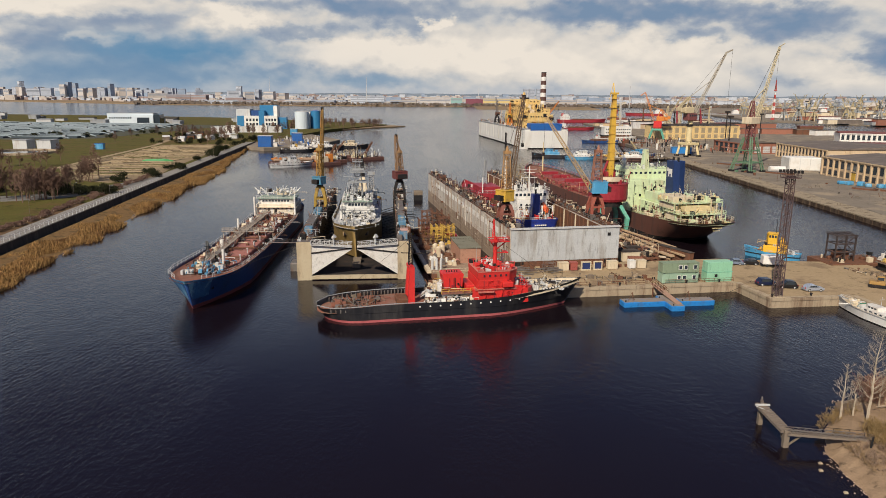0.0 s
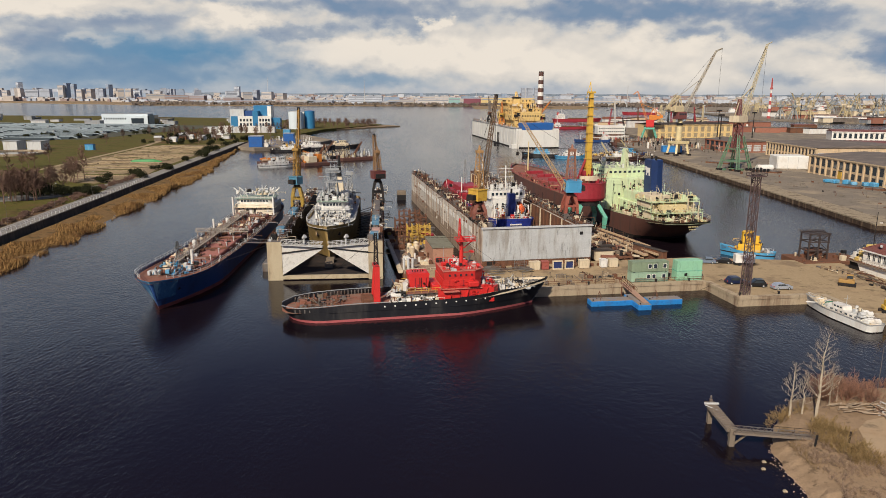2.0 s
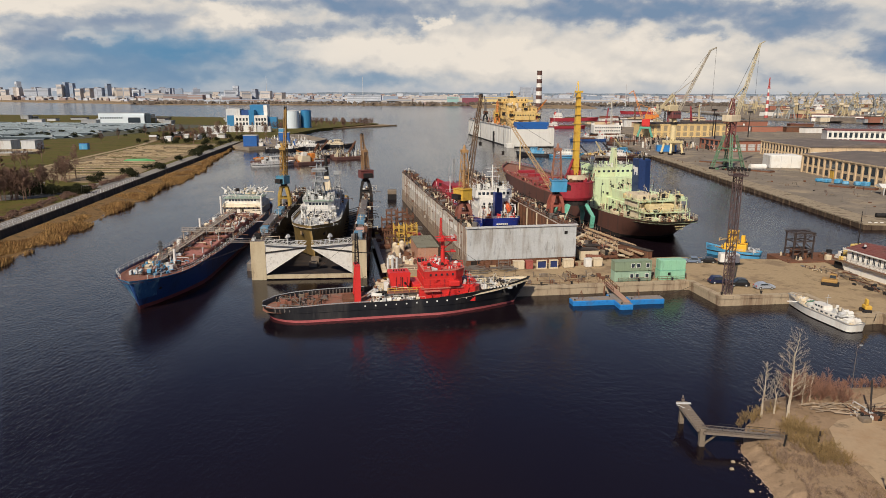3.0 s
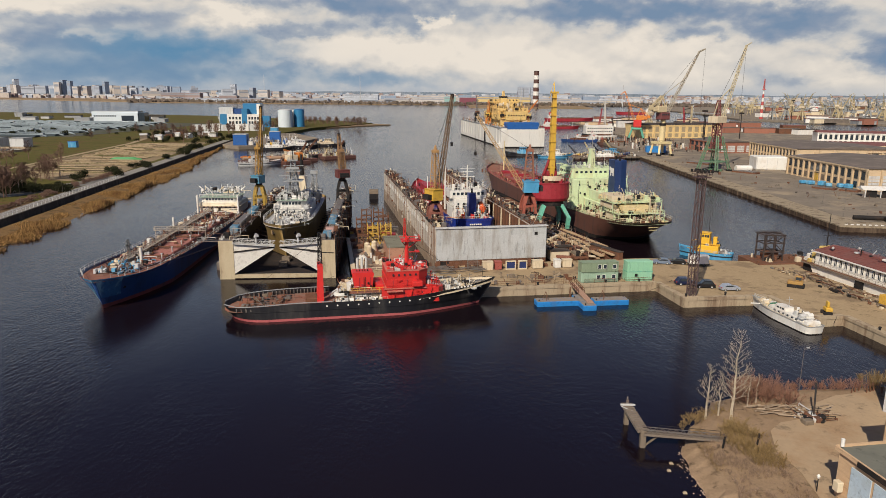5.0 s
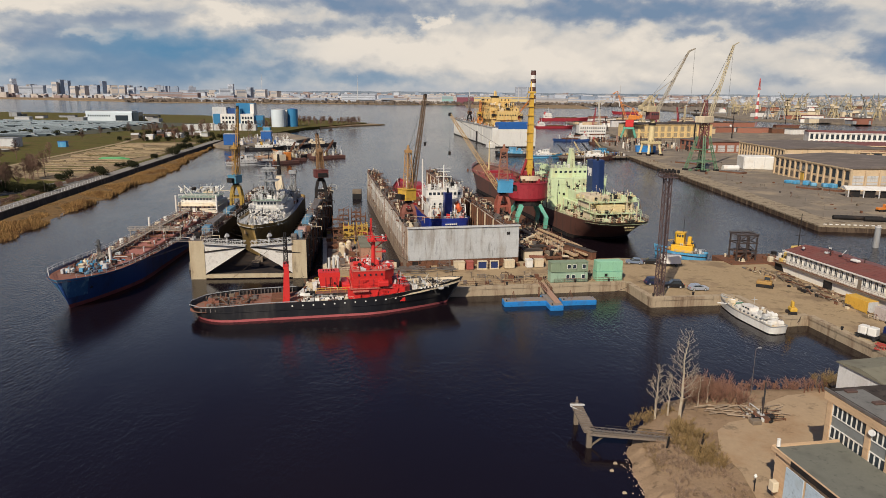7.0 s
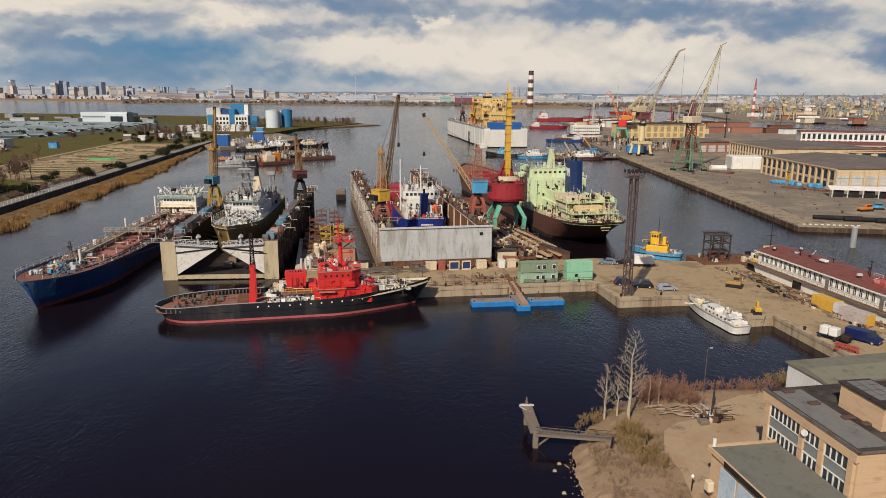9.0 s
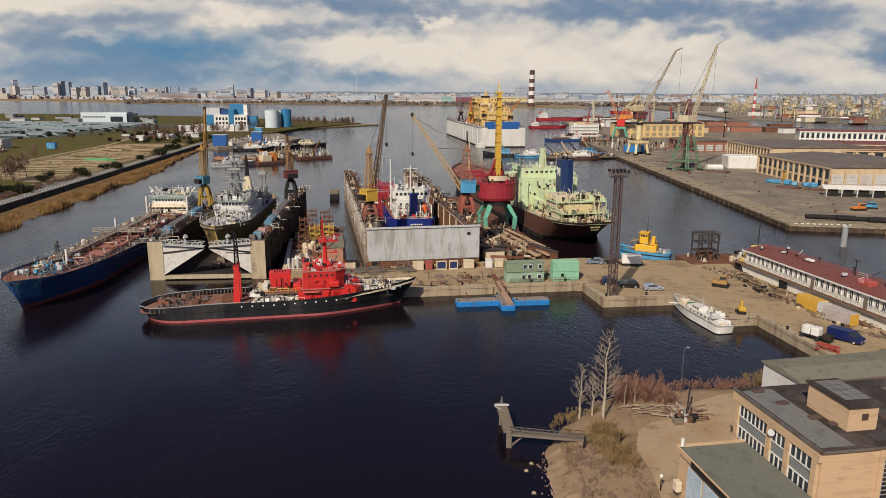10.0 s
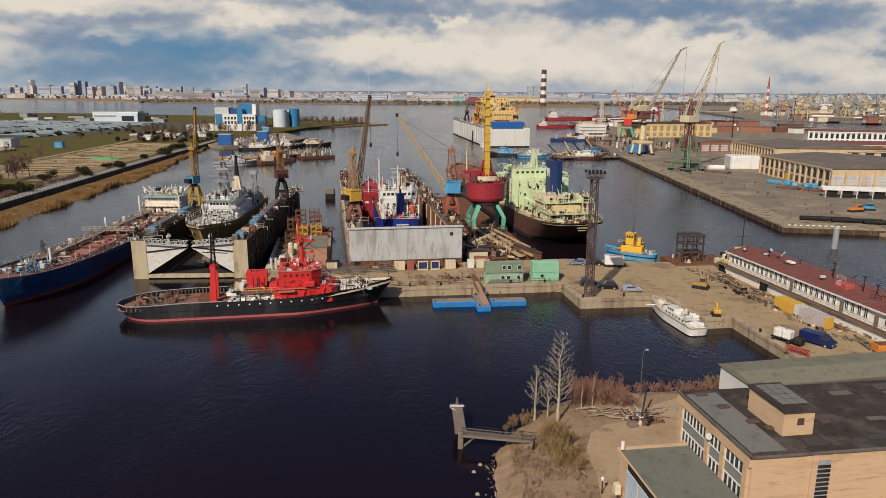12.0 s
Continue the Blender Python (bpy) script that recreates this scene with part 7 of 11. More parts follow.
def white_boat():
    H = Hull(18.0, 3.9, 1.7, bow=0.7, stern=0.0, sa=0.05, sf=0.5, rake=1.2, transom=0.88, wl=0.85, over=0.1)
    t = thing("motor_yacht", "white cabin cruiser moored at the pier", "boat", 86.3, 127.0, 0, 103.5)
    part("hull", H.strip(-0.4, 1.45, 3), M_white, t, "white hull", True)
    part("sheer_band", H.strip(1.45, None, 1, 0.02), mat("grey_band", (0.30, 0.30, 0.29), 0.6, size=2), t)
    part("boot_line", H.strip(-0.3, 0.18, 1, 0.03), M_dark, t)
    part("deck", H.deck(0.25), M_cream, t)
    part("cabin", B().prism([(3, -1.25), (11.5, -1.25), (13, -0.7), (13, 0.7), (11.5, 1.25), (3, 1.25)], 1.4, 2.3, -0.05), M_white, t)
    part("wheelhouse", B().prism([(7.6, -1.1), (10.2, -1.1), (11.0, -0.7), (11.0, 0.7), (10.2, 1.1), (7.6, 1.1)], 2.3, 3.0, -0.06), M_white, t)
    windows(t, 7.8, 10.1, 1.08, 2.5, 3, 0.5, 0.32)
    windows(t, 3.4, 11, 1.24, 1.7, 6, 0.6, 0.35)
    windows(t, -0.6, 0.6, 11.0, 2.5, 2, 0.5, 0.32, "y")
    part("windscreen", B().quadloop([[(13.0, -0.9, 1.75), (13.0, 0.9, 1.75), (12.3, 0.8, 2.7), (12.3, -0.8, 2.7)], [(13.04, -0.9, 1.77), (13.04, 0.9, 1.77), (12.34, 0.8, 2.72), (12.34, -0.8, 2.72)]]), mat("green_glass", (0.05, 0.2, 0.13), 0.15), t)
    part("mast", B().cyl((8, 0, 3.0), (8, 0, 5.2), 0.06, 0.04, 6).bar((8, -0.7, 4.6), (8, 0.7, 4.6), 0.06), M_pale, t)
    part("locker", R(1.0, 2.2, -1.2, 1.2, 1.6, 2.3, 0.1), M_white, t)
    for s in (1, -1):
        part("rail", B().rail([(x, y, z) for x, y, z in H.edge(0.1, 0.97, 10, s, 0.15, 0.2)], 0.7, 1.6, 0.05), M_pale, t)
    clutter(t, random.Random(9), 3, 7.4, -1.0, 1.0, 2.3, 16, [M_white, M_pale, M_cream, M_steel], big=0.9)
    clutter(t, random.Random(10), 0.6, 3, -1.3, 1.3, 1.45, 10, [M_white, M_pale, M_steel], big=0.8)
    clutter(t, random.Random(12), 13, 16, -0.8, 0.8, 1.6, 8, [M_white, M_pale, M_cream], big=0.6)


white_boat()


def harbour_tug(label, x, y, rz, hullm, housem, L=16.0, group="", rise=0.0):
    H = Hull(L, L * 0.3, 1.9, bow=1.3, stern=0.2, sa=0.25, sf=0.55, rake=0.8, transom=0.5, wl=0.8, over=0.5)
    t = thing("harbour_tug", label, "boat", x, y, 0, rz, group)
    part("hull", H.strip(-0.4, None, 3), hullm, t, "", True)
    part("fender_band", H.strip(1.0, 1.3, 1, 0.1), M_rubber, t)
    part("deck", H.deck(0.5), M_deckbrown, t)
    k = L / 16
    h = part("house", R(4 * k, 11 * k, -1.7 * k, 1.7 * k, 1.6, 3.7, 0.15), housem, t)
    w = part("wheelhouse", B().prism([(7 * k, -1.4 * k), (9.6 * k, -1.4 * k), (10.3 * k, 0), (9.6 * k, 1.4 * k), (7 * k, 1.4 * k)], 3.7, 5.8 + rise), housem, t)
    windows(w, 7.1 * k, 9.5 * k, -1.42 * k, 4.7 + rise, 3, 0.5, 0.7)
    windows(w, 7.1 * k, 9.5 * k, 1.42 * k, 4.7 + rise, 3, 0.5, 0.7)
    windows(h, 4.3 * k, 10.8 * k, -1.73 * k, 2.4, 5, 0.45, 0.45)
    part("wheelhouse_roof", R(6.8 * k, 10 * k, -1.6 * k, 1.6 * k, 5.8 + rise, 5.95 + rise), housem, t)
    part("funnel", R(4.8 * k, 6.0 * k, -0.6, 0.6, 3.7, 5.4 + rise * 0.6, 0.1), housem, t)
    part("mast", B().cyl((7.6 * k, 0, 5.9), (7.6 * k, 0, 9.0 + 2 * rise), 0.1, 0.05, 6).bar((7.6 * k, -0.9, 7.6 + rise), (7.6 * k, 0.9, 7.6 + rise), 0.08), M_dark, t)
    for s in (1, -1):
        part("rail", B().rail([(x2, y2, z2) for x2, y2, z2 in H.edge(0.05, 0.6, 6, s, 0.1, 0.0)], 0.6, 1.6, 0.06), M_pale, t)
    part("winch", B().cyl((2.6 * k, -0.7, 2.1), (2.6 * k, 0.7, 2.1), 0.45, n=10), M_steel, t)
    gear(t, random.Random(int(abs(x)) + 2), 4 * k, 11 * k, -1.6 * k, 1.6 * k, 3.7, 16, [housem, M_dark, M_pale], 1.2)
    gear(t, random.Random(int(abs(x)) + 3), 11 * k, 14 * k, -1.2 * k, 1.2 * k, 1.7, 14, [housem, M_dark, M_rust], 1.0)
    clutter(t, random.Random(int(abs(x)) + 1), 0.8, 3.6 * k, -1.3, 1.3, 1.5, 6, [housem, M_pale, M_steel], big=0.8)
    return t


harbour_tug("light blue harbour tug with bright yellow deckhouse", 93.4, 187.0, 150, M_sky, mat("tug_yellow", (0.74, 0.42, 0.03), 0.5, size=2.0, vary=0.15), 13.5, rise=1.3)


def office_ship():
    """Floating office: long white house on a white hull, red roof."""
    t = thing("office_barge", "long white floating office with a red sheet roof", "houseboat", 104.9, 169.0, 1.3, -77.7)
    ow = mat("office_white", (0.78, 0.74, 0.65), 0.6, vary=0.12, size=2.5, second=(0.56, 0.46, 0.33), amount=0.35, streak=True)
    L, W = 78.0, 12.0
    part("hull", B().quadloop([[(x0, y, z), (L, y, z), (L, W - y, z), (x0, W - y, z)] for x0, y, z in ((4, 0.3, -2.6), (1.0, 0.0, 2.7))]), ow, t, "whitewashed hull")
    part("gallery", R(-1.5, L, -0.5, W + 0.4, 2.75, 2.95), M_rust, t, "rusty gallery deck")
    part("gallery_edge", R(-1.6, L, -0.6, -0.5, 2.7, 2.98), M_wood, t)
    h = part("house", R(2.0, L - 1, 0.5, W - 0.5, 2.95, 6.2), ow, t, "white boarded house")
    for i in range(46):
        x = 3.4 + i * 1.62
        if i in (13, 22, 27, 28, 36):
            continue
        w = part("window", R(x + 0.08, x + 0.87, 0.42, 0.52, 4.05, 5.7), GLASS, h)
        part("window_frame", B().box(x - 0.08, x + 0.1, 0.38, 0.5, 3.92, 5.88).box(x + 0.85, x + 1.03, 0.38, 0.5, 3.92, 5.88).box(x - 0.08, x + 1.03, 0.38, 0.5, 5.8, 5.88).box(x - 0.08, x + 1.03, 0.38, 0.5, 3.92, 4.0).box(x + 0.43, x + 0.52, 0.39, 0.5, 4.0, 5.8), M_white, w)
    for x in (24.8, 39.4, 48, 62):
        part("door", R(x, x + 0.95, 0.42, 0.52, 2.95, 5.1), M_wood, h)
    for i in range(9):
        x = 7 + i * 8.0
        part("hull_window", R(x, x + 0.6, 0.60, 0.76, 1.5, 2.1), M_dark, t)
    part("roof", B().quadloop([[(1.2, -0.1, 6.2), (1.2, W / 2, 7.4), (1.2, W + 0.1, 6.2)], [(L, -0.1, 6.2), (L, W / 2, 7.4), (L, W + 0.1, 6.2)]]), M_roofred, t, "red sheet-metal roof")
    for i in range(60):
        x = 1.6 + i * 1.28
        part("roof_seam", B().bar((x, -0.05, 6.26), (x, W / 2, 7.45), 0.05), M_roofred, t)
    part("eaves", R(1.1, L, -0.2, -0.08, 6.0, 6.3), M_white, t)
    part("gallery_rail", B().rail([(-1.4, -0.52, 2.95), (L, -0.52, 2.95)], 0.9, 1.9, 0.05), M_wood, t)
    part("roof_hatch", R(35, 38, 2.6, 4.6, 6.6, 7.8, 0.15), M_boot, t, "red roof hatch")
    part("hatch_cover", R(35.2, 36.5, 2.5, 2.62, 7.2, 7.9), mat("pink_faded", (0.6, 0.25, 0.22), 0.6), t)
    for x, y, hh in ((31.5, 5, 3.4), (40.5, 4.2, 3.0), (43, 5, 2.0), (12, 4, 1.5), (20, 6, 1.2), (30, 6, 1.6)):
        p = part("vent_pipe", B().cyl((x, y, 7.2), (x, y, 7.0 + hh), 0.1, 0.09, 8).box(x - 0.5, x + 0.5, y - 0.2, y + 0.2, 7.0 + hh, 7.12 + hh), M_dark, t)
    part("skylight", R(18, 20, 4, 5, 7.4, 7.9, 0.1), M_white, t)
    part("forepeak", B().prism([(-3.5, 3), (-1.5, 0.2), (2, 0.2), (2, W), (-1.5, W), (-3.5, W - 3)], -2.6, 2.7), M_dark, t)
    gear(t, random.Random(18), -2.5, 1.5, 1, 10, 2.95, 80, [mat("gear_yellow", (0.6, 0.42, 0.12), 0.6), M_white, M_dark, M_dark, M_cream], 2.6)
    gear(t, random.Random(20), 2, 76, 2, 10, 7.3, 26, [M_roofred, M_dark, M_pale], 1.0)
    clutter(t, random.Random(17), -2.5, 1.5, 1, 10, 2.95, 22, [mat("gear_yellow", (0.6, 0.42, 0.12), 0.6), M_white, M_dark, M_cream], big=1.8)
    part("bow_mast", B().cyl((0, 5, 3), (0, 5, 15), 0.16, 0.07, 8).bar((0, 3.6, 9.5), (0, 6.4, 9.5), 0.1), M_dark, t)
    part("bow_gear", B().box(-1.8, 1.4, 2.4, 7.6, 2.95, 5.0, 0.2).box(-0.8, 1.2, 3.4, 6.4, 5.0, 6.8, 0.2), mat("gear_yellow", (0, 0, 0)), t, "yellow bow gear")
    part("fender_wall", R(16.0, 18.2, -0.4, 0.6, -1.3, 2.7), M_dark, t)
    return t


office_ship()


def rusty_frame():
    t = thing("rusty_frame", "dark rusted steel test frame on a staging", "steel frame", 97.6, 179.5, 0, 8)
    part("staging", R(-3, 14, -5, 5, -0.5, 2.3, 0.1), M_rust, t, "rusty low staging")
    b = B()
    for x in (0, 2.7, 5.4):
        for y in (-1.8, 1.8):
            b.bar((x, y, 2.3), (x, y, 9.2), 0.32)
    for z in (4.6, 6.9, 9.1):
        for y in (-1.8, 1.8):
            b.bar((-0.4, y, z), (5.8, y, z), 0.28)
        for x in (0, 2.7, 5.4):
            b.bar((x, -1.8, z), (x, 1.8, z), 0.25)
    for x in (0, 2.7):
        b.bar((x, -1.8, 2.3), (x + 2.7, -1.8, 4.6), 0.18).bar((x + 2.7, -1.8, 4.6), (x, -1.8, 6.9), 0.18).bar((x, -1.8, 6.9), (x + 2.7, -1.8, 9.1), 0.18)
    for i in range(12):
        b.bar((-1 + i * 0.62, -2.4, 8.4), (-0.6 + i * 0.62, 2.4, 9.6), 0.12)
    part("frame", b, mat("frame_dark_rust", (0.05, 0.035, 0.03), 0.8, size=1.0), t)
    part("engine", R(0.8, 4.6, -1.2, 1.2, 2.3, 4.6, 0.2), M_rust, t)
    clutter(t, random.Random(31), -2.5, 13.5, -4.5, 4.5, 2.3, 26, [M_rust, M_dark, M_cream, M_steel], big=1.8)
    t = thing("scrap_strip", "low heaps of scrap, planks and rubble along the yard edge", "scrap", 102.5, 165, 2.0, -75, kind="stuff")
    rd = random.Random(41)
    for nm, m, n in (("planks", M_wood, 60), ("pipes", M_rust, 40), ("rubble", mat("rubble_tan", (0.36, 0.27, 0.18), 0.95, size=1.0, island=0.5), 150)):
        b = B()
        for i in range(n):
            x, y = rd.uniform(-6, 52), rd.uniform(-4.5, 1.5)
            if nm == "rubble":
                q = rd.uniform(0.15, 0.6)
                b.box(x, x + q, y, y + q * rd.uniform(0.6, 1.6), 0, q * rd.uniform(0.4, 1.0))
            else:
                a, l, z = rd.uniform(-0.5, 0.5), rd.uniform(0.8, 4.5), rd.uniform(0.06, 0.5)
                b.bar((x, y, z), (x + l * math.cos(a), y + l * math.sin(a), z + rd.uniform(-0.05, 0.3)), rd.uniform(0.08, 0.3), rd.uniform(0.06, 0.25))
        part(nm, b, m, t)
    t = thing("tube_cage", "bright red tubular frame lying on the quay", "steel frame", 98.4, 113.6, 2.0, -50)
    part("frame", B().lattice((-1.8, 0, 0.5), (1.8, 0, 0.5), 0.9, 0.9, 5, 0.14), mat("tube_red", (0.36, 0.05, 0.035), 0.7), t)
    t = thing("orange_cage", "orange timber-framed skip on the sandy yard", "skip", 114.6, 115.2, 2.0, 5)
    part("body", R(-2.6, 2.6, -1.1, 1.1, 0.2, 1.6, 0.1), M_orange, t)
    part("inside", R(-2.4, 2.4, -0.9, 0.9, 1.5, 1.65), M_rust, t)
    part("skid", R(-2.4, 2.4, -0.9, 0.9, 0, 0.2), M_dark, t)


rusty_frame()
b = thing("beacon_post", "pale concrete beacon post standing in the water", "beacon", 151.5, 206.5, 0)
part("post", B().cyl((0, 0, -1), (0, 0, 6.2), 0.85, 0.85, 14), M_grey, b)
part("cap", B().cyl((0, 0, 6.2), (0, 0, 6.4), 0.95, 0.9, 14), M_pale, b)


# scrap and gear on the slipway beside the second dock
t = thing("slip_scrap", "dense rusty scrap, pipes and gear on the slipway", "scrap heap", 50, 190, 1.6, 12)
gs = random.Random(515)
gear(t, gs, -9, 7, -9, 30, 0, 360, [M_rust, M_dark, M_wood, M_cream, M_brownhull, M_steel], 2.6)
gear(t, gs, -14, -2, 30, 90, 0, 260, [M_rust, M_dark, M_wood, M_crimson, M_brownhull], 3.2)
t = thing("quay_clutter", "scattered gear and fittings along the quay edge", "quay gear", 30, 156, 2.0, 10)
gear(t, gs, -24, 28, -4, 3, 0, 120, [M_rust, M_dark, M_wood, M_steel, M_concrete], 1.2)
t = thing("yard_litter", "small gear and rubble lying beside the office barge", "gear", 103, 158, 2.0, -76)
gear(t, gs, -14, 34, -3.5, 1.0, 0, 70, [M_rust, M_dark, M_wood, M_steel, M_cream], 0.8)

t = thing("mooring_lines", "slack dark mooring lines between the ships and the quay", "mooring lines", 0, 0, 0, kind="stuff")
for a, c in (((22.0, 146.6, 4.3), (30.5, 151.5, 2.2)), ((21.0, 146.2, 4.3), (14.0, 147.5, 2.2)), ((-24.0, 135.5, 2.9), (-12.0, 161.2, 1.2)), ((68.0, 157.5, 2.2), (55.0, 147.8, 0.8)), ((-59.0, 147.0, 5.0), (-39.0, 161.5, 9.0)), ((92.5, 131.6, 2.2), (90.0, 128.0, 2.0))):
    a, c = Vector(a), Vector(c)
    pts = [a.lerp(c, i / 8) - Vector((0, 0, 1.0 * math.sin(math.pi * i / 8) * (a - c).length / 30)) for i in range(9)]
    b = B()
    for p, q in zip(pts, pts[1:]):
        b.cyl(p, q, 0.045, n=5)
    part("line", b, M_dark, t)


# ---- near shore ----
def brick_building():
    t = thing("brick_building", "two-storey tan brick works building with flat bitumen roof", "building", 69.1, 60.2, 1.7, 10.3)
    Z = 10.4
    wall = M_brick
    # walls as shells round the window bands
    part("front_wall", R(0, 30, 0, 0.4, 0, Z), wall, t, "tan brick front wall")
    part("back_wall", R(0, 30, 13.8, 14.2, 0, Z), wall, t)
    part("end_wall", R(29.6, 30, 0.4, 13.8, 0, Z), wall, t)
    part("side_wall", R(0, 0.4, 0.4, 13.8, 0, Z), wall, t)
    band = mat("grey_panel_band", (0.20, 0.21, 0.20), 0.75, size=1.5, second=(0.13, 0.12, 0.11), amount=0.5)
    for y in (0.6, 4.6, 7.6, 13.4):
        part("pilaster", R(-0.35, 0, y - 0.35, y + 0.35, 0, Z - 0.2), wall, t)
    part("cornice", R(-0.4, 0.1, -0.1, 14.3, Z - 1.0, Z - 0.1), wall, t)
    for zb, hb in ((5.35, 1.25), (8.0, 1.55)):
        part("window_band", R(-0.12, 0, 0.9, 13.1, zb - 1.35, zb - 0.05), band, t)
        for y0, y1, n in ((1.0, 4.2, 4), (5.0, 7.2, 3), (8.0, 13.0, 7)):
            wd = part("window", R(-0.14, -0.04, y0, y1, zb, zb + hb), GLASS, t)
            fr = B().box(-0.22, -0.02, y0 - 0.1, y1 + 0.1, zb - 0.1, zb).box(-0.22, -0.02, y0 - 0.1, y1 + 0.1, zb + hb, zb + hb + 0.12)
            for i in range(n + 1):
                y = y0 + (y1 - y0) * i / n
                fr.box(-0.22, -0.02, y - 0.07, y + 0.07, zb, zb + hb)
            part("window_frame", fr, M_white, wd, "white window frame")
    part("dish", B().cyl((-0.3, 7.0, 8.9), (-0.6, 6.8, 9.0), 0.12, 0.36, 12), M_pale, t, "white satellite dish")
    part("louvre_frame", R(6.6, 8.2, -0.1, 0.05, 0.6, 9.6), M_grey, t)
    for i in range(18):
        part("louvre", B().bar((6.75, -0.14, 1.0 + i * 0.47), (8.05, -0.14, 1.0 + i * 0.47), 0.12, 0.25), M_dark, t)
    for x in (6.4, 8.4):
        part("corner_pier", R(x - 0.3, x + 0.3 if x < 7 else x + 0.3, -0.12, 0.0, 0, Z), wall, t)
    part("roof", R(-0.35, 30.2, -0.25, 14.4, Z, Z + 0.14), M_roofdark, t, "patched bitumen roof")
    part("roof_patch", R(0.2, 3.8, 0.6, 13.6, Z + 0.14, Z + 0.155), mat("grey_felt", (0.17, 0.165, 0.15), 0.85, size=2.5, second=(0.12, 0.115, 0.105), amount=0.7), t, "greyer felt strip")
    rp = random.Random(15)
    for i in range(16):
        x, y = rp.uniform(4, 26), rp.uniform(0.5, 12)
        if 3.5 < x < 9 and 2 < y < 9.8:
            continue
        part("felt_patch", R(x, x + rp.uniform(1, 3.4), y, y + rp.uniform(0.6, 1.6), Z + 0.14, Z + 0.15 + 0.002 * i), mat("felt_%d" % (i % 3), ((0.045, 0.042, 0.04), (0.12, 0.105, 0.09), (0.07, 0.06, 0.055))[i % 3], 0.9, size=1.5), t)
    part("parapet", B().box(-0.4, -0.2, -0.3, 14.5, Z, Z + 0.3).box(-0.4, 30.2, -0.3, -0.15, Z, Z + 0.22), M_steel, t)
    h = part("roof_hut", R(5.0, 8.3, 3.2, 9.2, Z + 0.14, Z + 2.75), wall, t, "brick stair hut on the roof")
    part("hut_roof", R(4.8, 8.6, 2.9, 9.5, Z + 2.75, Z + 2.95), M_roofdark, h)
    part("hut_window", R(6.5, 7.2, 3.14, 3.22, Z + 1.25, Z + 1.95), mat("hut_dark", (0.07, 0.04, 0.03), 0.8), h)
    for i in range(3):
        for k in range(4):
            part("hut_felt", R(5.5 + i * 1.0, 6.42 + i * 1.0, 4.4 + k * 1.2, 5.5 + k * 1.2, Z + 2.95, Z + 2.965), mat("grey_felt", (0, 0, 0)), h)
    for x, y in ((2.0, 9.6), (3.2, 6.0), (4.2, 4.4), (10.6, 5), (1.2, 12.8)):
        part("roof_vent", R(x, x + 1.3, y, y + 0.7, Z + 0.14, Z + 0.4, 0.06), mat("vent_brown", (0.085, 0.05, 0.04), 0.8, size=1.0), t)
    # annex
    a = thing("brick_annex", "low brick annex with flat grey-green roof", "building", 69.1, 60.2, 1.7, 10.3)
    part("wall", R(-8.2, -0.4, -16, 11.0, 0, 5.45), wall, a, "tan brick walls")
    part("roof", R(-8.4, -0.36, -16, 11.2, 5.45, 5.6), mat("felt_greygreen", (0.15, 0.15, 0.12), 0.85, size=3.0, second=(0.10, 0.10, 0.08), amount=0.8), a, "flat felt roof")
    part("kerb", B().box(-8.55, -8.35, -16, 11.35, 5.3, 5.8).box(-8.4, -0.4, 11.15, 11.4, 5.25, 5.85), M_brick, a)
    part("kerb_trim", R(-8.62, -8.5, -16, 8.0, 5.15, 5.75), M_dark, a)
    for i in range(3):
        part("gate", R(-8.3, -8.15, 6.2 - i * 3.2, 9.0 - i * 3.2, 0, 4.5), mat("gate_paleblue", (0.42, 0.52, 0.60), 0.6, size=1.5, second=(0.3, 0.34, 0.36), amount=0.5), a, "pale blue sheet gate")
    part("chimney_cap", B().cyl((-8.0, 11.0, 5.8), (-8.0, 11.0, 6.7), 0.2, 0.2, 8), M_white, a)
    part("air_box", R(-9.2, -8.5, 9.4, 10.3, 1.2, 2.4, 0.08), M_cream, a)
    # shed
    s = thing("storage_shed", "large storage shed with grey-green roof and white end wall", "shed", 77.0, 90.6, 1.7, 13.0)
    part("end_wall", R(0, 0.3, -17, 0, 0, 7.4), mat("whitewash", (0.58, 0.57, 0.55), 0.8, size=2.5, second=(0.42, 0.40, 0.37), amount=0.6, streak=True), s, "whitewashed end wall")
    part("long_wall", R(0.3, 60, -0.3, 0, 0, 7.4), M_grey, s)
    part("near_wall", R(0.3, 60, -17, -16.7, 0, 7.4), M_grey, s)
    part("far_wall", R(59.7, 60, -16.7, -0.3, 0, 7.4), M_grey, s)
    for y0, y1, y2 in ((0.3, -3.8, -8.3), (-8.7, -12.8, -17.3)):
        part("roof_sheet", B().quadloop([[(x, y0, 7.4), (x, y1, 7.95), (x, y2, 7.4), (x, y2, 7.25), (x, y0, 7.25)] for x in (-0.3, 60.3)]), M_roofgrey, s, "grey-green roof sheet")
    part("gutter", R(0, 60, -9.2, -7.8, 7.2, 7.5), mat("rust_gutter", (0.13, 0.085, 0.06), 0.8, size=2.0), s)


brick_building()


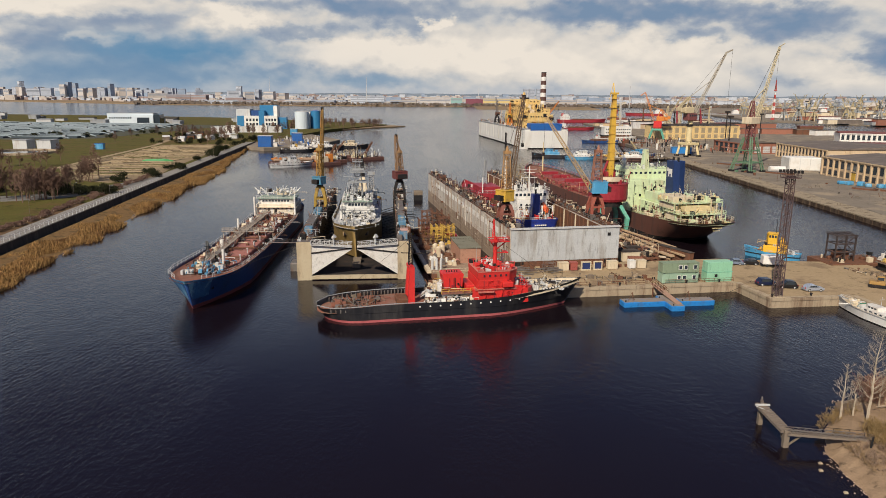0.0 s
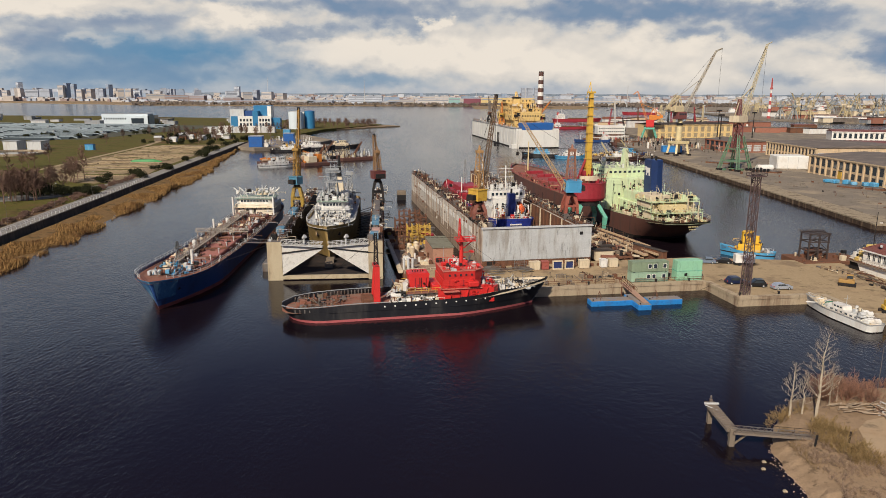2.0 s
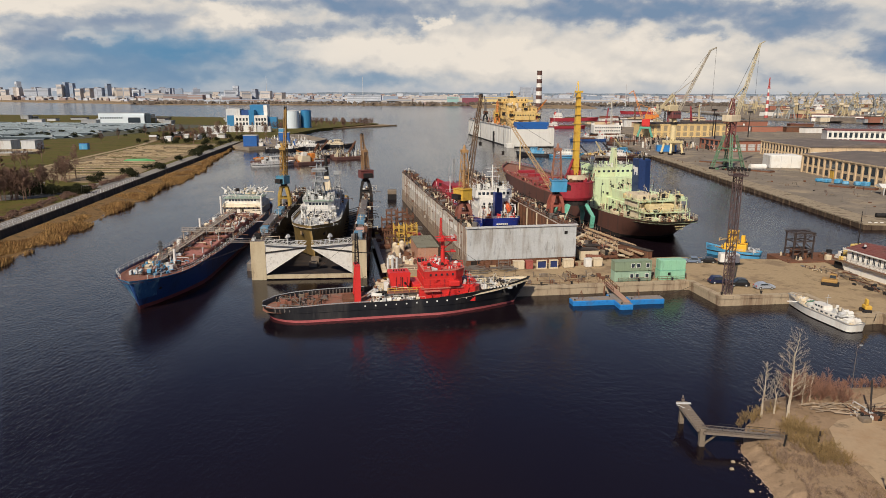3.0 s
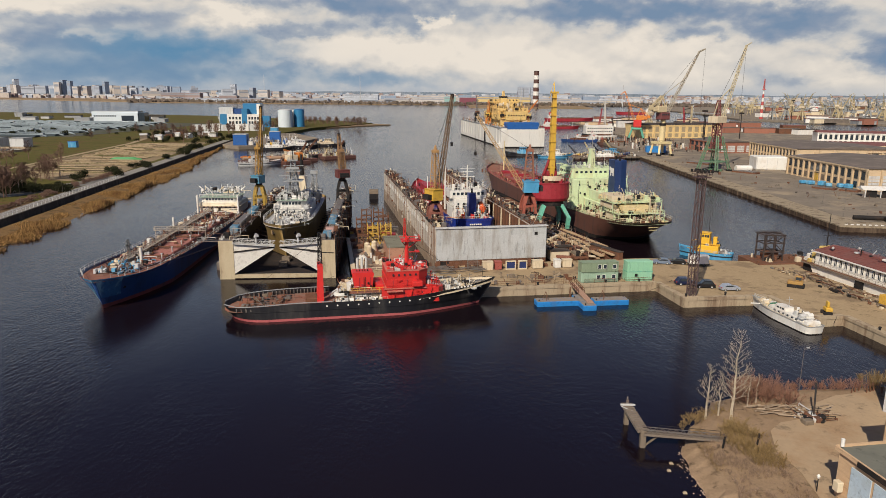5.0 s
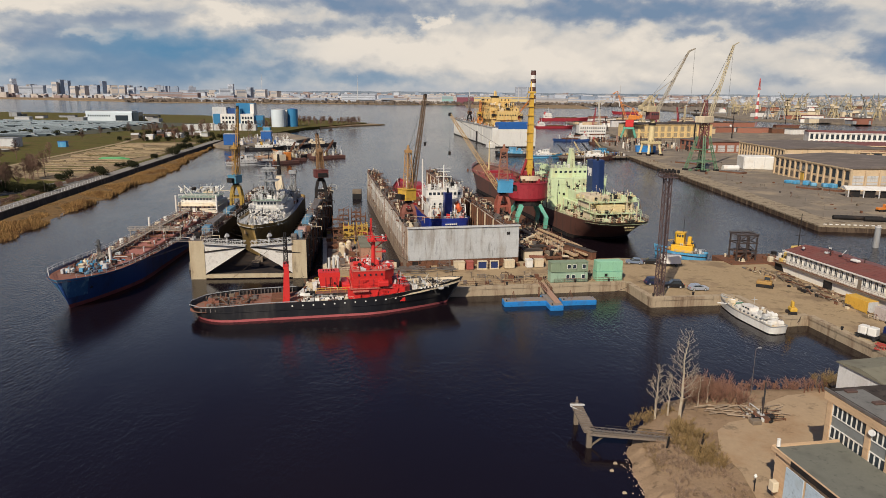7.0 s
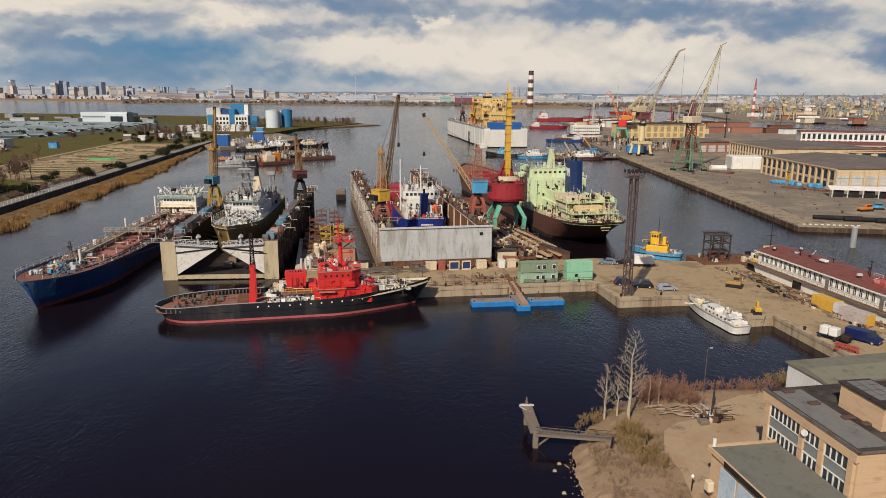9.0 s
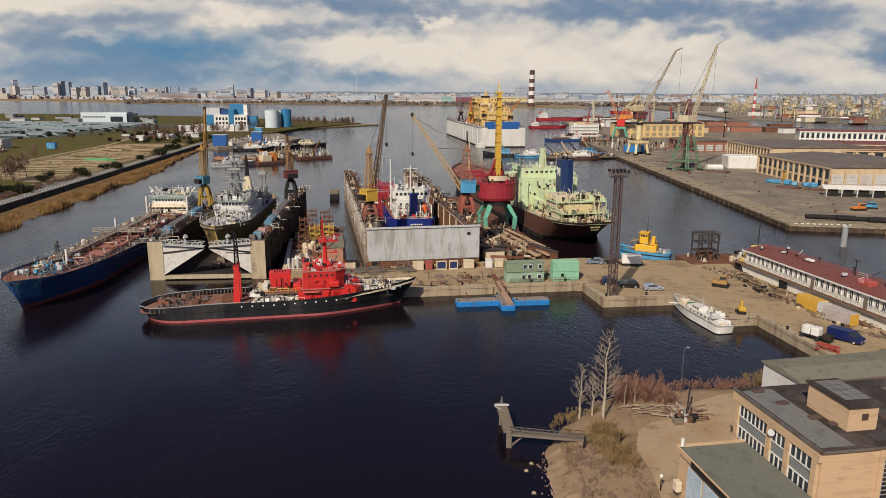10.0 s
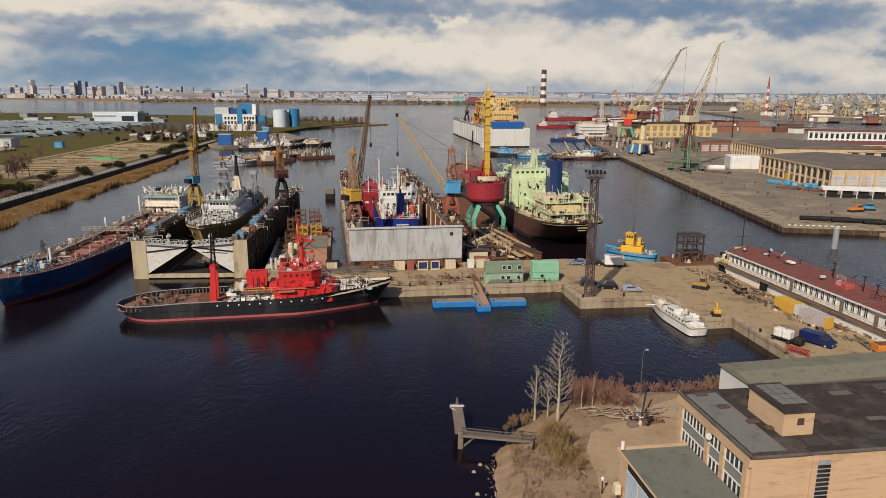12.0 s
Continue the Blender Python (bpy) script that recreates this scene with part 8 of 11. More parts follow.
def twig_tree(b, rnd, p, d, l, r, depth, spread, thin=0.012):
    """Adds a limb and its forks to b."""
    d = d.normalized()
    q = p + d * l
    b.quadloop([[c + (Vector((1, 0, 0)) * math.cos(a) + Vector((0, 1, 0)) * math.sin(a)) * rr for a in (0, 2.1, 4.2)] for c, rr in ((p, r), (q, r * 0.6))], cap0=False, cap1=False)
    if depth == 0:
        return
    n = 3 if depth > 1 else 4
    for i in range(n):
        f = rnd.uniform(0.35, 1.0) if i else 1.0
        o = Vector((rnd.uniform(-1, 1), rnd.uniform(-1, 1), rnd.uniform(-0.15, 0.6)))
        twig_tree(b, rnd, p + d * (l * f), d + o * spread, l * rnd.uniform(0.5, 0.72), max(thin, r * 0.5), depth - 1, spread, thin)


def bare_tree(name, label, x, y, z, h, seed, bark, twig, spread=0.6, lean=0.05, levels=9, group="", thin=0.012, reach=0.20):
    rnd = random.Random(seed)
    t = thing(name, label, "tree", x, y, z, 0, group)
    pts = [Vector((0, 0, -0.3))]
    for i in range(1, 8):
        pts.append(Vector((rnd.uniform(-lean, lean) * h * i / 8, rnd.uniform(-lean, lean) * h * i / 8, h * i / 7)))
    r0 = h * 0.014 + 0.05
    part("trunk", B().quadloop([[p + Vector((math.cos(a), math.sin(a), 0)) * (r0 * (1.05 - i / 7.2)) for a in (0, 1.05, 2.1, 3.14, 4.2, 5.25)] for i, p in enumerate(pts)]), bark, t)
    b = B()
    for i in range(levels):
        f = 0.25 + 0.75 * i / levels
        k = f * 7
        p = pts[int(k)].lerp(pts[min(7, int(k) + 1)], k - int(k))
        for _ in range(3):
            a = rnd.uniform(0, 6.28)
            d = Vector((math.cos(a) * spread * 1.6, math.sin(a) * spread * 1.6, 1.0))
            twig_tree(b, rnd, p, d, h * reach * (1.15 - f * 0.75), max(thin * 1.6, r0 * 0.34 * (1.2 - f)), 3, spread, thin)
    part("crown", b, twig, t)
    return t


PALE_TWIG = mat("pale_twig", (0.42, 0.34, 0.24), 0.9, island=0.4)
bare_tree("birch_tree", "tall bare pale-barked birch on the shore", 54.6, 87.2, 1.6, 12.4, 1, M_bark, PALE_TWIG, 0.8, 0.03, 13, thin=0.005, reach=0.15)
bare_tree("birch_tree", "slender bare birch beside the jetty", 51.6, 88.4, 1.4, 8.0, 2, M_bark, PALE_TWIG, 0.75, 0.04, 8, thin=0.005, reach=0.14)
bare_tree("young_tree", "small bare grey tree among the scrub", 53.4, 88.6, 1.4, 6.4, 3, M_bark, PALE_TWIG, 0.8, 0.05, 8, thin=0.005, reach=0.14)
bare_tree("young_tree", "thin bare tree at the water's edge", 58.4, 91.2, 1.4, 5.2, 4, M_bark, M_twig, 0.7, 0.04, 10, thin=0.006, reach=0.13)
bare_tree("young_tree", "thin bare tree among brown shrubs", 60.2, 92.6, 1.4, 4.8, 5, M_bark, M_twig, 0.7, 0.04, 10, thin=0.006, reach=0.13)


def bush(b, rnd, x, y, z, r, h, n):
    for _ in range(n):
        a, q = rnd.uniform(0, 6.28), r * math.sqrt(rnd.random())
        p = Vector((x + q * math.cos(a) * 0.6, y + q * math.sin(a) * 0.6, z))
        hh = h * rnd.uniform(0.45, 1.0) * (1 - 0.4 * q / r)
        e = p + Vector((math.cos(a) * q * 0.6 + rnd.uniform(-0.2, 0.2), math.sin(a) * q * 0.6 + rnd.uniform(-0.2, 0.2), hh))
        w = rnd.uniform(0.02, 0.05)
        b.quadloop([[p + Vector((w * c, w * s, 0)) for c, s in ((1, 0), (-0.5, 0.9), (-0.5, -0.9))], [e + Vector((w * 0.4 * c, w * 0.4 * s, 0)) for c, s in ((1, 0), (-0.5, 0.9), (-0.5, -0.9))]], cap0=False, cap1=False)
        for _ in range(3):
            m = p.lerp(e, rnd.uniform(0.4, 1))
            g = m + Vector((rnd.uniform(-0.5, 0.5), rnd.uniform(-0.5, 0.5), rnd.uniform(0.1, 0.6))) * (0.6 + 0.3 * h / 2)
            w2 = w * 0.6
            b.quadloop([[m + Vector((w2 * c, w2 * s, 0)) for c, s in ((1, 0), (-0.5, 0.9), (-0.5, -0.9))], [g] * 3], cap0=False, cap1=False)


def shrub(b, rnd, x, y, z, h, stems=6):
    """A leafless forking shrub."""
    for _ in range(stems):
        a = rnd.uniform(0, 6.28)
        d = Vector((math.cos(a) * rnd.uniform(0.2, 0.7), math.sin(a) * rnd.uniform(0.2, 0.7), 1.0))
        twig_tree(b, rnd, Vector((x + 0.15 * math.cos(a), y + 0.15 * math.sin(a), z)), d, h * rnd.uniform(0.34, 0.5), 0.032, 3, 0.65, 0.015)


def shore_scrub():
    rnd = random.Random(50)
    redtwig = mat("reddish_scrub", (0.30, 0.155, 0.10), 0.9, size=2.0, island=0.5)
    b = B()
    for i in range(30):
        shrub(b, rnd, 57.5 + rnd.uniform(0, 8.5), 93.6 + rnd.uniform(-1.8, 2.6), 1.2, rnd.uniform(2.6, 4.6), 7)
    for i in range(26):
        shrub(b, rnd, rnd.uniform(67, 82), 98.4 + rnd.uniform(-0.7, 1.0), 1.0, rnd.uniform(1.2, 2.4), 5)
    tagged(b.make("scrub", redtwig), "reddish-brown leafless shrubs at the water's edge", "scrub", "", "stuff")
    b = B()
    for i in range(16):
        shrub(b, rnd, 47.4 + i * 0.5 + rnd.uniform(-0.4, 0.4), 86.2 + i * 0.30 + rnd.uniform(-0.6, 0.6), 0.9, rnd.uniform(1.0, 1.9), 5)
    for i in range(44):
        shrub(b, rnd, 54.2 + rnd.gauss(0, 1.0), 80.0 + rnd.uniform(-5.5, 5.0), 1.2, rnd.uniform(1.4, 3.2), 6)
    for x, y in ((80.5, 99.0), (79.4, 99.2), (81.3, 98.6), (80.0, 98.4), (82.0, 99.1)):
        shrub(b, rnd, x, y, 1.2, 3.2, 8)
    tagged(b.make("scrub", mat("ochre_scrub", (0.31, 0.21, 0.095), 0.9, size=2.0, second=(0.25, 0.18, 0.08), amount=0.7, island=0.6, spec=0.12)), "dry ochre scrub beside the jetty", "scrub", "", "stuff")
    b = B()
    for i in range(330):
        shrub(b, rnd, rnd.uniform(48.2, 56.6), rnd.uniform(54, 82), 1.1, rnd.uniform(0.5, 1.6), 4)
    for i in range(50):
        shrub(b, rnd, rnd.uniform(56, 66), rnd.uniform(89.5, 94), 1.3, rnd.uniform(0.4, 1.0), 3)
    tagged(b.make("scrub", mat("grey_scrub", (0.31, 0.215, 0.145), 0.95, size=1.5, island=0.6)), "grey-brown withered undergrowth on the bank", "scrub", "", "stuff")
    b = B()
    for x, y, r, h in [(rnd.uniform(48.2, 56.5), rnd.uniform(56, 84), 0.9, rnd.uniform(0.3, 0.9)) for _ in range(160)]:
        bush(b, rnd, x, y, 1.2, r, h, 26)
    tagged(b.make("dry_grass", M_scrub), "tufts of dry straw-coloured grass on the shore", "grass", "", "stuff")
    b = B()
    for _ in range(620):
        y = rnd.uniform(50, 97)
        x = 45.9 + (0.0 if y < 80 else (y - 80) * 0.6) + rnd.gauss(0.2, 0.7)
        s = rnd.uniform(0.03, 0.10)
        b.quadloop([[(x - s, y - s * 0.7, -0.1), (x + s, y - s * 0.8, -0.1), (x + s * 0.8, y + s, -0.1), (x - s * 0.9, y + s * 0.8, -0.1)], [(x - s * 0.6, y - s * 0.5, s * 0.9), (x + s * 0.7, y - s * 0.4, s * 1.1), (x + s * 0.5, y + s * 0.6, s * 0.9), (x - s * 0.5, y + s * 0.5, s)]])
    tagged(b.make("shore_rubble", mat("shore_stone", (0.40, 0.28, 0.20), 0.9, size=0.6, island=0.5)), "pale broken stones and rubble along the waterline", "rubble", "", "stuff")
    b = B()
    for _ in range(46):
        x, y, a, l = rnd.uniform(57.5, 68), rnd.uniform(88.5, 91.5), rnd.uniform(-0.4, 0.5), rnd.uniform(0.8, 3.5)
        b.bar((x, y, 1.9 + rnd.uniform(0, 0.3)), (x + l * math.cos(a), y + l * math.sin(a), 1.9 + rnd.uniform(0, 0.4)), rnd.uniform(0.04, 0.14))
    tagged(b.make("driftwood", mat("driftwood_grey", (0.34, 0.26, 0.18), 0.9, size=1.0, island=0.5)), "scattered grey planks and driftwood", "driftwood", "", "stuff")
    for x, y in ((44.0, 78.5), (43.6, 72.0), (43.2, 76.8)):
        tagged(B().quadloop([[(x - 0.35, y - 0.3, -0.2), (x + 0.35, y - 0.3, -0.2), (x + 0.3, y + 0.3, -0.2), (x - 0.3, y + 0.3, -0.2)], [(x - 0.15, y - 0.12, 0.2), (x + 0.2, y - 0.12, 0.18), (x + 0.12, y + 0.12, 0.2), (x - 0.12, y + 0.12, 0.18)]]).make("stone", M_concrete), "pale stone just above the water", "stone")


shore_scrub()


def jetty():
    t = thing("old_jetty", "ruined concrete jetty on piles with a timber walkway", "jetty", 0, 0, 0)
    wal = mat("jetty_wood", (0.19, 0.15, 0.115), 0.9, size=1.0, second=(0.12, 0.095, 0.075), amount=0.6)
    tip, el, en = Vector((40.9, 88.9, 2.7)), Vector((41.5, 82.6, 2.1)), Vector((52.0, 81.4, 1.75))
    for p in (el,):
        part("pile", B().box(p.x - 0.35, p.x + 0.35, p.y - 0.35, p.y + 0.35, -1.5, p.z + 0.35, 0.05), M_wood, t, "square weathered pile")
    for p in (tip,):
        part("pile", B().box(p.x - 0.3, p.x + 0.3, p.y - 0.3, p.y + 0.3, -1.5, p.z), M_wood, t)
    part("beam", B().bar(el, tip, 1.45, 0.3), wal, t)
    part("beam", B().bar(el + Vector((0, -0.2, -0.1)), en, 0.85, 0.28), wal, t)
    n = 11
    for a, b2 in ((el, tip), (el, en)):
        d = (b2 - a).normalized()
        o = Vector((d.y, -d.x, 0)) * (0.74 if b2 is tip else 0.48)
        k = int((b2 - a).length / 0.5)
        for i in range(k):
            p = a.lerp(b2, (i + 0.5) / k) + Vector((0, 0, 0.2))
            part("plank", B().bar(p - o, p + o, 0.32, 0.08), wal, t)
    part("platform", R(tip.x - 0.75, tip.x + 0.75, tip.y - 0.4, tip.y + 0.4, 2.85, 3.0), M_wood, t, "weathered end platform")
    part("lamp_box", B().box(tip.x - 0.2, tip.x + 0.2, tip.y - 0.2, tip.y + 0.2, 3.0, 3.6, 0.05).cyl((tip.x, tip.y, 3.7), (tip.x, tip.y, 4.1), 0.15, 0.1), M_steel, t)
    part("crossbar", R(tip.x - 1.0, tip.x + 1.0, tip.y - 0.42, tip.y - 0.2, 2.95, 3.15), M_pale, t)
    part("brace", B().bar((el.x + 0.3, el.y, 0.2), (el.x + 2.2, el.y - 0.2, 2.0), 0.2), M_wood, t)
    part("brace", B().bar((el.x, el.y + 0.3, 0.3), (el.x - 0.1, el.y + 2.2, 2.2), 0.2), M_wood, t)
    part("arm", B().bar((39.9, 88.2, 3.0), (41.6, 87.2, 2.6), 0.08), M_pale, t)
    for i in range(5):
        p = el.lerp(en, 0.2 + i * 0.18)
        part("rail_post", B().bar((p.x, p.y + 0.5, p.z), (p.x, p.y + 0.5, p.z + 0.9), 0.05), M_dark, t)
    d = (en - el).normalized()
    for side in (-0.46, 0.46):
        q = Vector((-d.y, d.x, 0)) * side
        for i in range(12):
            p0, p1 = el.lerp(en, 0.04 + i * 0.08) + q, el.lerp(en, 0.08 + i * 0.08) + q
            part("side_lattice", B().bar(p0, p1 + Vector((0, 0, 0.55)), 0.06).bar(p1 + Vector((0, 0, 0.55)), p1 + d * 0.42, 0.06), M_steel, t)
        part("top_chord", B().bar(el + q + Vector((0, 0, 0.55)), en + q + Vector((0, 0, 0.55)), 0.07), M_steel, t)
    part("pipe_rail", B().bar((43.6, 82.9, 2.9), (51.0, 82.0, 2.7), 0.05), M_dark, t)
    for x, y in ((50.5, 79.4), (53.6, 77.0), (55.2, 80.4)):
        s = thing("old_post", "short leaning dark timber post", "post", x, y, 1.3, 0)
        part("shaft", B().bar((0, 0, 0), (0.25, 0.15, 1.9), 0.18), M_dark, s)


jetty()


def street_lamp(label, x, y, z, h, arm):
    t = thing("street_lamp", label, "street lamp", x, y, z, 0)
    part("pole", B().cyl((0, 0, 0), (0, 0, h), 0.05, 0.03, 8), M_steel, t)
    part("bracket", B().cyl((0, 0, h), (arm, 0, h + abs(arm) * 0.6), 0.025, 0.02, 6), M_steel, t)
    part("lantern", B().box(arm - 0.1, arm + 0.35, -0.1, 0.1, h + abs(arm) * 0.6 - 0.08, h + abs(arm) * 0.6 + 0.12, 0.04), M_grey, t)
    return t


street_lamp("thin grey street lamp on the shore", 67.6, 95.4, 1.7, 7.2, 0.4)
t = thing("lamp_post", "short dark post with a white globe lamp", "lamp", 57.4, 70.0, 1.7)
part("pole", B().cyl((0, 0, 0), (0, 0, 1.7), 0.07, 0.05, 6), M_dark, t)
part("globe", B().cyl((0, 0, 1.7), (0, 0, 1.95), 0.12, 0.2, 10).cyl((0, 0, 1.95), (0, 0, 2.15), 0.2, 0.08, 10), M_white, t)
t = thing("winch_wreck", "wrecked winch heap with a leaning dark steel arm", "winch", 65.6, 87.6, 1.75, 10)
rd = random.Random(71)
for i in range(16):
    x, y, s = rd.uniform(-1.1, 1.1), rd.uniform(-0.9, 0.9), rd.uniform(0.15, 0.5)
    part("chunk", R(x - s / 2, x + s / 2, y - s / 2, y + s / 2, 0, rd.uniform(0.2, 0.8), 0.06), rd.choice([M_pale, M_rust, mat("pinkish_scrap", (0.45, 0.25, 0.2), 0.8), M_cream]), t)
part("drum", B().cyl((-0.3, -0.4, 0.4), (-0.3, 0.4, 0.4), 0.35, n=12), M_rust, t)
gear(t, rd, -1.6, 1.6, -1.2, 1.2, 0, 40, [M_pale, M_rust, M_dark, M_wood], 0.9)
part("arm", B().bar((0.3, 0, 0.4), (2.0, 2.4, 4.2), 0.22), M_dark, t)
for i in range(7):
    s = thing("fence_post", "short rust-red fence post", "fence post", 76 + i * 0.75, 96.6 + (i % 3) * 0.4, 1.7, 0, "shore posts")
    part("shaft", B().bar((0, 0, 0), (rd.uniform(-0.3, 0.3), 0, rd.uniform(0.8, 1.5)), 0.13), M_rust, s)


# ---- far working quay: sheds, cranes ----
def warehouse(name, label, x, y, rz, L, W, H, wall, roof, bays, front_bays=0, z=2.0, gate=None, pane=None):
    """Hall with piers and tall windows on its long side (local x) and gable-less flat roof; x along the long face, y inwards."""
    t = thing(name, label, "warehouse", x, y, z, rz)
    part("wall", R(0, L, 0, W, 0, H), wall, t)
    part("roof", B().quadloop([[(-0.6, -0.6, H), (-0.6, W / 2, H + 1.6), (-0.6, W + 0.6, H)], [(L + 0.6, -0.6, H), (L + 0.6, W / 2, H + 1.6), (L + 0.6, W + 0.6, H)]]), roof, t)
    part("cornice", R(-0.7, L + 0.7, -0.7, -0.1, H - 0.7, H), wall, t)
    for i in range(bays + 1):
        u = L * i / bays
        part("pier", R(u - 0.5, u + 0.5, -0.6, 0, 0, H - 0.7), wall, t)
    for i in range(bays):
        u = L * (i + 0.5) / bays
        w = L / bays * 0.55
        part("window", R(u - w / 2, u + w / 2, -0.08, 0.02, H * 0.48, H * 0.86), pane or GLASS, t)
        part("lower_window", R(u - w / 2, u + w / 2, -0.08, 0.02, H * 0.08, H * 0.36), pane or (GLASS if i % 3 else M_wood), t)
    if front_bays:
        for i in range(front_bays + 1):
            v = W * i / front_bays
            part("pier", R(L, L + 0.5, v - 0.45, v + 0.45, 0, H - 0.7), wall, t)
        for i in range(front_bays):
            v0, v1 = W * (i + 0.12) / front_bays, W * (i + 0.88) / front_bays
            for q in range(4):
                part("glazing", R(L, L + 0.15, v0, v1, H * (0.12 + 0.15 * q), H * (0.24 + 0.15 * q)), gate or M_pale, t)
    return t


sand = mat("sandy_render", (0.56, 0.42, 0.26), 0.85, size=4.0, second=(0.40, 0.28, 0.17), amount=0.5, streak=True)
brownroof = mat("brown_roof", (0.13, 0.105, 0.085), 0.85, size=8.0, second=(0.20, 0.155, 0.12), amount=0.8)
warehouse("warehouse", "sand-coloured hall with tall windows and brown roof", 202.5, 389.0, -88.0, 71, 60, 10.2, sand, brownroof, 13, 9)
warehouse("warehouse", "long sand-coloured workshop with two window rows", 229.5, 505.0, -89.0, 66, 70, 9.8, sand, brownroof, 15, 6)
warehouse("workshop", "red-brown brick workshop behind the crane", 205, 560, -80, 40, 30, 8.0, M_redbrick, brownroof, 6, 4)
for (x, y, L, W, H, m, r) in ((270, 470, 90, 34, 9, sand, M_roofred), (275, 420, 90, 26, 8.5, sand, M_roofred), (290, 375, 80, 26, 9, sand, brownroof), (420, 440, 70, 40, 12, sand, M_roofred)):
    warehouse("workshop", "broad workshop with a low weathered roof", x, y + 20, -6, L, W, H, m, r, 10)
warehouse("office_block", "long white two-storey office with red roof", 335, 618, -14, 90, 20, 11, M_white, M_roofred, 22)
t = thing("white_tent", "white storage tent on the quay", "tent", 192.5, 406.5, 2.0, -6)
part("fabric", R(0, 17.5, 0, 14, 0, 7.6, 0.4), mat("tent_white", (0.70, 0.68, 0.62), 0.7, vary=0.1, size=4, second=(0.5, 0.42, 0.32), amount=0.4), t)
for i in range(4):
    part("fabric_rib", R(0.3 + i * 5.6, 0.5 + i * 5.6, -0.06, 0.04, 0, 7.4), M_pale, t)
t = thing("ochre_block", "small ochre store beside the tent", "shed", 206.5, 357, 2.0, -4)
part("body", R(-3.5, 0, 0, 4, 0, 4, 0.1), M_yellow, t)
part("roof", R(-3.7, 0.2, -0.2, 4.2, 4, 4.2), M_roofdark, t)
for i in range(6):
    t = thing("tarpaulin_stack", "blue tarpaulin-covered stack on the quay", "stack", 190 + i * 2.7 - (i % 2), 345 - i * 3.5, 2.0, 20 * i, "blue stacks")
    part("cover", B().box(-1.8, 1.8, -1.4, 1.4, 0, 1.6 + 0.3 * (i % 3), 0.4), M_sky, t)
for (x, y, w, d2) in ((180, 390, 14, 5), (190, 325, 10, 4), (198, 318, 8, 4), (172, 440, 16, 6)):
    t = thing("plate_stack", "low stack of dark steel plates", "plate stack", x, y, 2.0, -50)
    part("plates", R(-w / 2, w / 2, -d2 / 2, d2 / 2, 0, 0.8), M_rust, t)
    part("top_plate", R(-w / 2 + 0.6, w / 2 - 1, -d2 / 2, d2 / 2 - 0.5, 0.8, 1.1), M_steel, t)
t = thing("canopy_shed", "long low white canopy beside the hall", "canopy", 205, 300, 2.0, -12)
part("canopy", B().quadloop([[(x, -4, 3.4), (x, 0, 4.6), (x, 4, 3.4), (x, 4, 3.2), (x, -4, 3.2)] for x in (-12, 40)]), M_white, t)
for i in range(9):
    part("post", R(-11 + i * 6, -10.6 + i * 6, -3.9, -3.6, 0, 3.2), M_pale, t)
    part("bay", R(-10 + i * 6, -6 + i * 6, -3.0, -2.8, 0, 3.0), M_dark, t)
for (x, y, rz, m) in ((187, 262, 15, M_orange), (193, 266, -15, M_sky), (206, 258, 5, M_crimson)):
    c = machine("site_machine", "brightly painted yard machine on the far quay", x, y, rz, m, 6.0)
for i in range(5):
    t = thing("steel_pipe", "long dark steel pipe lying on the quay", "pipe", 158 + i * 9, 243.5 - i * 3.5, 2.0, -9 + i, "quay pipes")
    part("tube", B().cyl((0, 0, 0.8), (16, 0, 0.8), 0.8, n=12), M_dark, t)
t = thing("barrier", "white barrier blocks along the quay end", "barrier", 149, 232.4, 2.06, -7)
for i in range(10):
    part("block", R(i * 1.9, i * 1.9 + 1.0, -0.15, 0.15, 0, 0.35, 0.06), M_white, t)
street_lamp("thin white lamp post on the far quay", 157, 248, 2.0, 8.0, 0.8)
t = thing("blue_store", "bright blue box stores behind the quay", "store", 160, 522, 2.0, -4)
part("body", R(0, 14, 0, 6, 0, 4.5, 0.1), M_pontoon, t)
part("roof", R(-0.2, 14.2, -0.2, 6.2, 4.5, 4.7), M_sky, t)

# yellow hall with tall windows
yh = mat("yellow_render", (0.66, 0.48, 0.22), 0.8, size=4.0, second=(0.5, 0.36, 0.17), amount=0.5)
warehouse("yellow_hall", "long yellow hall with pale window bays and dark roof", 199, 690, 11, 84, 34, 13.0, yh, M_roofdark, 12, pane=mat("dusty_pane", (0.34, 0.27, 0.16), 0.4, size=3.0, second=(0.2, 0.17, 0.12), amount=0.7))

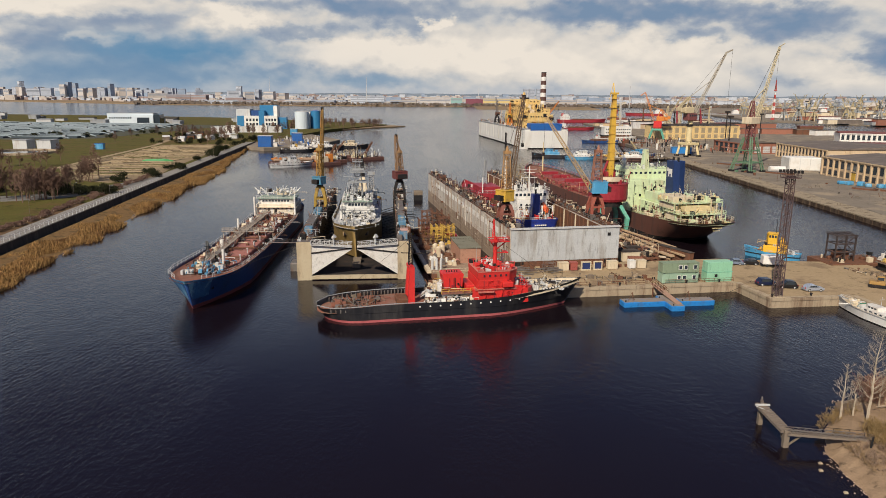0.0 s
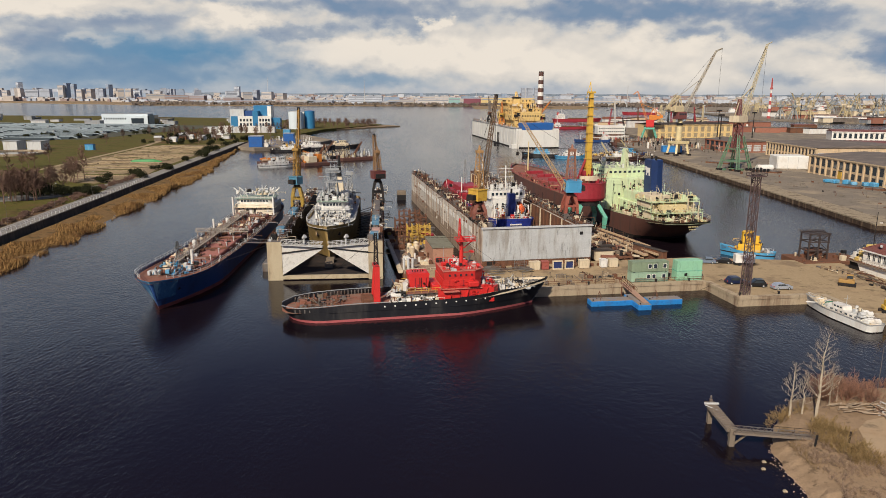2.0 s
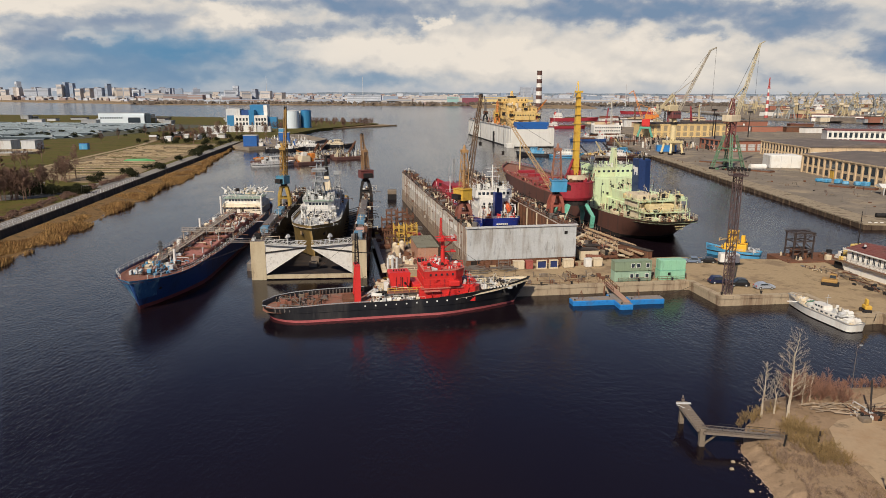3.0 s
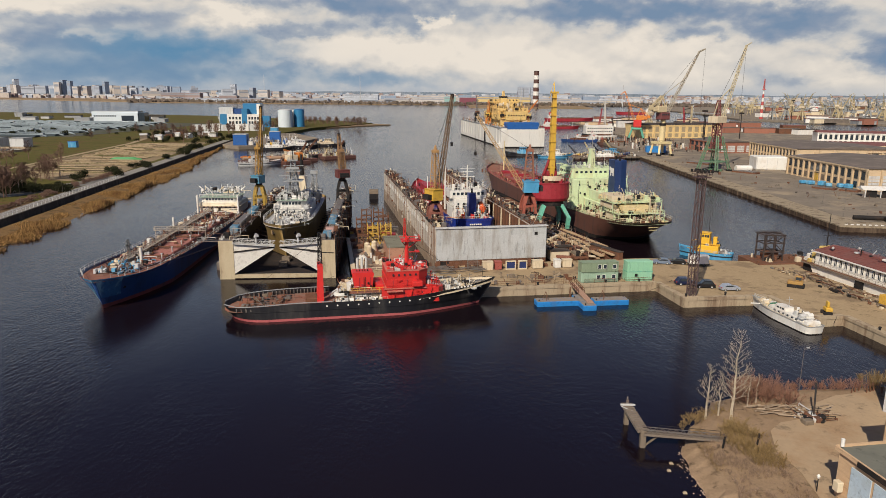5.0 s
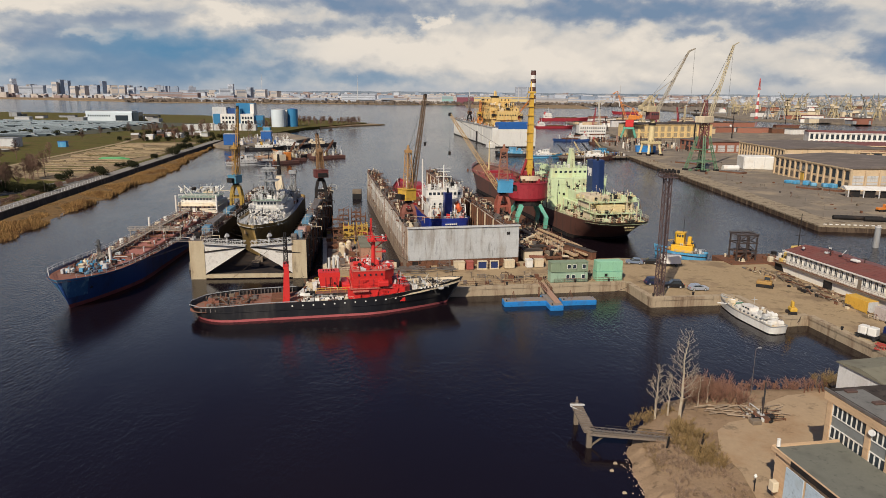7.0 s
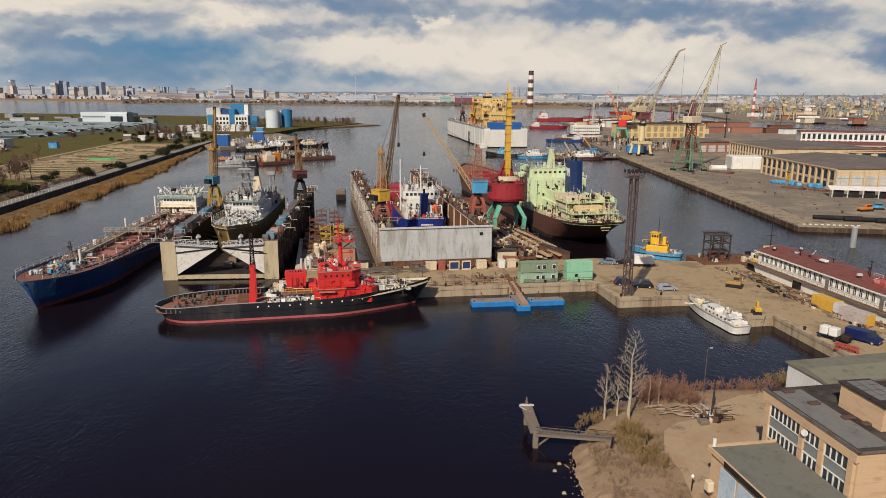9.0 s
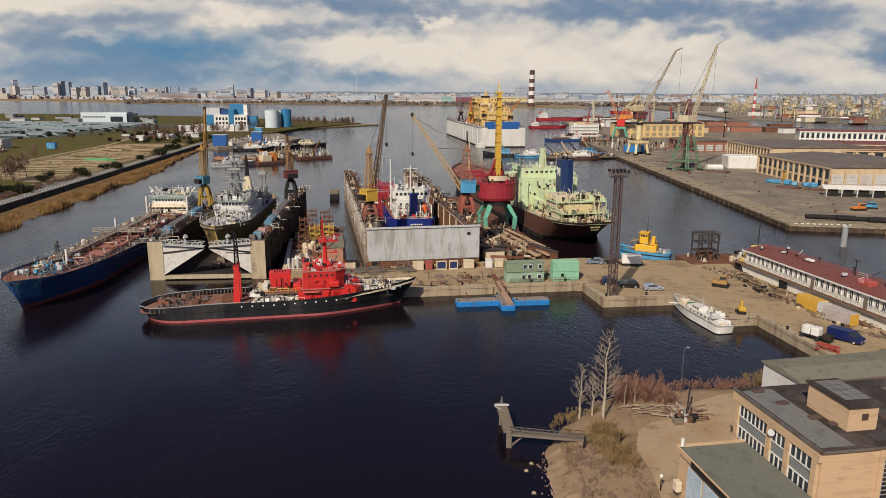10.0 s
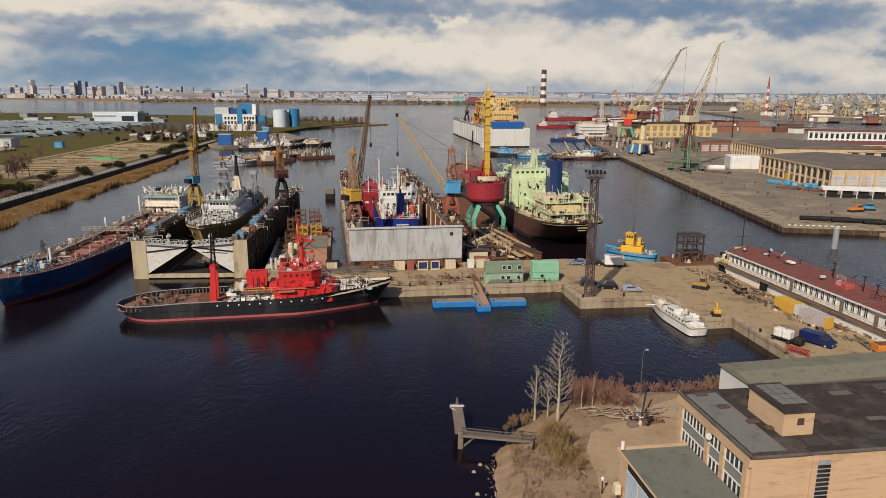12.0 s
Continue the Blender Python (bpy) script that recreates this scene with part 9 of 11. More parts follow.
# lattice-legged green crane
def tall_crane(name, label, x, y, rz, s, legm, midm, housem, boomm, legh=24.0, reach=(14.0, 36.0), lattice=True):
    t = thing(name, label, "crane", x, y, 2.0, rz)
    a = 5.2 * s
    top = 3.2 * s
    for sx in (-1, 1):
        for sy in (-1, 1):
            p0, p1 = Vector((sx * a, sy * a, 0.8 if name != "port_crane" else -0.5)), Vector((sx * top * 0.6, sy * top * 0.6, legh * 0.72))
            b = B()
            if lattice:
                b.lattice(p0, p1, 1.2 * s, 0.9 * s, 7, 0.22 * s)
            else:
                b.bar(p0, p1, 1.3 * s)
            part("leg", b, legm, t)
            if name != "port_crane":
                part("bogie", R(sx * a - 0.8, sx * a + 0.8, sy * a - 1.6, sy * a + 1.6, 0, 1.0, 0.1), M_dark, t)
    for q in (0.2, 0.45):
        k = a + (top * 0.6 - a) * q / 0.72
        z = legh * q
        part("ring_beam", B().bar((-k, -k, z), (k, -k, z), 0.5 * s).bar((k, -k, z), (k, k, z), 0.5 * s).bar((k, k, z), (-k, k, z), 0.5 * s).bar((-k, k, z), (-k, -k, z), 0.5 * s), legm, t)
    part("platform", R(-a * 0.6, a * 0.6, -a * 0.6, a * 0.6, legh * 0.18, legh * 0.2), legm, t)
    part("column", B().lattice((0, 0, legh * 0.4), (0, 0, legh), 3.4 * s, 3.0 * s, 6, 0.4 * s, (0, 1, 0)), midm, t)
    h = part("machine_house", R(-4.4 * s, 3.4 * s, -2.6 * s, 2.6 * s, legh, legh + 3.2 * s, 0.2), housem, t)
    if name != "port_crane":
        windows(h, -2 * s, 2 * s, 3.42 * s, legh + 1.4 * s, 3, 0.8 * s, 0.9 * s, "y")
    part("mast", B().lattice((-1 * s, 0, legh + 3.2 * s), (-0.6 * s, 0, legh + 11 * s), 2.4 * s, 1.0 * s, 5, 0.3 * s, (0, 1, 0)), midm, t)
    ft, tip = (3.2 * s, 0, legh + 2.0 * s), (3.2 * s + reach[0], 0, legh + reach[1])
    part("boom", B().lattice(ft, tip, 1.5 * s, 0.7 * s, 18, 0.17 * s, (0, 1, 0)), boomm, t)
    part("strut", B().bar((-0.6 * s, 0, legh + 11 * s), Vector(ft).lerp(Vector(tip), 0.45), 0.4 * s).bar((-4 * s, 0, legh + 3 * s), (-0.6 * s, 0, legh + 11 * s), 0.35 * s), boomm, t)
    part("jib_tail", B().bar(tip, (tip[0] + 4 * s, 0, tip[2] + 1.5 * s), 0.4 * s), boomm, t)
    part("stay_rope", B().cyl((-0.6 * s, 0, legh + 11 * s), tip, 0.08, n=4).cyl(tip, (tip[0], 0, legh), 0.06, n=4), M_dark, t)
    return t


M_pgreen = mat("crane_green", (0.10, 0.20, 0.11), 0.6, size=2.0, second=(0.16, 0.13, 0.09), amount=0.6)
# yellow paled in the paint itself to suggest distance haze
M_haze = mat("hazy_yellow", (0.50, 0.41, 0.25), 0.6, size=3.0, second=(0.36, 0.29, 0.2), amount=0.5)
tall_crane("quay_crane", "tall green lattice crane with cream house and raised yellow jib", 165.5, 400, 35, 1.15, M_pgreen, mat("dark_red_column", (0.16, 0.05, 0.045), 0.6), M_cream, mat("boom_straw", (0.50, 0.43, 0.28), 0.7, size=2.0, second=(0.38, 0.3, 0.2), amount=0.5), 27.0, (16.5, 43.0))


def column_crane(label, x, y, rz, leg, col, reach, legm, colm, cabm, machm, boomm, splay=1.0, w=5.0, rcol=1.7, cab=5.0):
    """Portal on four legs, thick column, cabin, machinery house with raised double jib along local x."""
    t = thing("quay_crane", label, "crane", x, y, 2.0, rz)
    for sx in (-1, 1):
        for sy in (-1, 1):
            part("leg", B().bar((sx * w * splay, sy * w * splay, 0.6), (sx * w * 0.75, sy * w * 0.75, leg), 1.4), legm, t)
            part("bogie", R(sx * w * splay - 0.9, sx * w * splay + 0.9, sy * w * splay - 1.8, sy * w * splay + 1.8, 0, 1.2, 0.1), M_dark, t)
    part("portal_beam", R(-w, w, -w, w, leg - 1.0, leg + 0.8, 0.2), legm, t)
    part("portal_rail", B().rail([(-w, -w, leg + 0.8), (w, -w, leg + 0.8), (w, w, leg + 0.8), (-w, w, leg + 0.8), (-w, -w, leg + 0.8)], 1.2, 2.5, 0.12), M_dark, t)
    if col > 0:
        part("column", B().cyl((0, 0, leg + 0.8), (0, 0, leg + col), rcol * 1.25, rcol, 14), colm, t)
        part("column_collar", B().cyl((0, 0, leg + col * 0.75), (0, 0, leg + col * 0.85), rcol * 1.4, rcol * 1.4, 14), M_dark, t)
    z = leg + max(col, 0.8)
    c = part("cabin", R(-4.2, 3.4, -3, 3, z, z + cab, 0.3), cabm, t)
    windows(c, -3, 3, 3.43, z + cab * 0.6, 4, 0.9, 1.3, "y")
    windows(c, -3.4, 2.8, -3.03, z + cab * 0.6, 4, 1.0, 1.3)
    z += cab
    part("machine_house", B().box(-6.5, 1.0, -2.6, 2.6, z, z + 4.5, 0.4).box(-9.5, -6.0, -1.8, 1.8, z + 0.6, z + 3.8, 0.3), machm, t)
    part("frame", B().bar((1, -1.8, z), (-2.5, -1.2, z + 11), 0.6).bar((1, 1.8, z), (-2.5, 1.2, z + 11), 0.6).bar((-6, -1.6, z + 4), (-2.5, -1.2, z + 11), 0.5).bar((-6, 1.6, z + 4), (-2.5, 1.2, z + 11), 0.5).bar((-2.5, -1.4, z + 11), (-2.5, 1.4, z + 11), 0.6), machm, t)
    f, tip = Vector((3.0, 0, z + 0.5)), Vector((3.0 + reach[0], 0, z + reach[1]))
    part("boom", B().lattice(f, tip, 1.9, 0.8, 18, 0.22, (0, 1, 0)), boomm, t)
    part("counter_arm", B().lattice((-2.5, 0, z + 11), (-10.5, 0, z + 4), 1.6, 1.0, 6, 0.26, (0, 1, 0)).box(-12.0, -9.5, -1.2, 1.2, z + 1.8, z + 4.6, 0.2), machm, t)
    part("tie", B().bar((-2.5, 0, z + 11), f.lerp(tip, 0.55), 0.35), boomm, t)
    part("jib", B().lattice(tip, tip + Vector((reach[2], 0, reach[3])), 0.9, 0.5, 5, 0.2, (0, 1, 0)), boomm, t)
    e = tip + Vector((reach[2], 0, reach[3]))
    part("rope", B().cyl(tuple(e), (e.x, 0, leg + 6), 0.07, n=4).cyl((-2.5, 0, z + 11), tuple(tip), 0.07, n=4), M_dark, t)
    return t


column_crane("pale yellow portal crane on a thick column with dark red cabin", 164, 499.5, 20, 9.0, 16.0, (23.0, 42.0, 5.0, 2.0), M_paleyellow, M_paleyellow, mat("dark_red_column", (0, 0, 0)), M_haze, mat("boom_pale", (0.40, 0.36, 0.28), 0.7, size=2.0, second=(0.3, 0.2, 0.13), amount=0.5), 1.0, 5.2)
column_crane("orange jib crane with red cabin on splayed green legs", 193.5, 684, 165, 10.0, 0, (10.0, 27.0, 4.0, -3.0), M_green, M_red, M_red, M_orange, M_orange, 1.35, 5.2, cab=7.0)
tall_crane("quay_crane", "pale crane behind the yellow hall", 226, 760, 40, 1.0, M_haze, M_haze, M_cream, M_haze, 20.0, (22.0, 22.0), False)
# clutter round the green crane's foot
t = thing("crane_ballast", "dark heap of gear under the lattice crane", "gear heap", 165.5, 398, 2.0, 35)
clutter(t, random.Random(71), -5, 5, -5, 5, 0, 34, [M_dark, M_pgreen, M_rust, M_dark, M_steel], big=2.4)
t = thing("storage_cylinder", "white horizontal storage cylinder on the quay", "cylinder", 176.5, 396, 2.0, 4)
part("shell", B().cyl((0, 0, 1.9), (9, 0, 1.9), 1.7, n=14), M_white, t)
part("saddle", B().box(1.2, 1.8, -1.4, 1.4, 0, 1.2).box(7.0, 7.6, -1.4, 1.4, 0, 1.2), M_steel, t)
qy = random.Random(72)
# tall floodlight masts
for (x, y, h) in ((210, 545, 26), (232, 610, 28), (520, 1060, 34), (300, 700, 24)):
    t = thing("light_mast", "dark slender floodlight mast in the yard", "light mast", x, y, 2.0, 0, "yard masts")
    part("shaft", B().cyl((0, 0, 0), (0, 0, h), 0.55, 0.35, 8), M_dark, t)
    part("head", B().box(-2.2, 2.2, -0.8, 0.8, h, h + 1.4, 0.1), M_dark, t)

# striped tower
t = thing("harbour_tower", "red and white banded harbour light tower", "tower", 562, 1262, 0)
for i in range(8):
    part("band", B().cyl((0, 0, i * 6.6), (0, 0, i * 6.6 + 6.6), 3.2 - i * 0.24, 2.96 - i * 0.24, 12), M_boot if i % 2 == 0 else M_white, t)
part("gallery", B().cyl((0, 0, 53), (0, 0, 55), 2.8, 2.2, 12), M_boot, t)
part("mast", B().lattice((0, 0, 55), (0, 0, 72), 2.2, 0.6, 6, 0.4, (0, 1, 0)), M_boot, t)
part("islet", B().cyl((0, 0, -1), (0, 0, 1.5), 26, 22, 14), M_concrete, t)
# power-station chimney
t = thing("chimney", "tall red and white banded chimney", "chimney", 258, 2118, 2.0)
for i in range(9):
    part("band", B().cyl((0, 0, i * 11.6), (0, 0, i * 11.6 + 11.6), 9.6 - i * 0.25, 9.35 - i * 0.25, 16), M_brownhull if i % 2 == 0 else M_white, t)
part("rim", B().cyl((0, 0, 104.4), (0, 0, 106), 7.6, 7.4, 16), M_dark, t)

# distant port: cranes copied along the quays
rd = random.Random(90)
M_port = mat("port_yellow", (0.42, 0.34, 0.19), 0.7, size=3.0, second=(0.3, 0.26, 0.19), amount=0.6)
proto = [tall_crane("port_crane", "distant pale yellow port crane", 700, 1260, 0, 1.1, M_port, M_port, M_cream, M_port, 20.0, (12.0, 25.0), False),
         # hazy_green is greyed so the paint carries the haze of distance
         tall_crane("port_crane", "distant grey-green port crane", 820, 1340, 90, 1.15, mat("hazy_green", (0.26, 0.27, 0.26), 0.7), mat("hazy_green", (0, 0, 0)), mat("hazy_green", (0, 0, 0)), mat("hazy_green", (0, 0, 0)), 20.0, (22.0, 16.0), False)]
for p in proto:
    p["group"] = "port cranes"
for i in range(44):
    y = rd.uniform(1150, 2500)
    x = y * rd.uniform(0.46, 0.72)
    if x < 560:
        continue
    copy_thing(proto[1 if rd.random() < 0.35 else 0], pose(x, y, 2.5, 0, 0, rd.choice([0, 30, 90, 140, 180, 230, 300])))
for i in range(105):
    y = rd.uniform(1060, 2340)
    x = y * rd.uniform(0.42, 0.78)
    if x < 530:
        continue
    w, d2, h = rd.uniform(8, 46), rd.uniform(8, 24), rd.uniform(3, 11)
    # hazy_tan likewise has haze mixed into its colour
    m = rd.choice([M_cream, sand, M_pale, M_grey, M_rust, M_white, M_rust, brownroof, M_redbrick, mat("hazy_tan", (0.5, 0.4, 0.24), 0.8, size=6)])
    t = thing("port_shed", "distant port shed or stacked cargo", "shed", x, y, 2.0, rd.uniform(-20, 20), "port sheds")
    part("body", R(-w / 2, w / 2, -d2 / 2, d2 / 2, 0, h), m, t)
    part("roof", R(-w / 2 - 0.5, w / 2 + 0.5, -d2 / 2 - 0.5, d2 / 2 + 0.5, h, h + 0.8), rd.choice([brownroof, M_pale, M_roofred]), t)


def far_ship(label, x, y, rz, L, hullm, housem, aft=True, z=0.0):
    H = Hull(L, L * 0.16, L * 0.055, bow=L * 0.02, stern=0.3, sa=0.1, sf=0.75, rake=L * 0.04, transom=0.6)
    t = thing("moored_ship", label, "ship", x, y, z, rz)
    part("hull", H.strip(-0.5, None, 2), hullm, t)
    part("deck", H.deck(0.6), M_deckbrown, t)
    k = L * 0.055
    x0 = L * (0.06 if aft else 0.6)
    h = part("house", R(x0, x0 + L * 0.17, -L * 0.06, L * 0.06, k - 0.5, k + L * 0.07), housem, t)
    part("bridge", R(x0 + L * 0.03, x0 + L * 0.15, -L * 0.065, L * 0.065, k + L * 0.07, k + L * 0.105), housem, t)
    windows(t, -L * 0.055, L * 0.055, x0 + L * 0.15 + 0.03, k + L * 0.085, 6, L * 0.012, L * 0.012, "y")
    windows(t, x0 + 1, x0 + L * 0.16, -L * 0.06 - 0.03, k + L * 0.03, 6, L * 0.01, L * 0.012)
    part("funnel", R(x0 + L * 0.01, x0 + L * 0.05, -L * 0.02, L * 0.02, k + L * 0.07, k + L * 0.13), M_boot, t)
    part("mast", B().cyl((x0 + L * 0.1, 0, k + L * 0.1), (x0 + L * 0.1, 0, k + L * 0.22), 0.3, 0.12, 6), M_pale, t)
    part("foremast", B().cyl((L * 0.85, 0, k), (L * 0.85, 0, k + L * 0.12), 0.3, 0.15, 6), M_pale, t)
    for i in range(4):
        part("hatch", R(L * (0.32 + 0.12 * i), L * (0.41 + 0.12 * i), -L * 0.05, L * 0.05, k - 0.6, k + 1.4), M_rust, t)
    return t


far_ship("far red-hulled ship moored across the water", 165, 1150, 8, 78, M_crimson, M_white)
far_ship("crimson ship moored behind the dock with white house", 128, 900, 14, 50, M_crimson, M_white)
far_ship("white passenger ferry moored in the inner basin", 158, 735, 10, 30, M_white, M_white)
far_ship("small white passenger boat in the inner basin", 140, 712, 30, 24, M_white, M_white)
far_ship("dark maroon coaster lying in the inner basin", 146, 628, 6, 34, M_brownhull, M_rust)
far_ship("navy-hulled ship with white house at the jetty", 152, 668, -170, 34, M_navy, M_white)
far_ship("distant red ship in the port", 900, 1720, 170, 90, M_boot, M_white)
far_ship("distant grey ship in the port", 640, 1600, 175, 80, M_grey, M_white)
far_ship("distant red ship by the far quay", 455, 1560, 178, 80, M_crimson, M_white)
harbour_tug("blue and white harbour tug at the jetty", 76, 490, 8, M_sky, M_white, 24)
harbour_tug("dark red tug with white house at the jetty", 108, 484, 4, M_brownhull, M_white, 28)
harbour_tug("blue tug with white house behind the jetty", 118, 506, 6, M_navy, M_sky, 26)
harbour_tug("dark tug with blue house behind the jetty", 80, 503, 170, M_black, M_sky, 26)
flat("quay_jetty", [(98, 476), (146.4, 487), (146.4, 496), (96, 485)], 1.0, 2.0, M_wood, "old timber jetty on dark piles", "quay")
for i in range(12):
    t = thing("jetty_pile", "dark timber pile under the jetty", "pile", 99 + i * 4.1, 476.1 + i * 0.93, -1.5, 0, "jetty piles")
    part("post", B().cyl((0, 0, 0), (0, 0, 2.9), 0.35, n=7), M_dark, t)
for i, (x, y, w) in enumerate(((101, 496, 9), (112, 497, 7), (121, 515, 8), (132, 520, 10))):
    t = thing("scrap_barge", "barge heaped with rusty yellow scrap and gear", "barge", x, y, 0, 8 + 5 * i, "scrap barges")
    part("hull", R(-w, w, -3.5, 3.5, -0.5, 1.8, 0.3), M_brownhull, t)
    clutter(t, random.Random(400 + i), -w + 1, w - 1, -3, 3, 1.8, 40, [M_yellow, M_paleyellow, M_rust, M_cream, M_dark], big=2.6)
    part("derrick", B().lattice((w * 0.4, 0, 1.8), (-w * 0.4, 1, 9 + 2 * (i % 2)), 0.9, 0.5, 7, 0.16, (0, 1, 0)), M_paleyellow if i % 2 else M_dark, t)
t = thing("floating_workshop", "white floating workshop block in the inner basin", "workshop", 172, 760, 0, 6)
part("pontoon", R(-16, 16, -6, 6, -0.5, 2.0), M_dark, t)
part("house", R(-15, 15, -5.5, 5.5, 2.0, 11, 0.2), M_white, t)
windows(t, -14, 14, -5.53, 7.5, 12, 1.3, 1.3)
windows(t, -14, 14, -5.53, 4.2, 12, 1.3, 1.3)
# masts and gantries over the inner basin
for i in range(16):
    t = thing("slip_gantry", "thin rusty gantry mast above the basin", "gantry", qy.uniform(198, 320), qy.uniform(735, 1000), 1.97, 0, "basin gantries")
    h = qy.uniform(14, 34)
    part("mast", B().lattice((0, 0, 0), (qy.uniform(-4, 4), 0, h), 2.0, 0.8, 7, 0.3, (0, 1, 0)), qy.choice([M_rust, M_dark, M_haze, M_crimson, M_pale]), t)
    part("arm", B().bar((-qy.uniform(2, 8), 0, h * 0.9), (qy.uniform(3, 12), 0, h * 1.0), 0.6), qy.choice([M_rust, M_dark, M_haze]), t)
for i in range(60):
    x, y = qy.uniform(205, 415), qy.uniform(760, 1050)
    if x > 300 and y < 780:
        continue
    t = thing("yard_shed", "weathered low shed of the distant yard", "shed", x, y, 1.97, qy.uniform(-20, 20), "yard sheds")
    w, h = qy.uniform(5, 16), qy.uniform(3, 9)
    part("body", R(-w, w, -5, 5, 0, h), qy.choice([M_cream, M_pale, M_rust, sand, M_redbrick, M_white]), t)
    part("roof", R(-w - 0.3, w + 0.3, -5.3, 5.3, h, h + 0.5), qy.choice([brownroof, M_roofred, M_roofdark]), t)


# crane forest of the distant port, too far to part
b1, b2 = B(), B()
for i in range(70):
    y = qy.uniform(1350, 2350)
    x = y * qy.uniform(0.40, 0.74)
    if x < 570:
        continue
    b, h, q = qy.choice((b1, b1, b2)), qy.uniform(6, 17), qy.choice((-1, 1))
    for u in (-4, 4):
        b.bar((x + u, y, 2), (x + u * 0.4, y, 2 + h), 1.0)
    b.box(x - 4, x + 4, y - 3, y + 3, 2 + h, 5.5 + h)
    l, e = qy.uniform(8, 24), qy.uniform(8, 26)
    b.bar((x, y, 5 + h), (x + q * l, y, 5 + h + e), 0.9).bar((x - q * 2, y, 5 + h), (x - q * 2, y, 12 + h), 0.8).bar((x - q * 2, y, 12 + h), (x + q * l * 0.6, y, 5 + h + e * 0.6), 0.5)
tagged(b1.make("far_cranes", M_port), "crowd of pale yellow cranes in the distant port", "cranes", "", "stuff")
tagged(b2.make("far_cranes", MATS["hazy_green"]), "crowd of grey-green cranes in the distant port", "cranes", "", "stuff")
t = thing("basin_gear", "cluttered gear and sheds round the inner basin", "gear heap", 165, 560, 2.0, 0)
gear(t, qy, -12, 45, -40, 110, 0, 260, [M_rust, M_dark, M_white, M_cream, M_dark, M_redbrick], 6.0)
t = thing("jetty_gear", "gear and rusty machinery on the timber jetty", "gear heap", 122, 486, 2.0, 13)
gear(t, qy, -22, 22, -2.5, 2.5, 0, 120, [M_rust, M_dark, M_paleyellow, M_white, M_wood], 4.0)
t = thing("quay_litter", "scattered gear along the working quay", "gear heap", 165, 360, 2.0, 0)
gear(t, qy, -16, 30, -110, 120, 0, 70, [M_rust, M_dark, M_wood, M_steel], 1.6)


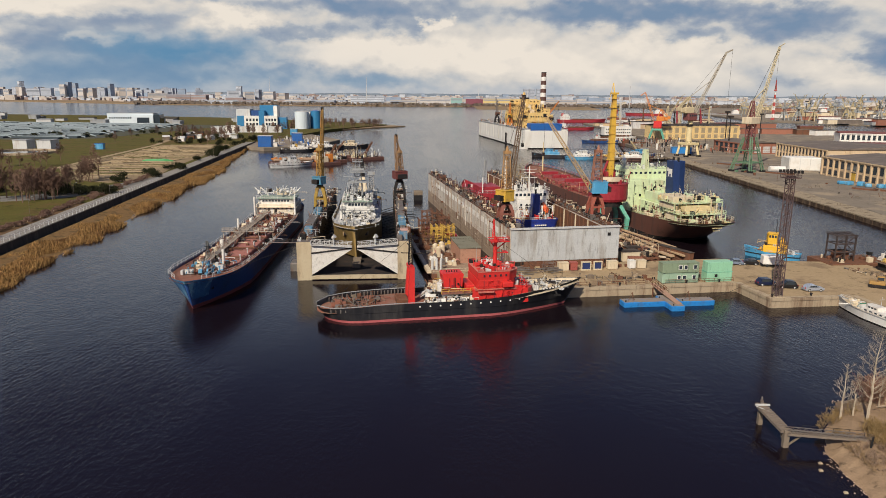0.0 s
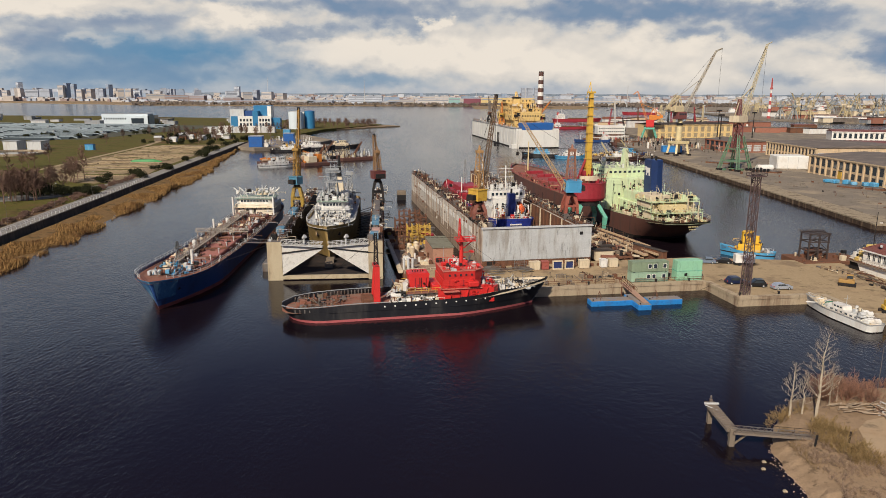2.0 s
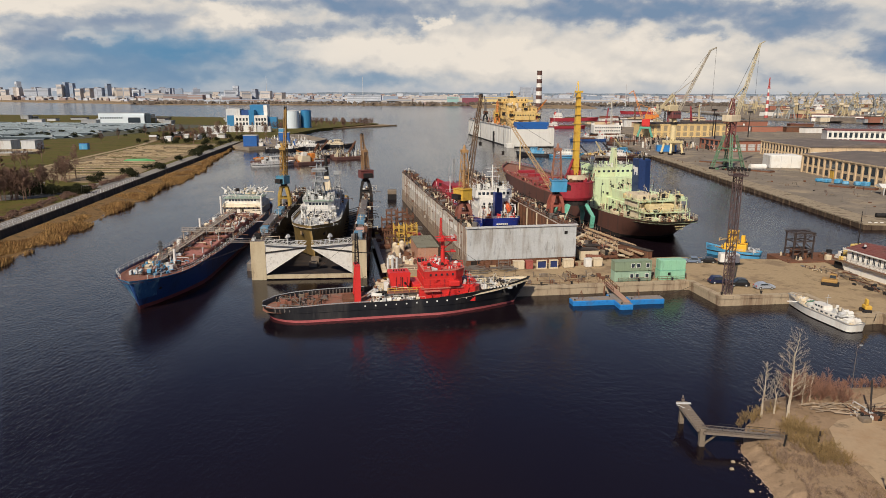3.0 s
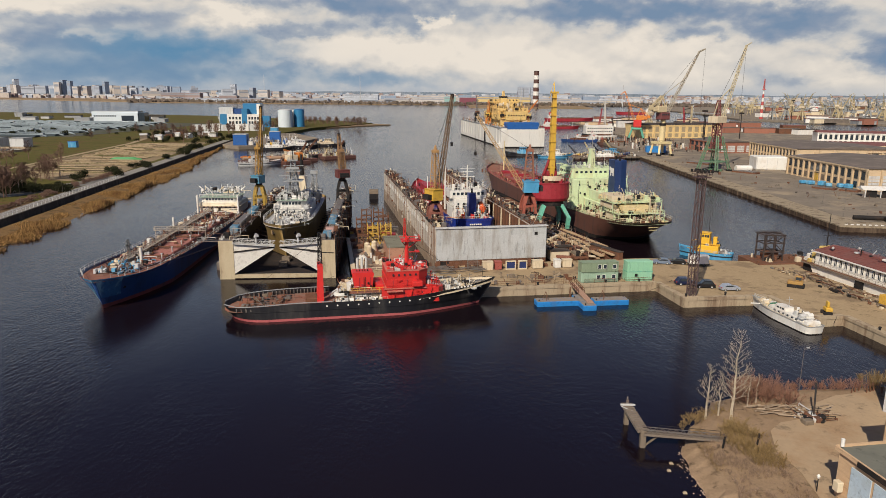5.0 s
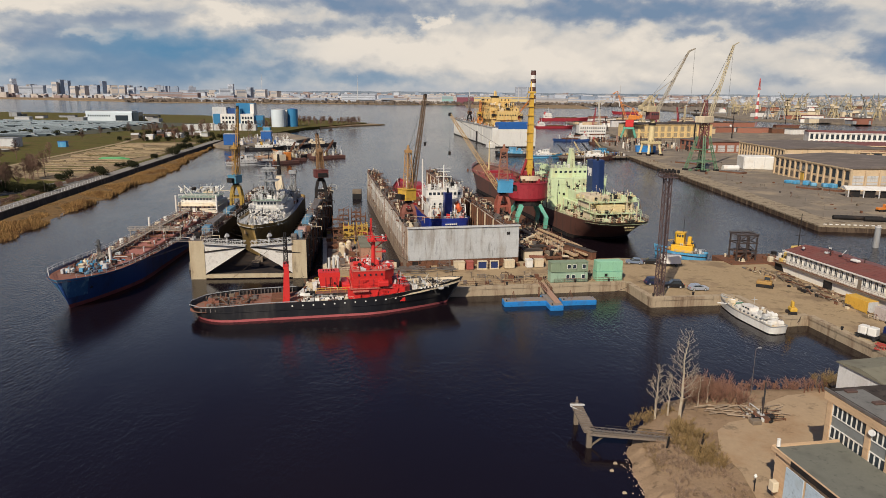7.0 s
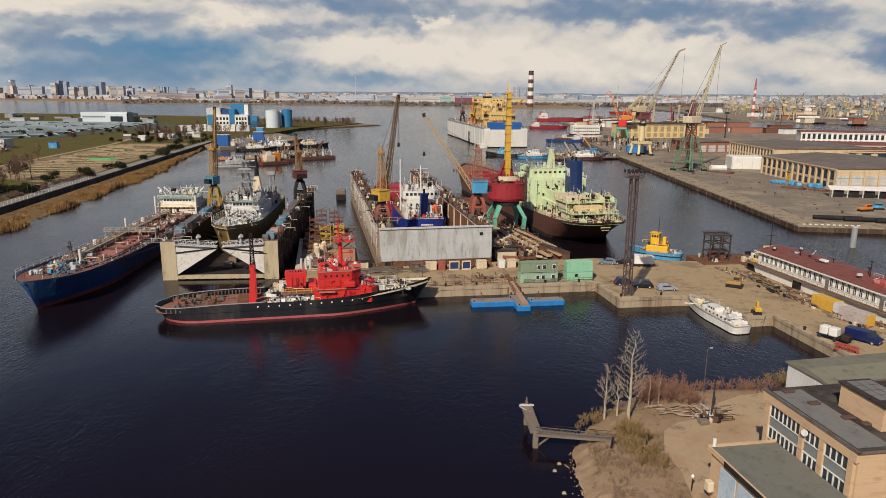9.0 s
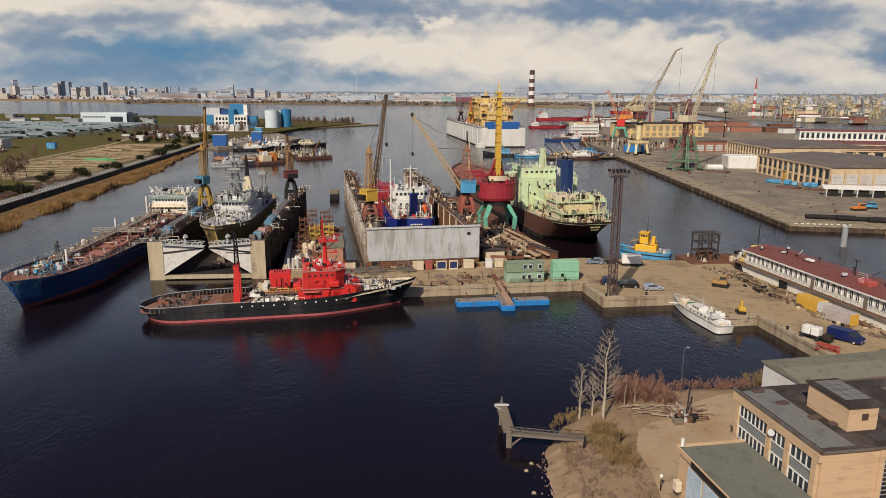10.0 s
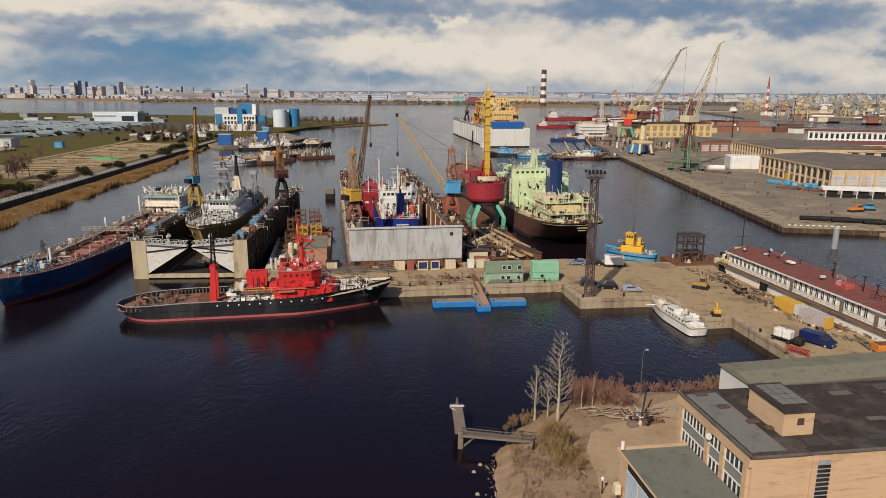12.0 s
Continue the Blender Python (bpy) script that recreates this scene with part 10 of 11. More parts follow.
def white_dock():
    W, L, T, Z = 37.0, 186.0, 5.0, 15.8
    d = thing("floating_dock", "large white floating dock with an icebreaker inside", "floating dock", 55.3, 578.5, 0, 9.8)
    wm = mat("dock_white", (0.66, 0.64, 0.58), 0.7, vary=0.15, size=8.0, second=(0.42, 0.36, 0.28), amount=0.5, streak=True)
    part("pontoon", R(0, W, 0.5, L, -1.5, 3.0), wm, d)
    part("waterline_band", R(-0.1, W + 0.1, 0.4, L + 0.1, -1.0, 0.9), M_dark, d)
    for x in (0, W - T):
        w = part("wing_wall", R(x, x + T, 0.8, L, 3.0, Z), wm, d, "white plated wing wall")
        part("top_deck", R(x - 0.4, x + T + 0.4, 0.8, L, Z, Z + 0.3), M_grey, w)
        part("top_rail", B().rail([(x, 1, Z + 0.3), (x, L, Z + 0.3)], 1.1, 4, 0.15), M_pale, w)
        part("recess", R(x - 0.15, x + 0.1, L * 0.32, L * 0.36, 1, 10), M_dark, w)
        for i in range(17):
            part("wall_rib", R(x - 0.25, x, 5 + i * 11, 5.5 + i * 11, 3.0, Z - 0.4), wm, w)
    e = part("end_wall", R(0, W, 0, 0.8, 0.9, 15.0), wm, d, "white end wall")
    for i in range(5):
        part("panel", R(3.5 + i * 6.4, 9.6 + i * 6.4, -0.05, 0, 2, 13.5), wm, e)
    for x in (0, W - T):
        gear(d, random.Random(int(x) + 5), x, x + T, 2, L - 2, Z + 0.3, 130, [M_dark, M_rust, M_white, M_steel, M_orange], 3.2)
    part("end_stage", R(-3.5, 2.5, -1.5, 8, -1, 3.2), wm, d)
    part("blue_cover", R(6, 33, 3, 16, 14.5, 20.5, 0.4), M_blue, d, "blue sheeting over the stern")
    # the ship inside
    s = thing("icebreaker", "ochre-yellow icebreaker superstructure above the white dock", "ship", 74, 590, 3.0, 99.8)
    H = Hull(135, 26, 11, bow=3, stern=0.5, transom=0.7)
    part("hull", H.strip(-1, None, 2), M_black, s)
    part("deck", H.deck(0.6), M_rust, s)
    ol = mat("ochre_house", (0.66, 0.46, 0.17), 0.6, size=4.0, second=(0.5, 0.34, 0.14), amount=0.5)
    for x0, x1, a, z0, z1 in ((24, 90, 13, 10, 18.5), (28, 84, 15, 18.5, 23.5), (34, 80, 13.5, 23.5, 28.5), (44, 78, 11, 28.5, 32.5), (60, 76, 12.5, 32.5, 36), (22, 36, 9, 18, 25.5), (84, 96, 11, 17, 25)):
        part("tier", R(x0, x1, -a, a, z0, z1, 0.2), ol, s, "ochre tier")
        windows(s, -a + 1, a - 1, x0 - 0.03, z0 + (z1 - z0) * 0.5, 7, 1.1, 1.2, "y", material=M_dark)
        windows(s, x0 + 2, x1 - 2, a + 0.03, z0 + (z1 - z0) * 0.5, 8, 1.2, 1.2, material=M_dark)
        part("tier_rail", B().rail([(x1, a, z1), (x0, a, z1), (x0, -a, z1)], 1.2, 3.5, 0.16), ol, s)
    rw = random.Random(70)
    for x0, a, z0, z1 in ((24, 13, 10, 18.5), (28, 15, 18.5, 23.5), (34, 13.5, 23.5, 28.5), (44, 11, 28.5, 32.5)):
        for k in range(7):
            v, q = rw.uniform(-a, a - 3), rw.uniform(z0, z1 - 2)
            part("bay", R(x0 - rw.uniform(1, 3), x0, v, v + rw.uniform(1.5, 5), q, min(z1, q + rw.uniform(1.5, 3.5))), rw.choice([ol, ol, M_dark, M_rust, M_cream]), s)
        wall_gear(s, rw, -a, a, z0, z1, x0, 40, [ol, M_dark, M_rust, M_dark], "y", -1)
        wall_gear(s, rw, x0, 84, z0, z1, a, 40, [ol, M_dark, M_rust], "x", 1)
    gear(s, rw, 24, 84, -12, 12, 28.5, 60, [ol, M_dark, M_white, M_rust], 6.0)
    gear(s, rw, 4, 32, -10, 10, 11, 90, [M_crimson, M_orange, M_dark, ol, M_white], 9.0)
    gear(s, rw, 84, 130, -10, 10, 12, 140, [M_crimson, M_orange, M_dark, ol, M_rust], 11.0)
    part("funnel", R(48, 56, 2, 8, 28.5, 37, 0.4), ol, s)
    part("funnel_top", R(47.8, 56.2, 1.8, 8.2, 37, 38.5, 0.2), M_dark, s)
    part("mast", B().lattice((72, 0, 33.5), (72, 0, 43), 3, 1, 6, 0.4, (0, 1, 0)), ol, s)
    for x, y, h in ((26, 6, 12), (30, -7, 14), (92, 5, 10), (98, -5, 12)):
        part("deck_crane", B().lattice((x, y, 11), (x + 3, y, 11 + h), 1.2, 0.7, 6, 0.3, (0, 1, 0)), M_orange, s)
    clutter(s, random.Random(68), 24, 40, -12, 12, 18.5, 40, [M_orange, M_rust, M_dark, ol, M_dark], big=3.2)
    clutter(s, random.Random(69), 36, 60, -12, 12, 23.5, 30, [M_dark, M_rust, ol, M_white], big=3.0)
    clutter(s, random.Random(66), 2, 34, -9, 9, 11, 24, [M_orange, M_crimson, M_white, ol], big=5)
    clutter(s, random.Random(67), 90, 128, -9, 9, 12, 30, [M_orange, M_crimson, M_rust, ol], big=6)
    part("red_bow_gear", R(98, 112, -6, 6, 12, 19, 0.4), M_crimson, s)
    portal_crane("dock_crane", "slim dark crane on the white dock wall", 38.7, 690, 16.1, 10, M_dark, M_rust, M_steel, span=4, legh=7, tower=10, reach=(5, 16), slew=90)
    portal_crane("dock_crane", "yellow crane on the white dock wall", 47.2, 640, 16.1, 10, M_orange, M_yellow, M_orange, span=4, legh=7, tower=9, reach=(6, 10), slew=70)
    portal_crane("dock_crane", "orange crane on the white dock's inner wall", 79.5, 645, 16.1, 10, M_red, M_red, M_orange, span=4, legh=6, tower=5, reach=(14, 14), slew=20)


white_dock()


# ---- left bank ----
def reeds():
    rnd = random.Random(101)

    def shore(y):
        w = 17.0 - 0.008 * max(0.0, y - 150) - 0.085 * max(0.0, y - 385)
        return wallx(y) + max(1.5, w + 3.6 * noise.noise((y * 0.030, 4.0, 1.0)) + 1.6 * noise.noise((y * 0.11, 9.0, 1.0)))

    # muddy strip between the wall and the water
    ys2 = [-100 + i * 8 for i in range(86)]
    st = B().quadloop([[(min(wallx(y) + 2 + f * max(1.0, shore(y) - wallx(y) - 2) + (2.2 * noise.noise((y * 0.09, f, 0)) if f > 0.3 else 0), wallx(y) + 60), y, 1.3 * (1 - f) ** 0.8 - 0.12 + 0.25 * noise.noise((y * 0.2, f * 4, 3))) for f in (0, 0.2, 0.4, 0.6, 0.8, 1.0)] for y in ys2], close=False, cap0=False, cap1=False)
    tagged(st.make("ground_reedbed", mat("reed_mud", (0.19, 0.115, 0.05), 0.95, vary=0.55, size=4.0, second=(0.065, 0.045, 0.02), amount=0.8, fine=12, spec=0.1)), "muddy reed bed below the embankment", "ground", "", "structure")
    b = B()
    n = 0
    while n < 42000:
        y = 110 + 470 * rnd.random() ** 1.35
        a, c = wallx(y) + 2.5, shore(y) + 1.5 * noise.noise((y * 0.11, 0.5, 2)) + 1.0
        f = rnd.random() ** 0.75
        x = a + (c - a) * f
        d = noise.noise((x * 0.13, y * 0.07, 7.0))
        if d < -0.22 + 0.30 * (f < 0.35):
            continue
        n += 1
        h = (0.75 + 1.9 * max(0.0, d + 0.1)) * rnd.uniform(0.5, 1.3) * (0.55 + 0.7 * f)
        w = rnd.uniform(0.05, 0.15)
        t2 = rnd.uniform(0, 3.14)
        dx2, dy2 = w * math.cos(t2), w * math.sin(t2)
        z = 0.8 * (1 - f) - 0.1
        lx, ly = rnd.uniform(-0.6, 0.6), rnd.uniform(-0.6, 0.6)
        o = len(b.v)
        b.v += [(x - dx2, y - dy2, z), (x + dx2, y + dy2, z), (x + dx2 * 0.7 + lx, y + dy2 * 0.7 + ly, z + h * 0.9), (x - dx2 * 0.3 + lx, y - dy2 * 0.3 + ly, z + h)]
        b.f.append((o, o + 1, o + 2, o + 3))
    tagged(b.make("reed_bed", M_reed), "dry golden-brown reeds along the bank", "reeds", "", "stuff")


reeds()
b = B()
for i in range(60):
    y = 150 + i * 3.0
    b.bar((wallx(y) - 0.9, y, 2.5), (wallx(y) - 0.9, y, 4.6), 0.14)
b.bar((wallx(150) - 0.9, 150, 4.5), (wallx(327) - 0.9, 327, 4.5), 0.1)
b.bar((wallx(150) - 0.9, 150, 4.0), (wallx(327) - 0.9, 327, 4.0), 0.08)
f = thing("bank_fence", "pale post-and-rail fence along the embankment road", "fence", 0, 0, 0)
part("railing", b, M_pale, f)

rd = random.Random(120)
browntwig = mat("brown_twig_far", (0.17, 0.10, 0.07), 0.9, island=0.4)
tp = [bare_tree("bare_tree", "bare brown park tree on the bank", -196, 300, 2.5, 9.5, 200 + i, browntwig, browntwig, 0.65, 0.03, 9, "park trees", 0.055) for i in range(3)]
spots = [(-160 - rd.uniform(0, 60) * rd.random() ** 0.7, 258 + rd.uniform(0, 40)) for _ in range(46)] + [(rd.uniform(-182, -172), rd.uniform(320, 336)) for _ in range(7)] + [(rd.uniform(-260, -215), rd.uniform(300, 420)) for _ in range(12)] + [(rd.uniform(-300, -170), rd.uniform(560, 720)) for _ in range(16)] + [(rd.uniform(-262, -200), rd.uniform(640, 700)) for _ in range(22)]
tp[1].matrix_basis = pose(-188, 285, 2.5)
tp[2].matrix_basis = pose(-205, 272, 2.5)
for i, (x, y) in enumerate(spots):
    copy_thing(tp[i % 3], pose(x, y, 2.5, 0, 0, rd.uniform(0, 360)) @ Matrix.Scale(rd.uniform(0.85, 1.3), 4))
for i in range(70):
    copy_thing(tp[i % 3], pose(rd.uniform(-235, -95), rd.uniform(845, 935), 2.5, 0, 0, rd.uniform(0, 360)))
for i in range(14):
    copy_thing(tp[i % 3], pose(rd.uniform(-215, -180), rd.uniform(690, 790), 2.5, 0, 0, rd.uniform(0, 360)))


def leaf_bush(name, label, x, y, z, r, h, seed, m, n=420, group=""):
    """Low shrub of several uneven lobes of small leaf sprays."""
    rnd = random.Random(seed)
    b = B()
    lobes = [(rnd.uniform(-0.75, 0.75) * r, rnd.uniform(-0.6, 0.6) * r, rnd.uniform(0.25, 0.62) * h, rnd.uniform(0.35, 0.62)) for _ in range(7)]
    for _ in range(n * 3):
        ox, oy, oz, q2 = rnd.choice(lobes)
        v = Vector((rnd.gauss(0, 1), rnd.gauss(0, 1), rnd.gauss(0, 1))).normalized() * rnd.uniform(0.2, 1.0) ** 0.4
        p = Vector((ox + v.x * r * q2, oy + v.y * r * q2, oz + v.z * h * 0.5 * q2 * (1.5 if v.z > 0 else 1.0)))
        if p.z < 0:
            continue
        s = rnd.uniform(0.07, 0.2) * (r / 2.5) ** 0.5
        q = Vector((rnd.gauss(0, 1), rnd.gauss(0, 1), rnd.gauss(0, 1))).normalized()
        a = q.orthogonal().normalized() * s
        c = q.cross(a) * rnd.uniform(0.5, 1.6)
        o = len(b.v)
        b.v += [tuple(p + a), tuple(p + c), tuple(p - a * 0.8), tuple(p - c * 0.9)]
        b.f.append((o, o + 1, o + 2, o + 3))
    t = thing(name, label, "bush", x, y, z, 0, group)
    part("foliage", b, m, t)
    part("stem", B().cyl((0, 0, 0), (0, 0, h * 0.5), 0.12, 0.08, 5), M_bark, t)
    return t


bp = [leaf_bush("evergreen_bush", "dark evergreen bush beside the bank road", -165, 335, 2.5, 2.6, 4.2, 5 + i, M_bush, 620, "bank bushes") for i in range(2)]
bp[1].matrix_basis = pose(-160, 352, 2.5)
for x, y in [(-167 + i * 2.0, 279 + i * 0.7 + rd.uniform(-2, 2)) for i in range(11)] + [(rd.uniform(-215, -168), rd.uniform(276, 300)) for _ in range(15)] + [(-161, 324), (-164, 326), (-151.5, 344), (-154, 347), (-157, 350), (-153.8, 381), (-156, 385), (-158, 389), (-160, 394), (-161, 380), (-163, 430), (-165, 434), (-163, 461), (-165, 466), (-167, 472), (-171, 507), (-173, 512), (-176, 503), (-194, 561), (-196, 566)] + [(-183 + rd.uniform(-3, 3), 560 + i * 9) for i in range(9)] + [(rd.uniform(-260, -196), rd.uniform(566, 650)) for _ in range(22)] + [(rd.uniform(-420, -240), rd.uniform(640, 720)) for _ in range(14)]:
    k = rd.uniform(0.6, 1.35)
    copy_thing(bp[rd.randrange(2)], pose(x, y, 2.5, 0, 0, rd.uniform(0, 360)) @ Matrix.Diagonal((k * rd.uniform(0.8, 1.6), k, k * rd.uniform(0.7, 1.15), 1)))
ho = leaf_bush("hedge_bush", "withered brown hedge shrub along the road", wallx(280) - 12, 280, 2.5, 2.2, 1.8, 44, browntwig, 260, "hedge shrubs")
for i in range(44):
    y = 165 + i * 4.2
    copy_thing(ho, pose(wallx(y) - 11.5 + rd.uniform(-1.5, 1.5), y, 2.5, 0, 0, rd.uniform(0, 360)))
for x, y in ((-135.5, 238.3), (-141.5, 275.4), (-131, 205)):
    street_lamp("slim grey street lamp on the bank", x, y, 2.5, 10, 1.2)

# allotment huts and green tarpaulin
for i in range(16):
    x, y = rd.uniform(-262, -205), rd.uniform(585, 690)
    t = thing("garden_hut", "small weathered allotment hut", "hut", x, y, 2.5, rd.uniform(-20, 20), "garden huts")
    part("body", R(-3, 3, -2.5, 2.5, 0, 3.0), rd.choice([M_white, M_wood, M_pale, M_rust]), t)
    part("roof", B().quadloop([[(u, -2.8, 3.0), (u, 0, 4.4), (u, 2.8, 3.0)] for u in (-3.2, 3.2)]), rd.choice([M_roofgrey, M_roofdark, M_pale]), t)
t = thing("green_tarpaulin", "green covered heap among the garden beds", "heap", -184, 422, 2.55, 8)
part("cover", B().quadloop([[(x, -2 * k, 0), (x, -1 * k, 1.6 * k), (x, 1 * k, 1.6 * k), (x, 2 * k, 0)] for x, k in ((-9, 0.5), (-7, 1), (4, 1.1), (9, 0.4))]), mat("tarp_green", (0.05, 0.24, 0.07), 0.6), t)
t = thing("portable_cabin", "small blue cabin on the grass", "cabin", -265, 511, 2.5, 5)
part("body", R(-3, 3, -2, 2, 0, 4.2, 0.1), M_sky, t)
part("roof", R(-3.2, 3.2, -2.2, 2.2, 4.2, 4.4), M_blue, t)


# settling basins
def basins():
    grey = mat("basin_cover", (0.052, 0.066, 0.072), 0.85, size=10.0, second=(0.045, 0.06, 0.06), amount=0.8, spec=0.2)
    pale = mat("basin_pipe", (0.24, 0.285, 0.30), 0.7, size=6.0, second=(0.25, 0.28, 0.28), amount=0.6, spec=0.2)
    t = thing("settling_basins", "rows of grey covered water-treatment basins", "basins", -360, 610, 2.5, -6, kind="structure")
    part("slab", B().prism([(-30, -10), (30, 20), (40, 290), (-340, 330), (-420, 40)], 0, 0.12), mat("basin_slab", (0.085, 0.085, 0.07), 0.9, size=12.0, second=(0.075, 0.08, 0.03), amount=0.8, spec=0.1), t)
    rnd = random.Random(9)
    for r in range(17):
        y = 8 + r * 16.5
        for c in range(7):
            x = 10 - c * 56 + rnd.uniform(-8, 8) - r * 2
            part("cover", B().quadloop([[(x + u, y - 4.5 + k, 0.4), (x + u, y - 2 + k, 1.7), (x + u, y + 2 + k, 1.7), (x + u, y + 4.5 + k, 0.4)] for u, k in ((-50, 0), (-12, 0), (-2, rnd.uniform(-7, 0)))]), grey if rnd.random() < 0.93 else pale, t)
            part("pipe", B().cyl((x - 52, y + 6.6, 1.6), (x - 6, y + 6.6, 1.6), 0.55, n=6).cyl((x - 6, y + 6.6, 1.6), (x + 3, y + 1, 0.6), 0.55, n=6), pale, t)
            if rnd.random() < 0.5:
                part("water_strip", R(x - 48, x - 4, y + 8.2, y + 12.5, 0.1, 0.3), GLASS, t)
            if rnd.random() < 0.2:
                part("valve_house", R(x - 8, x - 5, y + 7, y + 9.5, 0, 3.0), M_grey, t)
    for (x, y) in ((-322, 512), (-303, 510), (-415, 560)):
        t = thing("pump_house", "pale windowless pump house", "pump house", x, y, 2.5, -4)
        part("body", R(-5.5, 5.5, -5, 5, 0, 6.4, 0.1), M_pale, t)
        part("roof", R(-5.8, 5.8, -5.3, 5.3, 6.4, 6.8), M_grey, t)
    for (x, y, r2) in ((-300, 474, 21), (-350, 455, 22), (-400, 470, 18)):
        t = thing("round_basin", "round concrete settling basin with grey water", "basin", x, y, 2.5, 0, "round basins")
        part("rim", B().quadloop([[(math.cos(a) * q, math.sin(a) * q, z) for a in [k * math.pi / 16 for k in range(32)]] for q, z in ((r2, 0), (r2, 1.4), (r2 - 1.2, 1.4), (r2 - 1.2, 0.3))], cap0=False, cap1=False), M_concrete, t)
        part("water", B().cyl((0, 0, 0.3), (0, 0, 0.55), r2 - 1.3, n=32), GLASS, t)
    for i in range(34):
        x, y = rnd.uniform(-900, -300), rnd.uniform(900, 1150)
        t = thing("works_building", "low pale building of the water works", "building", x, y, 2.5, rnd.uniform(-10, 10), "works buildings")
        w, d2, h = rnd.uniform(8, 24), rnd.uniform(8, 16), rnd.uniform(2.5, 6)
        part("body", R(-w / 2, w / 2, -d2 / 2, d2 / 2, 0, h), rnd.choice([M_pale, M_grey, M_grey, M_pale, M_roofgrey]), t)
        part("roof", R(-w / 2 - 0.3, w / 2 + 0.3, -d2 / 2 - 0.3, d2 / 2 + 0.3, h, h + 0.5), rnd.choice([M_roofdark, M_grey]), t)


basins()
pw = mat("pale_blue_white", (0.58, 0.64, 0.66), 0.6, vary=0.1, size=5)
t = thing("white_hall", "long white industrial hall with a dark glazed end", "hall", -468, 932, 2.5, 6)
part("body", R(0, 60, 0, 22, 0, 13), pw, t)
part("front_block", R(34, 62, -8, 0, 0, 11), pw, t)
part("glazing", R(41, 57, -8.15, -8, 1, 8), GLASS, t)
part("roof", R(-0.4, 60.4, 0, 22.4, 13, 13.5), M_grey, t)
part("glass_cube", R(62, 70, -6, 12, 0, 12), GLASS, t)
windows(t, 2, 32, -0.03, 6, 10, 1.6, 2.4)


def blue_works():
    t = thing("incinerator_works", "white and bright blue works building with stepped blocks", "works building", -262, 812, 2.5, 6)
    sb = mat("works_blue", (0.025, 0.17, 0.33), 0.5, vary=0.1, size=5, second=(0.05, 0.2, 0.36), amount=0.4)
    part("lower_block", R(14, 52, 0, 20, 0, 15), M_white, t, "white block with windows")
    part("blue_corner", R(31, 37, -0.3, 20.3, 0, 21), sb, t, "blue stair tower")
    part("tower", R(30, 50, 14, 36, 0, 27), sb, t, "bright blue tower block")
    part("tower_face", R(46, 50.3, 13.8, 36, 10, 26.5), M_white, t)
    part("left_block", R(4, 20, 6, 30, 0, 22.5), M_pale, t)
    part("left_base", R(6, 14, -0.2, 26, 0, 15), sb, t)
    part("dark_block", R(20, 30, 8, 28, 15, 21), M_navy, t)
    part("annex", R(52, 62, 4, 16, 0, 13), sb, t)
    for z in (4, 9):
        windows(t, 15.5, 30.5, -0.05, z, 4, 2.2, 3.0)
        windows(t, 38, 51, -0.05, z, 4, 2.2, 3.0)
    t = thing("site_wall", "white boundary blocks before the works", "wall block", -262, 740, 2.5, 5)
    for i in range(5):
        part("block", R(i * 15, i * 15 + 14, 0, 10, 0, 6 + (i % 2)), M_white if i % 2 else M_pale, t)
    t = thing("storage_tank", "large pale grey cylindrical tank", "tank", -184, 829, 2.5)
    part("shell", B().cyl((0, 0, 0), (0, 0, 20), 8.2, 8.2, 24), pw, t)
    part("lid", B().cyl((0, 0, 20), (0, 0, 21), 8.3, 2, 24), M_pale, t)
    t = thing("storage_tank", "bright blue cylindrical tank with a white stair bay", "tank", -170, 842, 2.5)
    part("shell", B().cyl((0, 0, 0), (0, 0, 20.5), 6.0, 6.0, 24), sb, t)
    part("stair_bay", R(-9.5, -5.5, -5, 0, 0, 19.5), M_white, t)
    part("lid", B().cyl((0, 0, 20.5), (0, 0, 21.2), 6.1, 2, 24), M_blue, t)
    for x, y, w, d2, h, m, lab in ((-157, 545, 10.5, 8, 8.4, M_blue, "large blue container block at the landing"), (-146, 612, 9, 7, 7, M_blue, "blue container block beyond the landing"), (-168, 700, 7, 7, 6, M_sky, "pale blue cabin at the landing"), (-146.5, 548, 4, 3, 3, M_white, "small white shed at the landing")):
        t = thing("container_block", lab, "container", x, y, 2.5, 4)
        part("body", R(0, w, 0, d2, 0, h, 0.1), m, t)
        part("roof", R(-0.2, w + 0.2, -0.2, d2 + 0.2, h, h + 0.3), M_pale, t)
        for i in range(6):
            part("rib", R(w * (i + 0.4) / 6, w * (i + 0.6) / 6, -0.08, 0, 0.3, h - 0.3), m, t)
    flat("quay_landing", [(-150, 536), (-118, 560), (-108, 640), (-150, 720), (-172, 690), (-176, 560)], -1.5, 2.4, M_asphalt, "small asphalt landing on the bank", "quay")


